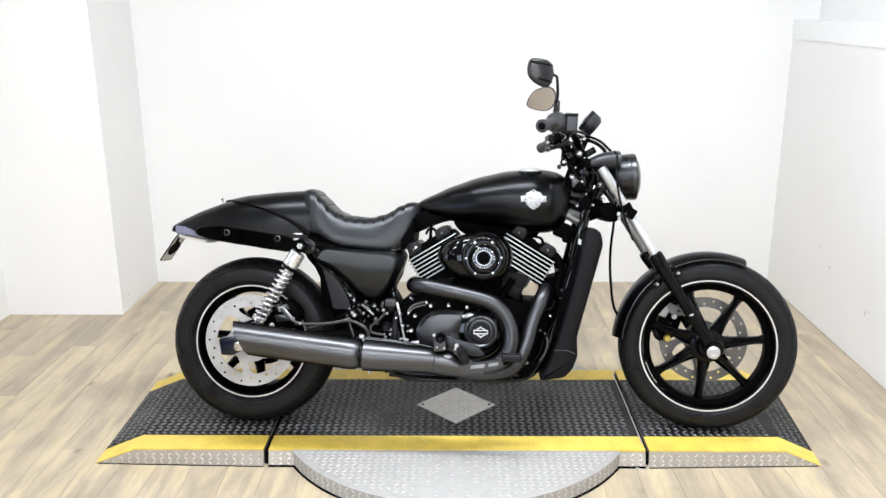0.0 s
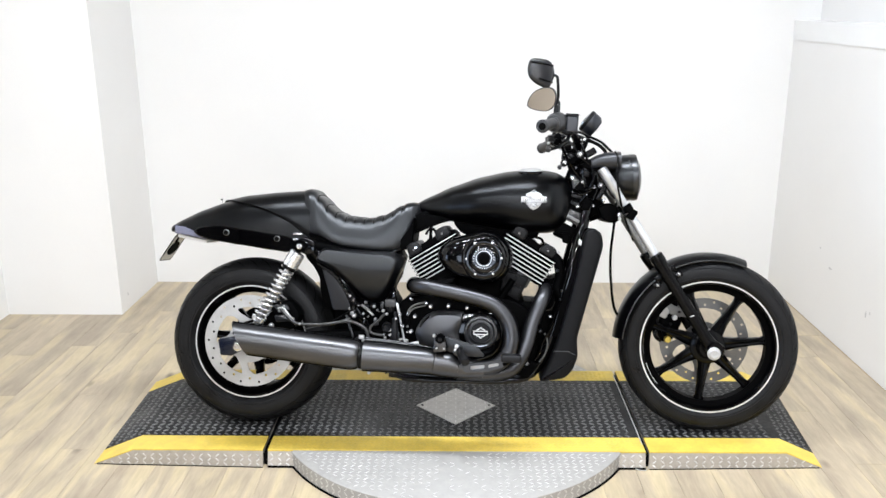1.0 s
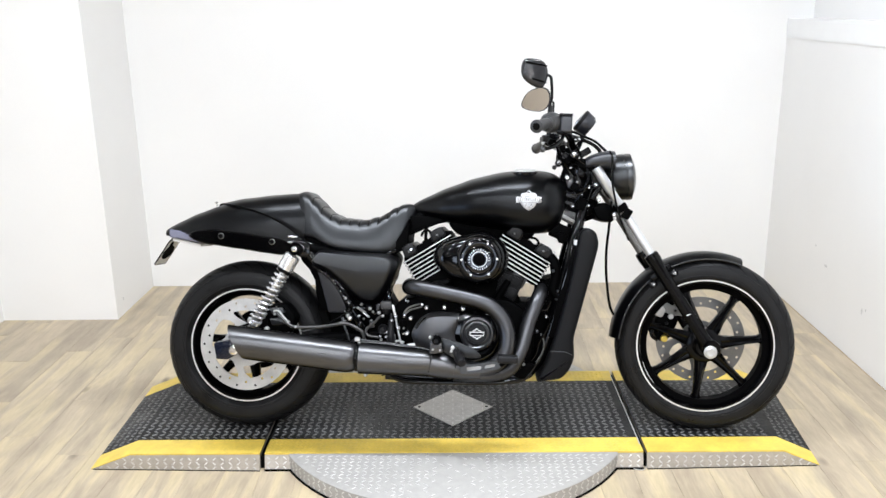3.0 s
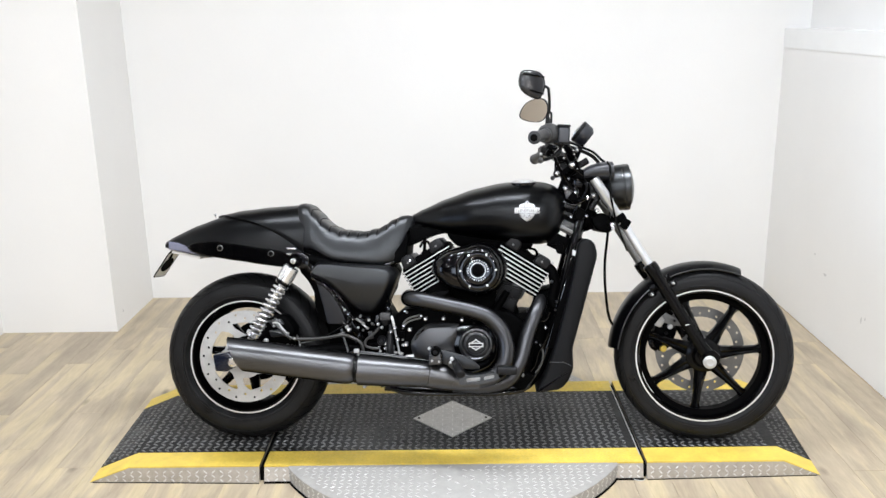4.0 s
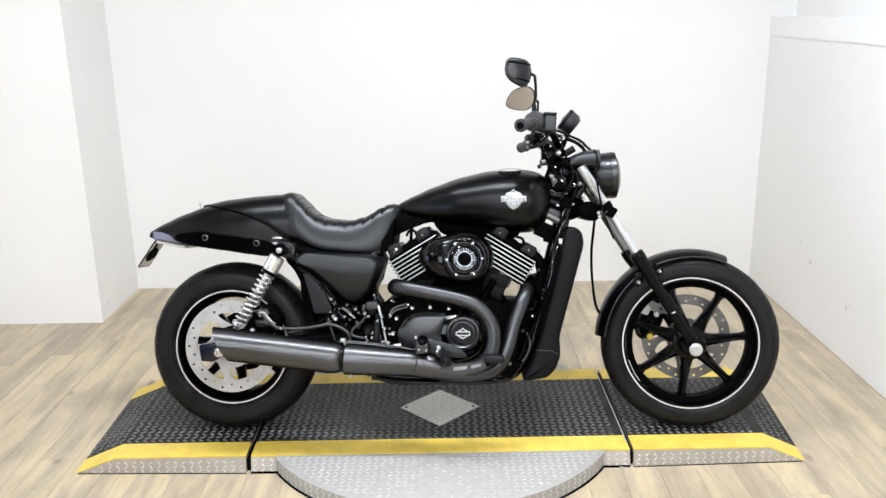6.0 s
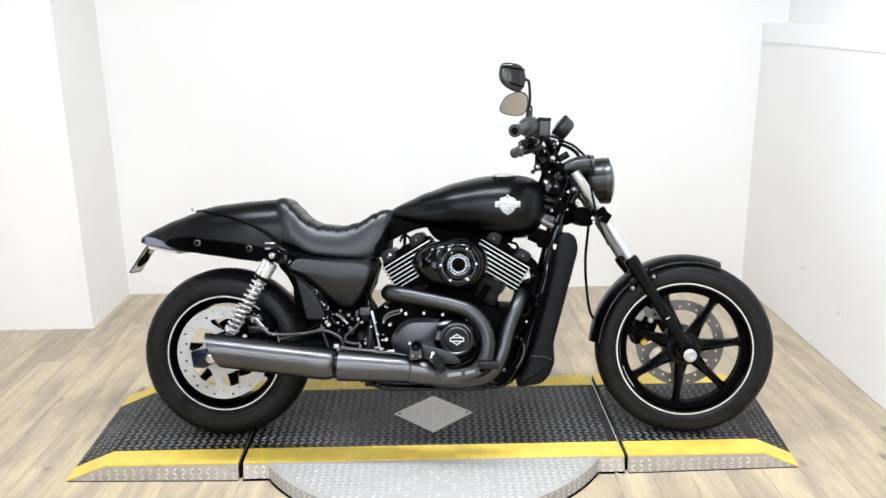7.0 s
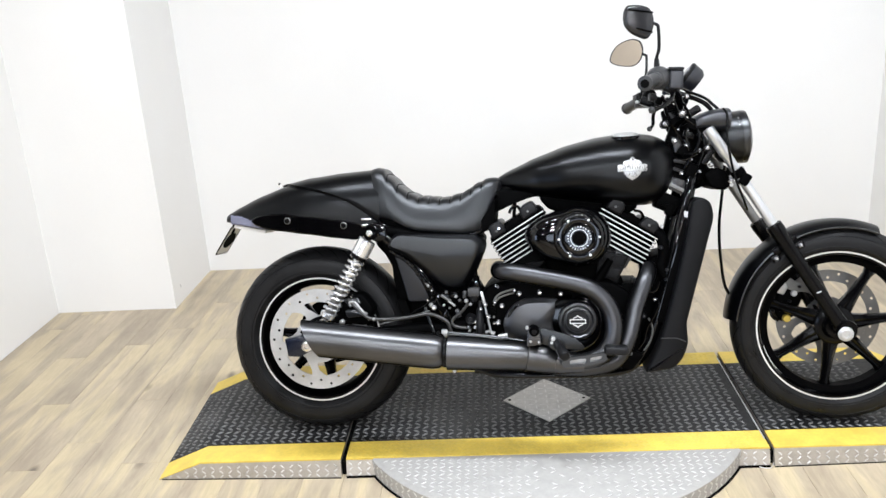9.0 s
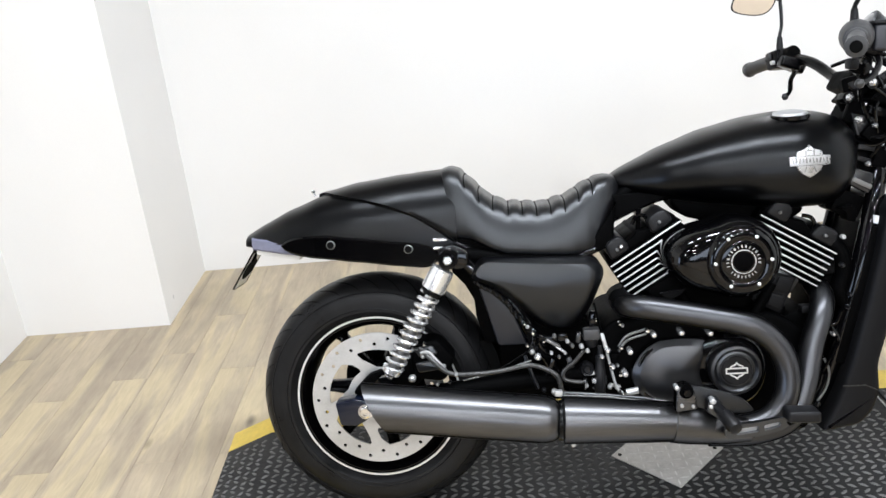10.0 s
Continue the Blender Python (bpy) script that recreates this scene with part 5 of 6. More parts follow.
part("spring_cup", tube(B(), [S(0.86), S(0.865), S(0.90), S(0.92)], [0.016, 0.023, 0.022, 0.014], 20), BRIGHT, shock)
for p in (S(0), S(1)):
    part("shock_eye", lathe(B(), [(0, 0.028), (0.010, 0.028), (0.012, 0.024), (0.012, 0.018), (0.021, 0.018), (0.021, -0.014), (0, -0.014)], at_y(*p), 22), GLOSS, shock)
    part("shock_nut", lathe(B(), [(0.0095, 0.027), (0.0095, 0.033), (0.006, 0.036), (0, 0.036)], at_y(*p), 6), BRIGHT, shock, "bright shock bolt")
part("shock_mount", prism(B(), filleted([(-0.588, 0.618), (-0.555, 0.628), (-0.520, 0.612), (-0.520, 0.575), (-0.55, 0.568), (-0.582, 0.585)], 0.012), -0.142, -0.095, 0.006), GLOSS, bike, "gloss black shock mount")
# two bright bars modelled for the glints at the strut's end
for z in (0.637, 0.6195):
    part("strut_glint", box(B(), 0.031, 0.012, 0.006, pose(-0.580, -0.128, z, 0, 2, 0), 0.0022, 2), BRIGHT, bike, "bright bar for a glint at the end of the strut")
part("guard_panel", prism(B(), filleted([(-0.570, 0.580), (-0.561, 0.556), (-0.536, 0.528), (-0.517, 0.492), (-0.515, 0.455), (-0.500, 0.395), (-0.462, 0.390), (-0.440, 0.450), (-0.480, 0.550), (-0.530, 0.590)], 0.005), -0.086, -0.050, 0.003), CASE, bike, "black mudguard panel behind the wheel")
part("adjuster_block", prism(B(), filleted([(-0.835, 0.292), (-0.79, 0.300), (-0.752, 0.290), (-0.745, 0.262), (-0.79, 0.238), (-0.826, 0.240)], 0.005), -0.158, -0.118, 0.003), BLUE_SHEEN_BLACK, bike, "black axle adjuster block with a blue reflection in its colour")
part("axle_nut", lathe(B(), [(0.017, 0), (0.017, 0.003), (0.0125, 0.0035), (0.0125, 0.010), (0.010, 0.012), (0.006, 0.012), (0.006, 0.009), (0, 0.009)], at_y(-0.768, -0.158, 0.271), 18), CHROME, bike, "bright rear axle nut")
part("caliper_bracket", prism(B(), filleted([(-0.80, 0.305), (-0.76, 0.345), (-0.69, 0.365), (-0.64, 0.40), (-0.60, 0.37), (-0.66, 0.31), (-0.74, 0.285)], 0.012), -0.135, -0.11, 0.005), CASE, bike)
part("rear_caliper", prism(B(), filleted([(-0.665, 0.415), (-0.60, 0.42), (-0.565, 0.375), (-0.59, 0.325), (-0.66, 0.335)], 0.015), -0.145, -0.075, 0.008), CASE, bike, "black rear brake caliper")
hug = B()
loops = []
for k in range(17):
    a = radians(26 - 30 * k / 16)
    r = 0.286
    loops.append([Vector((RW[0] + rr_ * math.cos(a), y, RW[1] + rr_ * math.sin(a))) for rr_, y in ((r - 0.02, -0.066), (r + 0.004, -0.062), (r + 0.008, 0), (r + 0.004, 0.062), (r - 0.02, 0.066), (r - 0.02, 0.062), (r, 0.058), (r + 0.003, 0), (r, -0.058), (r - 0.02, -0.062))])
rings(hug, loops)
bmesh.ops.recalc_face_normals(hug, faces=hug.faces)
part("inner_fender", hug, DARKGAP, bike, "black inner mudguard")
part("splash_panel", prism(B(), filleted([(-0.508, 0.530), (-0.482, 0.552), (-0.435, 0.475), (-0.405, 0.388), (-0.470, 0.388), (-0.488, 0.46)], 0.008), -0.100, -0.07, 0.004), SPLASH, bike, "blue-grey plastic splash panel")

# engine
part("crankcase", prism(B(), filleted([(-0.27, 0.22), (-0.22, 0.195), (0.15, 0.195), (0.197, 0.25), (0.202, 0.365), (0.165, 0.412), (0.120, 0.438), (0.02, 0.450), (-0.12, 0.450), (-0.23, 0.440), (-0.285, 0.36)], 0.03), -0.135, 0.14, 0.012), CASE, bike, "black engine crankcase")
part("upper_case", prism(B(), filleted([(-0.21, 0.42), (-0.20, 0.455), (-0.12, 0.49), (0.02, 0.52), (0.110, 0.490), (0.150, 0.455), (0.158, 0.42)], 0.02), -0.092, 0.14, 0.008), CASE, bike, "black upper engine case")
part("clutch_cover", prism(B(), rounded([(-0.185, 0.325), (-0.165, 0.375), (-0.115, 0.398), (-0.055, 0.392), (0.005, 0.405), (0.065, 0.392), (0.092, 0.337), (0.072, 0.272), (0.01, 0.240), (-0.08, 0.235), (-0.155, 0.265)], 5), -0.172, -0.12, 0.014, 4), GLOSS, bike, "gloss black clutch cover")
dome_edge = rounded([(-0.190, 0.325), (-0.176, 0.362), (-0.150, 0.388), (-0.115, 0.400), (-0.040, 0.398), (-0.030, 0.372), (-0.040, 0.330), (-0.034, 0.285), (-0.06, 0.255), (-0.12, 0.255), (-0.170, 0.280)], 6)
dome = B()
rings(dome, [[Vector((-0.105 + (x + 0.105) * f, -0.150 - hgt, 0.328 + (z - 0.328) * f)) for x, z in dome_edge] for f, hgt in ((1.0, 0.0), (1.0, 0.0120), (0.985, 0.0145), (0.815, 0.0235), (0.800, 0.0240), (0.785, 0.0244), (0.60, 0.0280), (0.40, 0.0302), (0.20, 0.0313), (0.08, 0.0316))])
bmesh.ops.recalc_face_normals(dome, faces=dome.faces)
part("clutch_dome", dome, DOME, bike, "matte black domed cover", 11)
derby = part("derby_cover", lathe(B(), [(0, 0.020), (0.032, 0.020), (0.0335, 0.017), (0.039, 0.016), (0.045, 0.021), (0.051, 0.020), (0.054, 0.014), (0.054, -0.01), (0, -0.01)], at_y(0.019, -0.178, 0.337), 48), COVER, bike, "satin black round derby cover")
part("derby_plate", lathe(B(), [(0, 0.0225), (0.029, 0.0225), (0.031, 0.0205), (0.031, 0.018), (0, 0.018)], at_y(0.019, -0.178, 0.337), 40), GREYPL, derby)
shield = [(-0.020, 0.0058), (-0.0125, 0.0058), (-0.0115, 0.0092), (-0.0045, 0.0120), (0, 0.0168)]
top_gap = [(-0.0098, 0.0060), (-0.0088, 0.0078), (-0.0030, 0.0098), (0, 0.0130)]
mirrored = lambda half, sx, sz: [(sx * x, sz * z) for x, z in half]
em = part("emblem", pierced(B(), [shield + mirrored(shield, -1, 1)[-2::-1] + mirrored(shield, -1, -1) + mirrored(shield, 1, -1)[-2::-1], [(-0.0176, 0.0034), (0.0176, 0.0034), (0.0176, -0.0034), (-0.0176, -0.0034)], top_gap + mirrored(top_gap, -1, 1)[-2::-1], mirrored(top_gap, 1, -1) + mirrored(top_gap, -1, -1)[-2::-1]], 0, 0.0016), FINE_EDGE, derby, "bright outlined emblem")
em.matrix_local = pose(0.019, -0.2018, 0.337) @ Matrix.Diagonal((1.12, 1, 1.12, 1))
for x, z in ((-0.142, 0.414), (-0.085, 0.416), (-0.026, 0.412), (-0.192, 0.380), (-0.204, 0.332), (0.012, 0.42), (0.085, 0.39)):
    part("case_bolt", lathe(B(), [(0, 0.014), (0.0045, 0.013), (0.0064, 0.010), (0.0064, -0.02), (0, -0.02)], at_y(x, -0.165, z), 12), BRIGHT if x < 0 else STEEL, bike, "bright socket bolt")


def cylinder(name, foot, lean_, length, fins, x_half, extra):
    """A finned cylinder; its axis leans by lean_ degrees from upright."""
    c = new(name)
    c.parent = bike
    m = pose(foot[0], 0, foot[1], 0, lean_, 0)
    inner = -1 if lean_ > 0 else 1
    part("barrel", box(B(), x_half * 1.96, 0.22, length - extra + 0.012, m @ pose(0, 0.02, (length + extra - 0.012) / 2), 0.012), CASE, c)
    part("barrel_foot", box(B(), x_half * 1.20, 0.20, extra, m @ pose(inner * x_half * 0.28, 0.02, extra / 2), 0.010), CASE, c)
    for u, wide, z0, z1 in ((0.62, 0.44, -0.008, -0.052), (0.10, 0.46, -0.010, -0.044), (0.36, 1.00, -0.056, -0.088)):
        part("foot_panel", box(B(), x_half * wide, 0.012, z0 - z1, m @ pose(inner * x_half * (u - 0.12), -0.084, extra + (z0 + z1) / 2), 0.003), GREYPL, c)
    for k in range(fins):
        z = extra + k * 0.0130
        part("fin", box(B(), x_half * 2, 0.24, 0.0066, m @ pose(0, 0.005, z), 0.0015, 1), CASE, c)
        part("fin_edge", box(B(), x_half * 2 - 0.004, 0.004, 0.0034, m @ pose(0, -0.1162, z), 0.001, 1), FINE_EDGE, c, "bright machined fin edge")
    top = extra + fins * 0.0130
    for u, w, hgt in ((-0.62, 0.55, 0.034), (0.55, 0.60, 0.030)):
        part("rocker_cover", prism_at(m, [((u - w / 2) * x_half, top - 0.006), ((u + w / 2) * x_half, top - 0.006), ((u + w / 2) * x_half, top + hgt * 0.7), ((u + w / 3) * x_half, top + hgt), ((u - w / 3) * x_half, top + hgt)], -0.112, 0.10, 0.006), GREYPL, c, "black rocker cover")
        part("head_bolt", lathe(B(), [(0, 0.006), (0.0025, 0.006), (0.0038, 0.004), (0.0038, 0), (0, 0)], m @ at_y(x_half * u, -0.112, top + 0.010), 12), DISC, c)
    for u in (inner * 0.78, inner * -0.22):
        part("base_stud", tube(B(), [m @ Vector((x_half * u, -0.094, extra - 0.09)), m @ Vector((x_half * u, -0.094, extra - 0.006))], 0.006, 10), SATIN, c)
    part("head_deck", prism_at(m, [(-x_half * 0.96, top - 0.010), (-x_half * 0.90, top + 0.006), (-x_half * 0.10, top + 0.012), (0.0, top + 0.020), (x_half * 0.14, top + 0.010), (x_half * 0.92, top + 0.008), (x_half * 0.96, top - 0.010)], -0.098, 0.10, 0.003), CASE, c)
    part("head", box(B(), x_half * 1.5, 0.18, 0.03, m @ pose(0, 0.02, top), 0.006), CASE, c)
    return c


def prism_at(m, outline, y0, y1, bevel):
    bm = prism(B(), filleted(outline, 0.012, 3), y0, y1, bevel)
    bmesh.ops.transform(bm, matrix=m, verts=bm.verts)
    return bm


cylinder("rear_cylinder", (-0.024, 0.400), -31, 0.25, 7, 0.090, 0.154)
cylinder("front_cylinder", (0.054, 0.401), 31, 0.25, 7, 0.092, 0.154)
part("port_cover", box(B(), 0.05, 0.05, 0.045, pose(0.150, -0.080, 0.500, 0, 30, 0), 0.008), COVER, bike)
part("pushrod_tube", tube(B(), [(0.075, -0.118, 0.43), (0.118, -0.118, 0.50)], [0.013, 0.010], 14), CASE, bike)
part("pushrod_tube", tube(B(), [(-0.04, -0.118, 0.43), (-0.075, -0.118, 0.49)], [0.013, 0.010], 14), CASE, bike)
part("port_cover", box(B(), 0.07, 0.06, 0.05, pose(-0.105, -0.11, 0.500, 0, -30, 0), 0.008), CASE, bike)
part("engine_mount", prism(B(), filleted([(0.125, 0.415), (0.160, 0.429), (0.206, 0.428), (0.208, 0.37), (0.15, 0.33)], 0.004), -0.105, 0.10, 0.003), CASE, bike, "black engine mount")
part("mount_lug", box(B(), 0.026, 0.03, 0.016, pose(0.192, -0.10, 0.437), 0.004, 2), GREYPL, bike)
block = part("base_block", prism(B(), filleted([(0.090, 0.530), (0.172, 0.508), (0.136, 0.428), (0.078, 0.462)], 0.006), -0.108, -0.02, 0.003), SHROUD, bike, "black ribbed block under the front cylinder")
for outline in ([(0.100, 0.522), (0.128, 0.514), (0.116, 0.486), (0.094, 0.492)], [(0.134, 0.512), (0.163, 0.504), (0.150, 0.475), (0.122, 0.484)], [(0.090, 0.485), (0.112, 0.479), (0.102, 0.458), (0.084, 0.467)], [(0.118, 0.476), (0.146, 0.468), (0.133, 0.438), (0.108, 0.452)]):
    part("block_panel", prism(B(), filleted(outline, 0.003), -0.1125, -0.106, 0.0015), SHROUD, block)
part("base_panel", prism(B(), filleted([(-0.124, 0.497), (-0.066, 0.505), (-0.078, 0.490), (-0.102, 0.480)], 0.004), -0.142, -0.11, 0.002), GREYPL, bike)
part("wiring_cover", prism(B(), filleted([(-0.222, 0.640), (-0.205, 0.705), (-0.14, 0.705), (-0.075, 0.695), (-0.083, 0.687), (-0.121, 0.678), (-0.164, 0.661), (-0.210, 0.640)], 0.005), -0.070, 0.03, 0.004), CASE, bike, "dark grey plate under the tank")

part("coil_post", tube(B(), [(-0.152, -0.075, 0.612), (-0.152, -0.078, 0.640), (-0.150, -0.078, 0.672)], [0.0075, 0.0050, 0.0065], 10), CASE, bike)
part("plug_lead", tube(B(), spline([(-0.166, -0.085, 0.640), (-0.158, -0.09, 0.655), (-0.142, -0.09, 0.658), (-0.134, -0.085, 0.646), (-0.128, -0.08, 0.632)], 6), 0.0042, 8), GLOSS, bike, "gloss black plug lead")
part("plug_lead", tube(B(), spline([(0.205, -0.085, 0.600), (0.214, -0.09, 0.618), (0.206, -0.09, 0.632), (0.190, -0.085, 0.636)], 6), 0.0042, 8), GLOSS, bike, "gloss black plug lead")
part("head_screw", lathe(B(), [(0, 0.008), (0.0035, 0.008), (0.005, 0.006), (0.005, -0.004), (0, -0.004)], at_y(-0.196, -0.118, 0.598), 10), CHROME, bike)
part("head_screw", lathe(B(), [(0, 0.008), (0.0035, 0.008), (0.005, 0.006), (0.005, -0.004), (0, -0.004)], at_y(0.262, -0.118, 0.590), 10), STEEL, bike)

# air cleaner: a teardrop housing with a round cover
tear = [(0.028 + 0.089 * math.cos(radians(a)), 0.572 + 0.086 * math.sin(radians(a))) for a in range(-120, 121, 20)]
tear = rounded(tear + [(-0.072, 0.632), (-0.112, 0.603), (-0.122, 0.572), (-0.108, 0.544), (-0.070, 0.514)], 4)
ac = B()
rings(ac, [[Vector((0.020 + (x - 0.020) * f, y, 0.572 + (z - 0.572) * f)) for x, z in tear] for f, y in ((0.97, -0.100), (1.0, -0.112), (1.0, -0.168), (0.99, -0.182), (0.965, -0.196), (0.925, -0.209), (0.87, -0.2195), (0.80, -0.2265), (0.70, -0.2310), (0.55, -0.2330), (0.2, -0.2335))])
bmesh.ops.recalc_face_normals(ac, faces=ac.faces)
air = part("air_cleaner", ac, GLOSS, bike, "gloss black air cleaner housing", 50)
am = at_y(0.026, -0.231, 0.572)
part("air_cover", lathe(B(), [(0, 0.012), (0.030, 0.012), (0.0405, 0.012), (0.0425, 0.0115), (0.0445, 0.0125), (0.057, 0.0125), (0.0605, 0.0115), (0.0645, 0.0085), (0.0685, 0.004), (0.071, -0.002), (0.0715, -0.006), (0, -0.006)], am, 60), GLOSS, air, "stepped gloss black round cover")
for k in range(6):
    a = radians(62 + 60 * k)
    part("cover_bolt", lathe(B(), [(0, 0.0160), (0.0024, 0.0160), (0.0034, 0.0150), (0.0034, 0.011), (0, 0.011)], am @ Matrix.Rotation(a, 4, "Z") @ pose(0.0545, 0, 0), 10), FINE_EDGE, air)
part("centre_ring", lathe(B(), [(0.0222, 0.0118), (0.0222, 0.0136), (0.0246, 0.0136), (0.0246, 0.0118)], am, 40, loop=True), BADGE, air, "silver centre ring")
part("centre_cap", lathe(B(), [(0, 0.0140), (0.016, 0.0140), (0.0195, 0.0128), (0.0195, 0.0115), (0, 0.0115)], am, 32), CASE, air)
for k, n, a0, step in ((0, 15, 196, -14.4), (1, 8, 222, 13.4)):
    for i in range(n):
        a = radians(a0 + step * i)
        part("letter_bar", box(B(), 0.0054, 0.0015 + 0.0009 * (i % 3), 0.0010, am @ Matrix.Rotation(a, 4, "Z") @ pose(0.0308, 0, 0.0121)), BADGE, air)

# exhaust
ex = new("exhaust")
ex.parent = bike
ex["label"] = "dark ceramic-coated two-into-one exhaust"
part("header_pipe", tube(B(), spline([(-0.200, -0.10, 0.478), (-0.195, -0.16, 0.478), (-0.165, -0.192, 0.479), (-0.09, -0.205, 0.466), (0.018, -0.215, 0.443), (0.068, -0.217, 0.420), (0.104, -0.220, 0.376), (0.115, -0.225, 0.321), (0.098, -0.230, 0.267), (0.046, -0.236, 0.233), (-0.066, -0.243, 0.232)], 8), 0.025, 20), HEADER, ex, "dark header pipe with a wide bend")
part("header_pipe", tube(B(), spline([(0.226, -0.06, 0.478), (0.222, -0.11, 0.462), (0.206, -0.145, 0.430), (0.181, -0.165, 0.370), (0.157, -0.190, 0.290), (0.118, -0.210, 0.230), (0.04, -0.230, 0.213), (-0.05, -0.240, 0.218)], 8), 0.0245, 20), HEADER, ex, "dark header pipe from the front cylinder")
part("collector", tube(B(), [(0.03, -0.240, 0.226), (-0.03, -0.243, 0.232), (-0.115, -0.247, 0.250), (-0.120, -0.247, 0.251), (-0.342, -0.250, 0.265), (-0.346, -0.250, 0.265)], [0.026, 0.034, 0.039, 0.041, 0.0485, 0.040], 28), PIPE, ex, "dark tapered collector")
mb = tube(B(), [(-0.350, -0.25, 0.2655), (-0.352, -0.25, 0.2657), (-0.362, -0.25, 0.2665), (-0.378, -0.25, 0.268), (-0.40, -0.25, 0.271), (-0.775, -0.25, 0.3155)], [0.030, 0.037, 0.0445, 0.0485, 0.0495, 0.0500], 36)
# slash-cut end
bmesh.ops.bisect_plane(mb, geom=[*mb.verts, *mb.edges, *mb.faces], plane_co=(-0.728, -0.25, 0.310), plane_no=(-0.9, 0, -0.45), clear_outer=True)
part("muffler", mb, PIPE, ex, "dark brushed muffler with slash-cut end")
ib = tube(B(), [(-0.62, -0.25, 0.297), (-0.80, -0.25, 0.3185)], 0.0455, 32, cap=False)
bmesh.ops.bisect_plane(ib, geom=[*ib.verts, *ib.edges, *ib.faces], plane_co=(-0.7275, -0.25, 0.310), plane_no=(-0.9, 0, -0.45), clear_outer=True)
part("muffler_liner", ib, DARKGAP, ex)
part("muffler_clamp", tube(B(), [(-0.343, -0.25, 0.265), (-0.353, -0.25, 0.2657)], 0.0415, 24), SATIN, ex)
part("hanger_bolt", lathe(B(), [(0, 0.01), (0.004, 0.01), (0.0055, 0.006), (0.0055, -0.02), (0, -0.02)], at_y(-0.325, -0.245, 0.212), 12), STEEL, ex)
part("hanger_bolt", lathe(B(), [(0, 0.01), (0.003, 0.01), (0.0045, 0.006), (0.0045, -0.02), (0, -0.02)], at_y(-0.10, -0.20, 0.202), 12), STEEL, ex)

# foot controls
peg = new("footpeg")
peg.parent = bike
peg["label"] = "black footpeg with its heel guard and clamp"
part("heel_guard", prism(B(), rounded([(-0.100, 0.318), (-0.084, 0.330), (-0.046, 0.322), (0.004, 0.304), (0.026, 0.286), (0.032, 0.274), (0.010, 0.270), (-0.040, 0.276), (-0.085, 0.290)], 4), -0.266, -0.259, 0.002), PANEL, peg, "satin black heel guard plate")
part("pipe_clamp", tube(B(), [(-0.124, -0.2472, 0.2515), (-0.1225, -0.2472, 0.2513), (-0.090, -0.2455, 0.2445), (-0.048, -0.244, 0.2365), (-0.046, -0.244, 0.236)], [0.0395, 0.0432, 0.0415, 0.0372, 0.034], 28), PIPE, peg, "polished dark clamp band")
part("clamp_tab", prism(B(), filleted([(-0.124, 0.285), (-0.120, 0.335), (-0.104, 0.343), (-0.088, 0.335), (-0.080, 0.290)], 0.007), -0.292, -0.262, 0.004), PIPE, peg, "polished dark clamp ear")
part("clamp_boss", lathe(B(), [(0, 0.004), (0.0125, 0.004), (0.0145, 0.001), (0.0145, -0.02), (0, -0.02)], at_y(-0.102, -0.290, 0.327), 20), CASE, peg)
part("clamp_bolt", lathe(B(), [(0, 0.012), (0.0075, 0.012), (0.0085, 0.010), (0.0085, 0.003), (0, 0.003)], at_y(-0.102, -0.290, 0.327), 6), SATIN, peg)
for x, z, r in ((-0.121, 0.337, 0.0045), (-0.052, 0.306, 0.0062), (-0.056, 0.296, 0.0045), (-0.112, 0.300, 0.0038), (-0.090, 0.298, 0.0036)):
    part("peg_bolt", lathe(B(), [(0, 0.010), (r * 0.6, 0.010), (r, 0.008), (r, -0.012), (0, -0.012)], at_y(x, -0.288, z), 8), STEEL, peg)
part("peg_hinge", prism(B(), filleted([(-0.064, 0.284), (-0.060, 0.308), (-0.040, 0.308), (-0.026, 0.285), (-0.034, 0.264)], 0.005), -0.292, -0.262, 0.004), COVER, peg)
part("peg_rubber", tube(B(), [(-0.046, -0.276, 0.300), (-0.045, -0.284, 0.297), (-0.036, -0.310, 0.285), (-0.034, -0.312, 0.284), (-0.024, -0.340, 0.271), (-0.022, -0.347, 0.268), (-0.0215, -0.350, 0.267)], [0.008, 0.0105, 0.0115, 0.0145, 0.0150, 0.0125, 0.006], 18), GREYPL, peg, "rubber footpeg with a ball end")
slot = lambda pts: filleted(pts, 0.004, 3)
ped = part("brake_pedal", pierced(B(), [filleted([(-0.030, 0.228), (0.040, 0.232), (0.088, 0.246), (0.104, 0.264), (0.080, 0.268), (0.030, 0.260), (-0.030, 0.254)], 0.008, 3), slot([(-0.009, 0.235), (0.034, 0.240), (0.035, 0.253), (-0.009, 0.248)]), slot([(0.045, 0.242), (0.076, 0.249), (0.077, 0.260), (0.045, 0.254)])], -0.296, -0.284), COVER, bike, "black brake pedal lever with two slots")
part("pedal_web", prism(B(), filleted([(-0.012, 0.233), (0.078, 0.243), (0.078, 0.263), (-0.012, 0.250)], 0.004), -0.284, -0.279, 0.001), STEEL, ped, "bright metal behind the slots")
part("pedal_pad", box(B(), 0.062, 0.045, 0.023, pose(0.114, -0.302, 0.276, 0, 2, 0), 0.007, 3), GREYPL, ped, "rubber pedal pad")
part("pad_stem", tube(B(), [(0.092, -0.290, 0.256), (0.108, -0.298, 0.268)], 0.008, 10), CASE, ped)

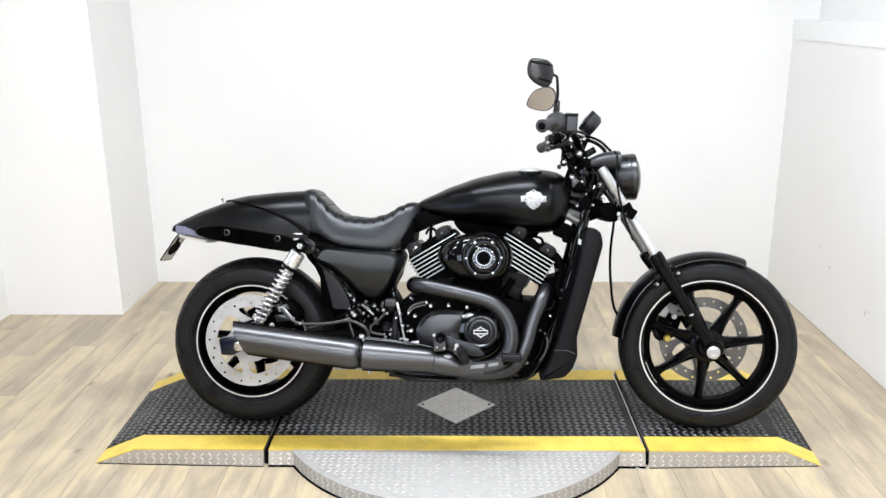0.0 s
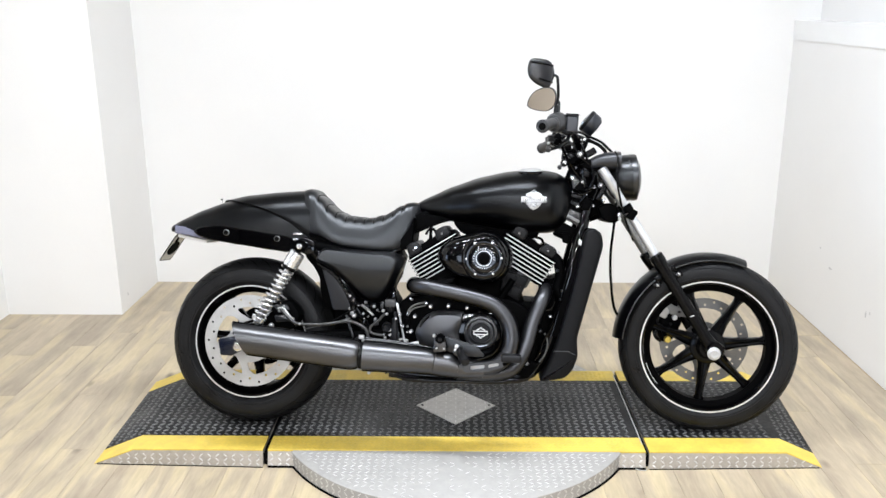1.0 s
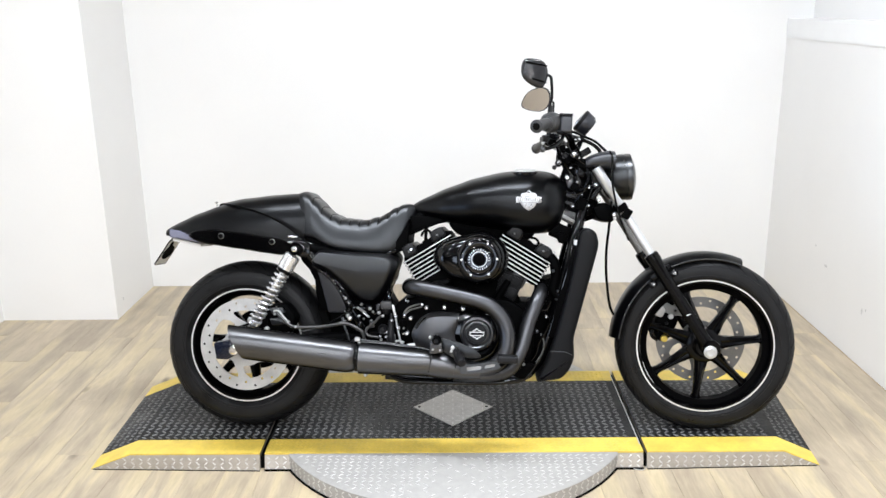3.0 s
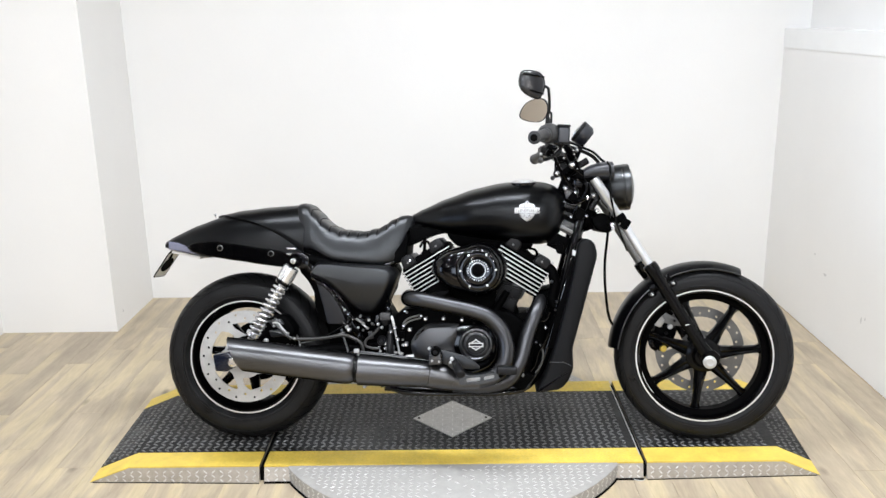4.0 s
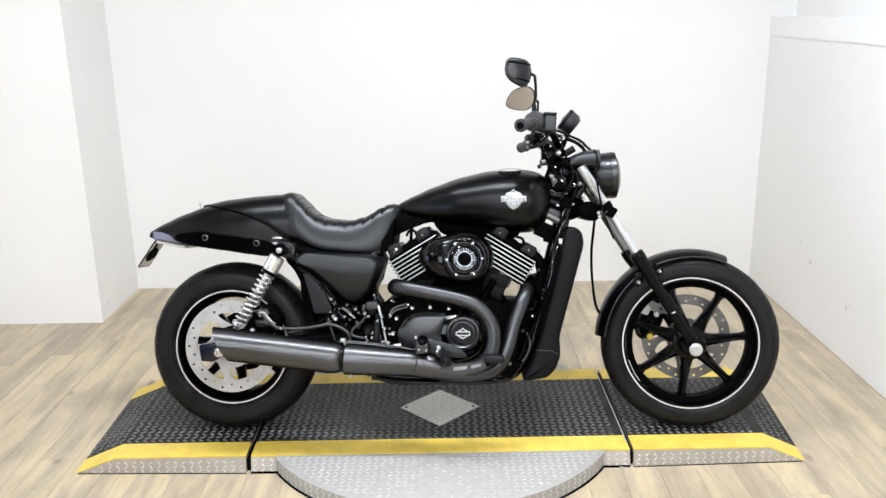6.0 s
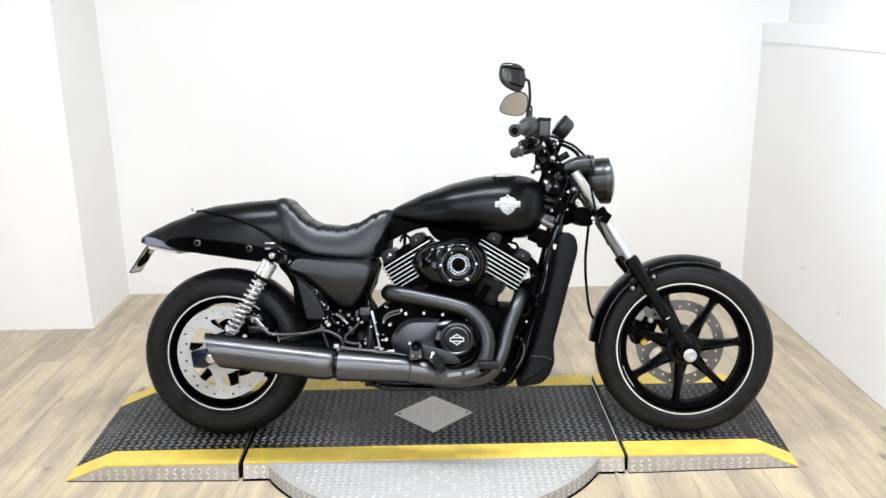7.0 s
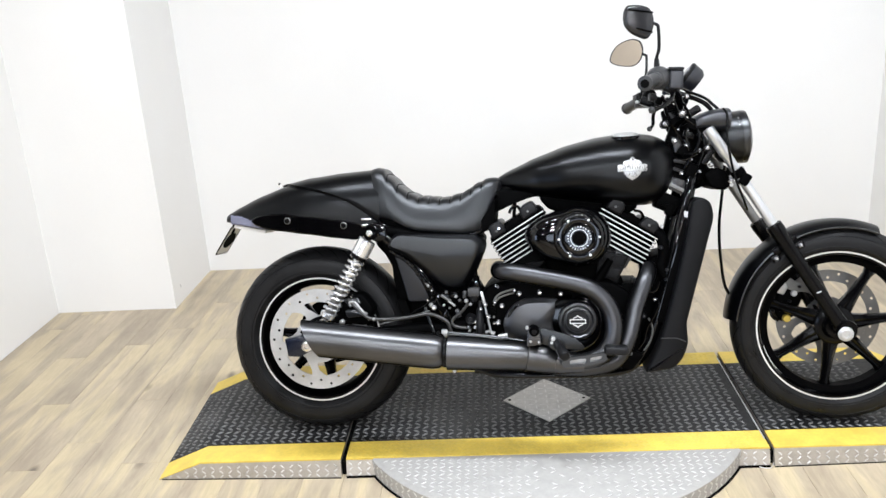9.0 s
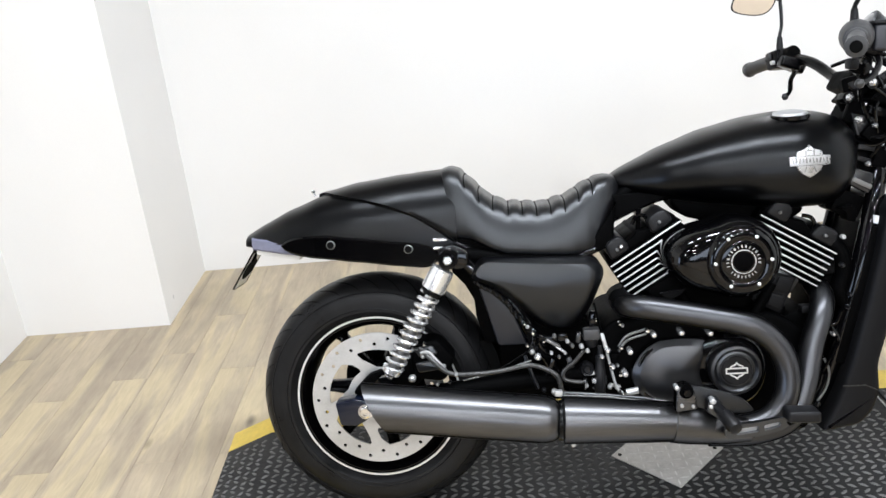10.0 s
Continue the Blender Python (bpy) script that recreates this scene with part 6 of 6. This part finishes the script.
# hoses, rods and small fittings behind the exhaust
part("brake_hose", tube(B(), spline([(-0.64, -0.15, 0.405), (-0.609, -0.165, 0.378), (-0.574, -0.17, 0.351), (-0.513, -0.17, 0.348), (-0.464, -0.17, 0.352), (-0.403, -0.17, 0.361), (-0.362, -0.17, 0.346), (-0.345, -0.17, 0.329), (-0.338, -0.165, 0.290)], 8), 0.0052, 10), BRAID, bike, "grey braided rear brake hose")
part("brake_pipe", tube(B(), spline([(-0.288, -0.17, 0.388), (-0.310, -0.17, 0.363), (-0.332, -0.17, 0.345), (-0.333, -0.17, 0.328), (-0.315, -0.17, 0.321), (-0.289, -0.17, 0.318)], 6), 0.0043, 8), BRAID, bike)
part("rail_wire", tube(B(), spline([(-0.47, -0.16, 0.352), (-0.41, -0.165, 0.388), (-0.395, -0.16, 0.40)], 6), 0.0022, 6), SATIN, bike)
part("linkage_rod", tube(B(), [(-0.263, -0.17, 0.490), (-0.249, -0.17, 0.421)], 0.0022, 8), CASE, bike)
part("linkage_rod", tube(B(), [(-0.250, -0.17, 0.424), (-0.249, -0.17, 0.420), (-0.241, -0.17, 0.386), (-0.240, -0.17, 0.383)], [0.002, 0.0042, 0.0042, 0.002], 8), FINE_EDGE, bike, "bright linkage sleeve")
part("linkage_rod", tube(B(), [(-0.241, -0.17, 0.386), (-0.235, -0.17, 0.353), (-0.224, -0.17, 0.302), (-0.209, -0.17, 0.289)], 0.0030, 8), STEEL, bike, "bright linkage rod")
part("linkage_pin", tube(B(), [(-0.203, -0.17, 0.291), (-0.178, -0.17, 0.295)], 0.0075, 12), STEEL, bike)


def fitting(x, y, z, r, mat=STEEL, seg=8):
    part("fitting", lathe(B(), [(0, 0.010), (r * 0.4, 0.010), (r * 0.8, 0.007), (r, 0.003), (r * 0.9, -0.006), (0, -0.006)], at_y(x, y, z), seg), mat, bike)


for x, z, r, mat in ((-0.293, 0.397, 0.0058, STEEL), (-0.289, 0.322, 0.0060, CHROME), (-0.286, 0.311, 0.0042, STEEL), (-0.241, 0.386, 0.0050, CHROME), (-0.235, 0.353, 0.0048, CHROME), (-0.218, 0.294, 0.0052, CHROME), (-0.209, 0.288, 0.0060, CHROME), (-0.355, 0.300, 0.0070, STEEL), (-0.272, 0.306, 0.0040, CHROME), (-0.562, 0.349, 0.0050, STEEL)):
    fitting(x, -0.170, z, r, mat)
for x, z, r, mat in ((-0.410, 0.447, 0.0045, CHROME), (-0.404, 0.440, 0.0042, STEEL), (-0.393, 0.426, 0.0060, CHROME), (-0.383, 0.417, 0.0040, SATIN), (-0.406, 0.399, 0.0055, CHROME), (-0.397, 0.384, 0.0068, STEEL), (-0.388, 0.392, 0.0040, GREYPL), (-0.211, 0.327, 0.0052, CHROME), (-0.209, 0.436, 0.0050, CHROME), (-0.203, 0.432, 0.0035, STEEL), (-0.217, 0.345, 0.0036, STEEL)):
    fitting(x, -0.146, z, r, mat)
for x, z, w, hgt, turn in ((-0.375, 0.375, 0.045, 0.012, 35), (-0.345, 0.385, 0.030, 0.006, 28), (-0.362, 0.410, 0.040, 0.014, 12), (-0.330, 0.412, 0.022, 0.018, 0), (-0.312, 0.394, 0.016, 0.010, 40), (-0.395, 0.412, 0.020, 0.030, -20), (-0.265, 0.44, 0.016, 0.05, 6), (-0.222, 0.360, 0.018, 0.022, 0)):
    part("bracket_plate", box(B(), w, 0.014, hgt, pose(x, -0.140, z, 0, turn, 0), 0.003), (CASE, GLOSS, CASE)[int(w * 1000) % 3], bike)
part("master_cylinder", tube(B(), [(-0.258, -0.165, 0.284), (-0.2575, -0.165, 0.290), (-0.256, -0.165, 0.345), (-0.256, -0.165, 0.348), (-0.255, -0.165, 0.372), (-0.2545, -0.165, 0.374), (-0.254, -0.165, 0.395)], [0.009, 0.0115, 0.0115, 0.0098, 0.0098, 0.006, 0.005], 16), GREYPL, bike, "dark grey master cylinder")
part("horn", lathe(B(), [(0, 0.020), (0.006, 0.020), (0.008, 0.016), (0.012, 0.018), (0.014, 0.015), (0.0155, 0.010), (0.016, 0), (0.012, -0.02), (0, -0.02)], at_y(-0.283, -0.15, 0.343), 24), GREYPL, bike)
part("reservoir", box(B(), 0.034, 0.028, 0.024, pose(-0.271, -0.160, 0.421, 0, 0, 0), 0.004, 2), CONTROL, bike, "grey fluid reservoir")
part("reservoir_cup", tube(B(), [(-0.271, -0.16, 0.409), (-0.270, -0.16, 0.400), (-0.268, -0.16, 0.392)], [0.014, 0.013, 0.007], 14), GREYPL, bike)
for r, dz in ((0.0030, 0.0), (0.0026, -0.010)):
    part("breather_pipe", tube(B(), spline([(-0.215, -0.17, 0.392 + dz), (-0.205, -0.17, 0.408 + dz), (-0.190, -0.17, 0.418 + dz), (-0.157, -0.17, 0.427 + dz)], 6), r, 8), DISC, bike, "bright breather pipe")
fitting(-0.155, -0.172, 0.425, 0.0065, CHROME)
fitting(-0.211, -0.172, 0.391, 0.0058, CHROME)
part("heat_shield_edge", tube(B(), [(-0.350, -0.235, 0.314), (-0.25, -0.237, 0.3065), (-0.146, -0.240, 0.290)], 0.0016, 8), DISC, bike)
part("clamp_block", box(B(), 0.016, 0.014, 0.012, pose(-0.350, -0.245, 0.322, 0, 3, 0), 0.002), STEEL, bike)
part("belly_pipe", tube(B(), spline([(-0.26, -0.12, 0.185), (-0.20, -0.13, 0.172), (-0.05, -0.13, 0.17), (0.08, -0.13, 0.172), (0.17, -0.12, 0.185), (0.21, -0.12, 0.235)], 6), 0.009, 10), GLOSS, bike)
part("stone_guard", prism(B(), filleted([(0.17, 0.185), (0.205, 0.23), (0.16, 0.25), (0.12, 0.20)], 0.01), -0.15, -0.12, 0.004), CASE, bike)
for x, z in ((0.150, 0.260), (0.166, 0.235), (0.20, 0.395)):
    part("fitting", lathe(B(), [(0, 0.012), (0.005, 0.012), (0.0065, 0.009), (0.0065, 0), (0, 0)], at_y(x, -0.140, z), 10), DISC, bike)

# rear caliper with its banjo, pins and pipes
for x, z, r, mat in ((-0.660, 0.339, 0.0085, STEEL), (-0.622, 0.398, 0.0065, CHROME), (-0.633, 0.388, 0.0050, STEEL), (-0.628, 0.414, 0.0045, CHROME), (-0.590, 0.362, 0.0055, STEEL), (-0.578, 0.326, 0.0048, CHROME), (-0.606, 0.324, 0.0040, STEEL), (-0.612, 0.372, 0.0042, DISC)):
    fitting(x, -0.152, z, r, mat, 10)
part("caliper_pipe", tube(B(), spline([(-0.637, -0.158, 0.396), (-0.620, -0.160, 0.398), (-0.606, -0.160, 0.382), (-0.590, -0.160, 0.362), (-0.578, -0.158, 0.345)], 6), 0.0036, 8), STEEL, bike, "bright caliper pipe")
part("caliper_fin", prism(B(), filleted([(-0.655, 0.405), (-0.612, 0.410), (-0.600, 0.392), (-0.640, 0.384)], 0.005), -0.153, -0.140, 0.003), COVER, bike)
part("caliper_fin", prism(B(), filleted([(-0.652, 0.372), (-0.600, 0.378), (-0.588, 0.356), (-0.645, 0.350)], 0.005), -0.151, -0.140, 0.003), COVER, bike)
for x, z, r, mat in ((-0.349, 0.423, 0.0050, DISC), (-0.322, 0.410, 0.0048, STEEL), (-0.312, 0.399, 0.0040, DISC), (-0.281, 0.387, 0.0050, STEEL), (-0.357, 0.386, 0.0042, STEEL), (-0.341, 0.377, 0.0036, DISC), (-0.372, 0.413, 0.0044, CHROME), (-0.261, 0.453, 0.0032, CHROME), (-0.252, 0.373, 0.0052, BRIGHT), (-0.230, 0.349, 0.0060, BRIGHT), (-0.239, 0.386, 0.0064, BRIGHT), (-0.214, 0.332, 0.0050, CHROME), (-0.270, 0.320, 0.0052, BRIGHT), (-0.238, 0.306, 0.0045, STEEL), (-0.328, 0.385, 0.0036, STEEL), (-0.290, 0.307, 0.0040, CHROME), (-0.377, 0.306, 0.0052, COVER), (-0.386, 0.379, 0.0080, BRIGHT)):
    fitting(x, -0.172, z, r, mat, 9)
for x, z, w, hgt, turn, mat in ((-0.352, 0.404, 0.034, 0.007, 32, DISC), (-0.336, 0.389, 0.028, 0.005, 40, STEEL), (-0.298, 0.414, 0.010, 0.022, 10, COVER), (-0.318, 0.360, 0.012, 0.026, -15, COVER), (-0.360, 0.352, 0.010, 0.040, 20, GLOSS), (-0.272, 0.334, 0.020, 0.008, -10, STEEL), (-0.248, 0.318, 0.012, 0.020, 0, COVER), (-0.225, 0.304, 0.024, 0.006, 14, STEEL)):
    part("linkage_plate", box(B(), w, 0.012, hgt, pose(x, -0.158, z, 0, turn, 0), 0.0025), mat, bike)
part("collector_flange", tube(B(), [(-0.345, -0.230, 0.318), (-0.26, -0.232, 0.310), (-0.18, -0.234, 0.300), (-0.130, -0.236, 0.291)], 0.0034, 8), PIPE, bike, "dark flange along the collector")
# fittings between the engine and the front frame tube
for x, z, r, mat in ((0.208, 0.337, 0.0075, COVER), (0.239, 0.384, 0.0055, BRIGHT), (0.163, 0.222, 0.0060, BRIGHT), (0.156, 0.212, 0.0045, CHROME), (0.259, 0.531, 0.0060, COVER), (0.274, 0.467, 0.0050, COVER), (0.270, 0.440, 0.0040, COVER)):
    fitting(x, -0.122, z, r, mat, 10)
part("drain_hose", tube(B(), spline([(0.236, -0.124, 0.400), (0.250, -0.126, 0.372), (0.238, -0.126, 0.340), (0.216, -0.126, 0.300), (0.205, -0.126, 0.262), (0.178, -0.124, 0.226)], 6), 0.0036, 8), GLOSS, bike, "thin gloss black hose")
part("drain_hose", tube(B(), spline([(0.222, -0.120, 0.330), (0.232, -0.122, 0.300), (0.224, -0.122, 0.262), (0.200, -0.122, 0.228)], 6), 0.0026, 8), DISC, bike, "thin grey hose")

# dark boxes that fill the frame between tank, side cover and engine
part("battery_box", prism(B(), filleted([(-0.53, 0.585), (-0.27, 0.575), (-0.258, 0.50), (-0.285, 0.45), (-0.255, 0.40), (-0.25, 0.25), (-0.455, 0.25), (-0.468, 0.33), (-0.470, 0.41), (-0.478, 0.48)], 0.012), -0.075, 0.10, 0.006), CASE, bike, "black battery and electrics box")
part("top_frame_box", prism(B(), filleted([(-0.052, 0.646), (-0.078, 0.676), (-0.078, 0.705), (0.02, 0.700), (0.20, 0.68), (0.204, 0.645), (0.186, 0.630), (0.10, 0.610), (0.0, 0.630)], 0.012), -0.06, 0.06, 0.006), CASE, bike)
part("thermostat", tube(B(), spline([(0.235, -0.09, 0.585), (0.262, -0.10, 0.560), (0.270, -0.10, 0.515), (0.262, -0.10, 0.470), (0.285, -0.10, 0.435)], 6), 0.017, 14), CASE, bike, "black coolant hose")
part("tank_mount", prism(B(), filleted([(0.256, 0.650), (0.290, 0.658), (0.300, 0.642), (0.296, 0.616), (0.278, 0.620), (0.276, 0.638)], 0.006), -0.10, -0.06, 0.003), CASE, bike, "black hooked tank mount")
part("neck_gusset", prism(B(), filleted([(0.284, 0.697), (0.296, 0.730), (0.334, 0.716), (0.327, 0.672)], 0.006), -0.098, -0.07, 0.003), SHELL, bike, "gloss black neck gusset")
part("regulator", box(B(), 0.06, 0.08, 0.05, pose(0.285, -0.05, 0.655, 0, 24, 0), 0.006), CASE, bike)
part("coolant_pipe", tube(B(), spline([(0.21, -0.13, 0.405), (0.24, -0.135, 0.410), (0.252, -0.135, 0.435)], 6), 0.004, 8), GLOSS, bike)
part("neck_cover", prism(B(), filleted([(0.298, 0.835), (0.335, 0.90), (0.372, 0.868), (0.40, 0.80), (0.40, 0.72), (0.345, 0.69), (0.315, 0.73)], 0.012), -0.055, 0.055, 0.006), CASE, bike, "black steering neck cover")
part("seat_pan", prism(B(), filleted([(-0.56, 0.655), (-0.40, 0.62), (-0.25, 0.62), (-0.22, 0.66), (-0.20, 0.70), (-0.21, 0.60), (-0.28, 0.57), (-0.50, 0.58), (-0.57, 0.61)], 0.008), -0.105, 0.105, 0.004), CASE, bike, "black seat pan")
part("oil_cooler", prism(B(), filleted([(0.165, 0.24), (0.19, 0.36), (0.222, 0.395), (0.232, 0.50), (0.305, 0.52), (0.262, 0.33), (0.215, 0.225)], 0.012), -0.085, 0.10, 0.006), CASE, bike, "black cooler behind the frame tube")
part("cooler_pipe", tube(B(), spline([(0.205, -0.10, 0.275), (0.226, -0.112, 0.30), (0.240, -0.112, 0.345), (0.262, -0.11, 0.40)], 6), 0.005, 8), GLOSS, bike)
part("fork_cable", tube(B(), spline([(0.436, -0.110, 0.912), (0.442, -0.132, 0.890), (0.441, -0.134, 0.824), (0.452, -0.134, 0.759), (0.466, -0.132, 0.706), (0.486, -0.124, 0.658), (0.500, -0.10, 0.630)], 6), 0.0034, 8), SATIN, bike, "thin black fork cable")
for x, z, r in ((0.324, 0.904, 0.0085), (0.283, 0.878, 0.0075), (0.339, 0.951, 0.007), (0.304, 0.829, 0.008), (0.322, 0.737, 0.006), (0.404, 0.758, 0.007), (0.352, 0.88, 0.005), (0.336, 0.815, 0.005), (0.35, 0.775, 0.004), (0.372, 0.74, 0.005), (0.315, 0.86, 0.004), (0.30, 0.925, 0.005)):
    fitting(x, -0.094, z, r, BRIGHT, 12)
for x, z, w, hgt, turn, mat in ((0.345, 0.845, 0.035, 0.020, 20, SATIN), (0.338, 0.795, 0.045, 0.030, 40, CASE), (0.36, 0.91, 0.040, 0.022, -30, SATIN), (0.30, 0.90, 0.030, 0.018, 35, GREYPL), (0.32, 0.945, 0.026, 0.016, 15, SATIN), (0.352, 0.745, 0.030, 0.04, 25, CASE), (0.40, 0.785, 0.018, 0.06, 30, SATIN)):
    part("bracket_plate", box(B(), w, 0.02, hgt, pose(x, -0.080, z, 0, turn, 0), 0.004), mat, bike)
for pts in ([(0.33, -0.09, 0.935), (0.35, -0.10, 0.89), (0.335, -0.10, 0.85), (0.345, -0.09, 0.80)], [(0.30, -0.12, 0.94), (0.322, -0.11, 0.90), (0.37, -0.10, 0.86), (0.385, -0.095, 0.81), (0.37, -0.09, 0.76)], [(0.29, -0.08, 0.79), (0.33, -0.10, 0.775), (0.365, -0.105, 0.79)]):
    part("wire", tube(B(), spline(pts, 6), 0.0035, 8), GLOSS, bike)
for x, z in ((0.584, 0.487), (0.650, 0.523)):
    part("fender_tab", box(B(), 0.024, 0.004, 0.020, pose(x, -0.073, z, 0, -30, 0), 0.003), SATIN, bike)
    fitting(x, -0.080, z, 0.0065, BRIGHT, 12)
part("slider_mark", box(B(), 0.013, 0.002, 0.0022, pose(0.687, -0.1198, 0.394, 0, -22, 0)), WHITE, bike)
for x, z, r in ((0.277, 0.876, 0.0075), (0.324, 0.903, 0.0085), (0.391, 0.805, 0.006)):
    fitting(x, -0.112, z, r, BRIGHT, 14)
    part("bolt_boss", lathe(B(), [(0, 0.0), (r + 0.004, 0.0), (r + 0.005, -0.004), (r + 0.005, -0.03), (0, -0.03)], at_y(x, -0.113, z), 16), SATIN, bike)
# fittings of the front caliper
part("caliper_bracket", prism(B(), filleted([(0.615, 0.425), (0.650, 0.418), (0.690, 0.395), (0.672, 0.372), (0.630, 0.392)], 0.006), 0.024, 0.030, 0.002), DISC, bike, "steel caliper bracket")
part("caliper_cover", prism(B(), filleted([(0.600, 0.405), (0.628, 0.418), (0.645, 0.392), (0.632, 0.368), (0.604, 0.378)], 0.006), 0.020, 0.034, 0.003), STEEL, bike)
for x, z, r in ((0.612, 0.345, 0.006), (0.600, 0.322, 0.006), (0.622, 0.325, 0.005), (0.648, 0.350, 0.005), (0.676, 0.392, 0.005)):
    fitting(x, 0.022, z, r, GREYPL, 10)
part("caliper_hose", tube(B(), spline([(0.600, 0.05, 0.36), (0.592, 0.03, 0.335), (0.600, 0.025, 0.305), (0.618, 0.03, 0.292)], 6), 0.005, 8), SATIN, bike)


# ---- floor planks ----
def plank_mesh(w, l):
    bm = box(B(), w - 0.0007, l - 0.0007, 0.006, pose(0, 0, 0), 0.0004, 1)
    me = bpy.data.meshes.new("plank")
    bm.to_mesh(me)
    bm.free()
    me.materials.append(OAK)
    return me


PW, PL = 0.118, 0.91
full = plank_mesh(PW, PL)
rng = random.Random(7)
x = XL + PW / 2
while x < XR + PW / 2:
    y = YN - rng.random() * PL
    while y < YB:
        y0, y1 = max(y, YN), min(y + PL, YB)
        w = min(PW, XR - (x - PW / 2))
        if y1 - y0 > 0.02 and w > 0.02:
            me = full if y1 - y0 > PL - 0.001 and w > PW - 0.001 else plank_mesh(w, y1 - y0)
            ob = new("plank", me)
            ob.parent = floor
            ob.location = (x - PW / 2 + w / 2, (y0 + y1) / 2, -0.003)
        y += PL
    x += PW
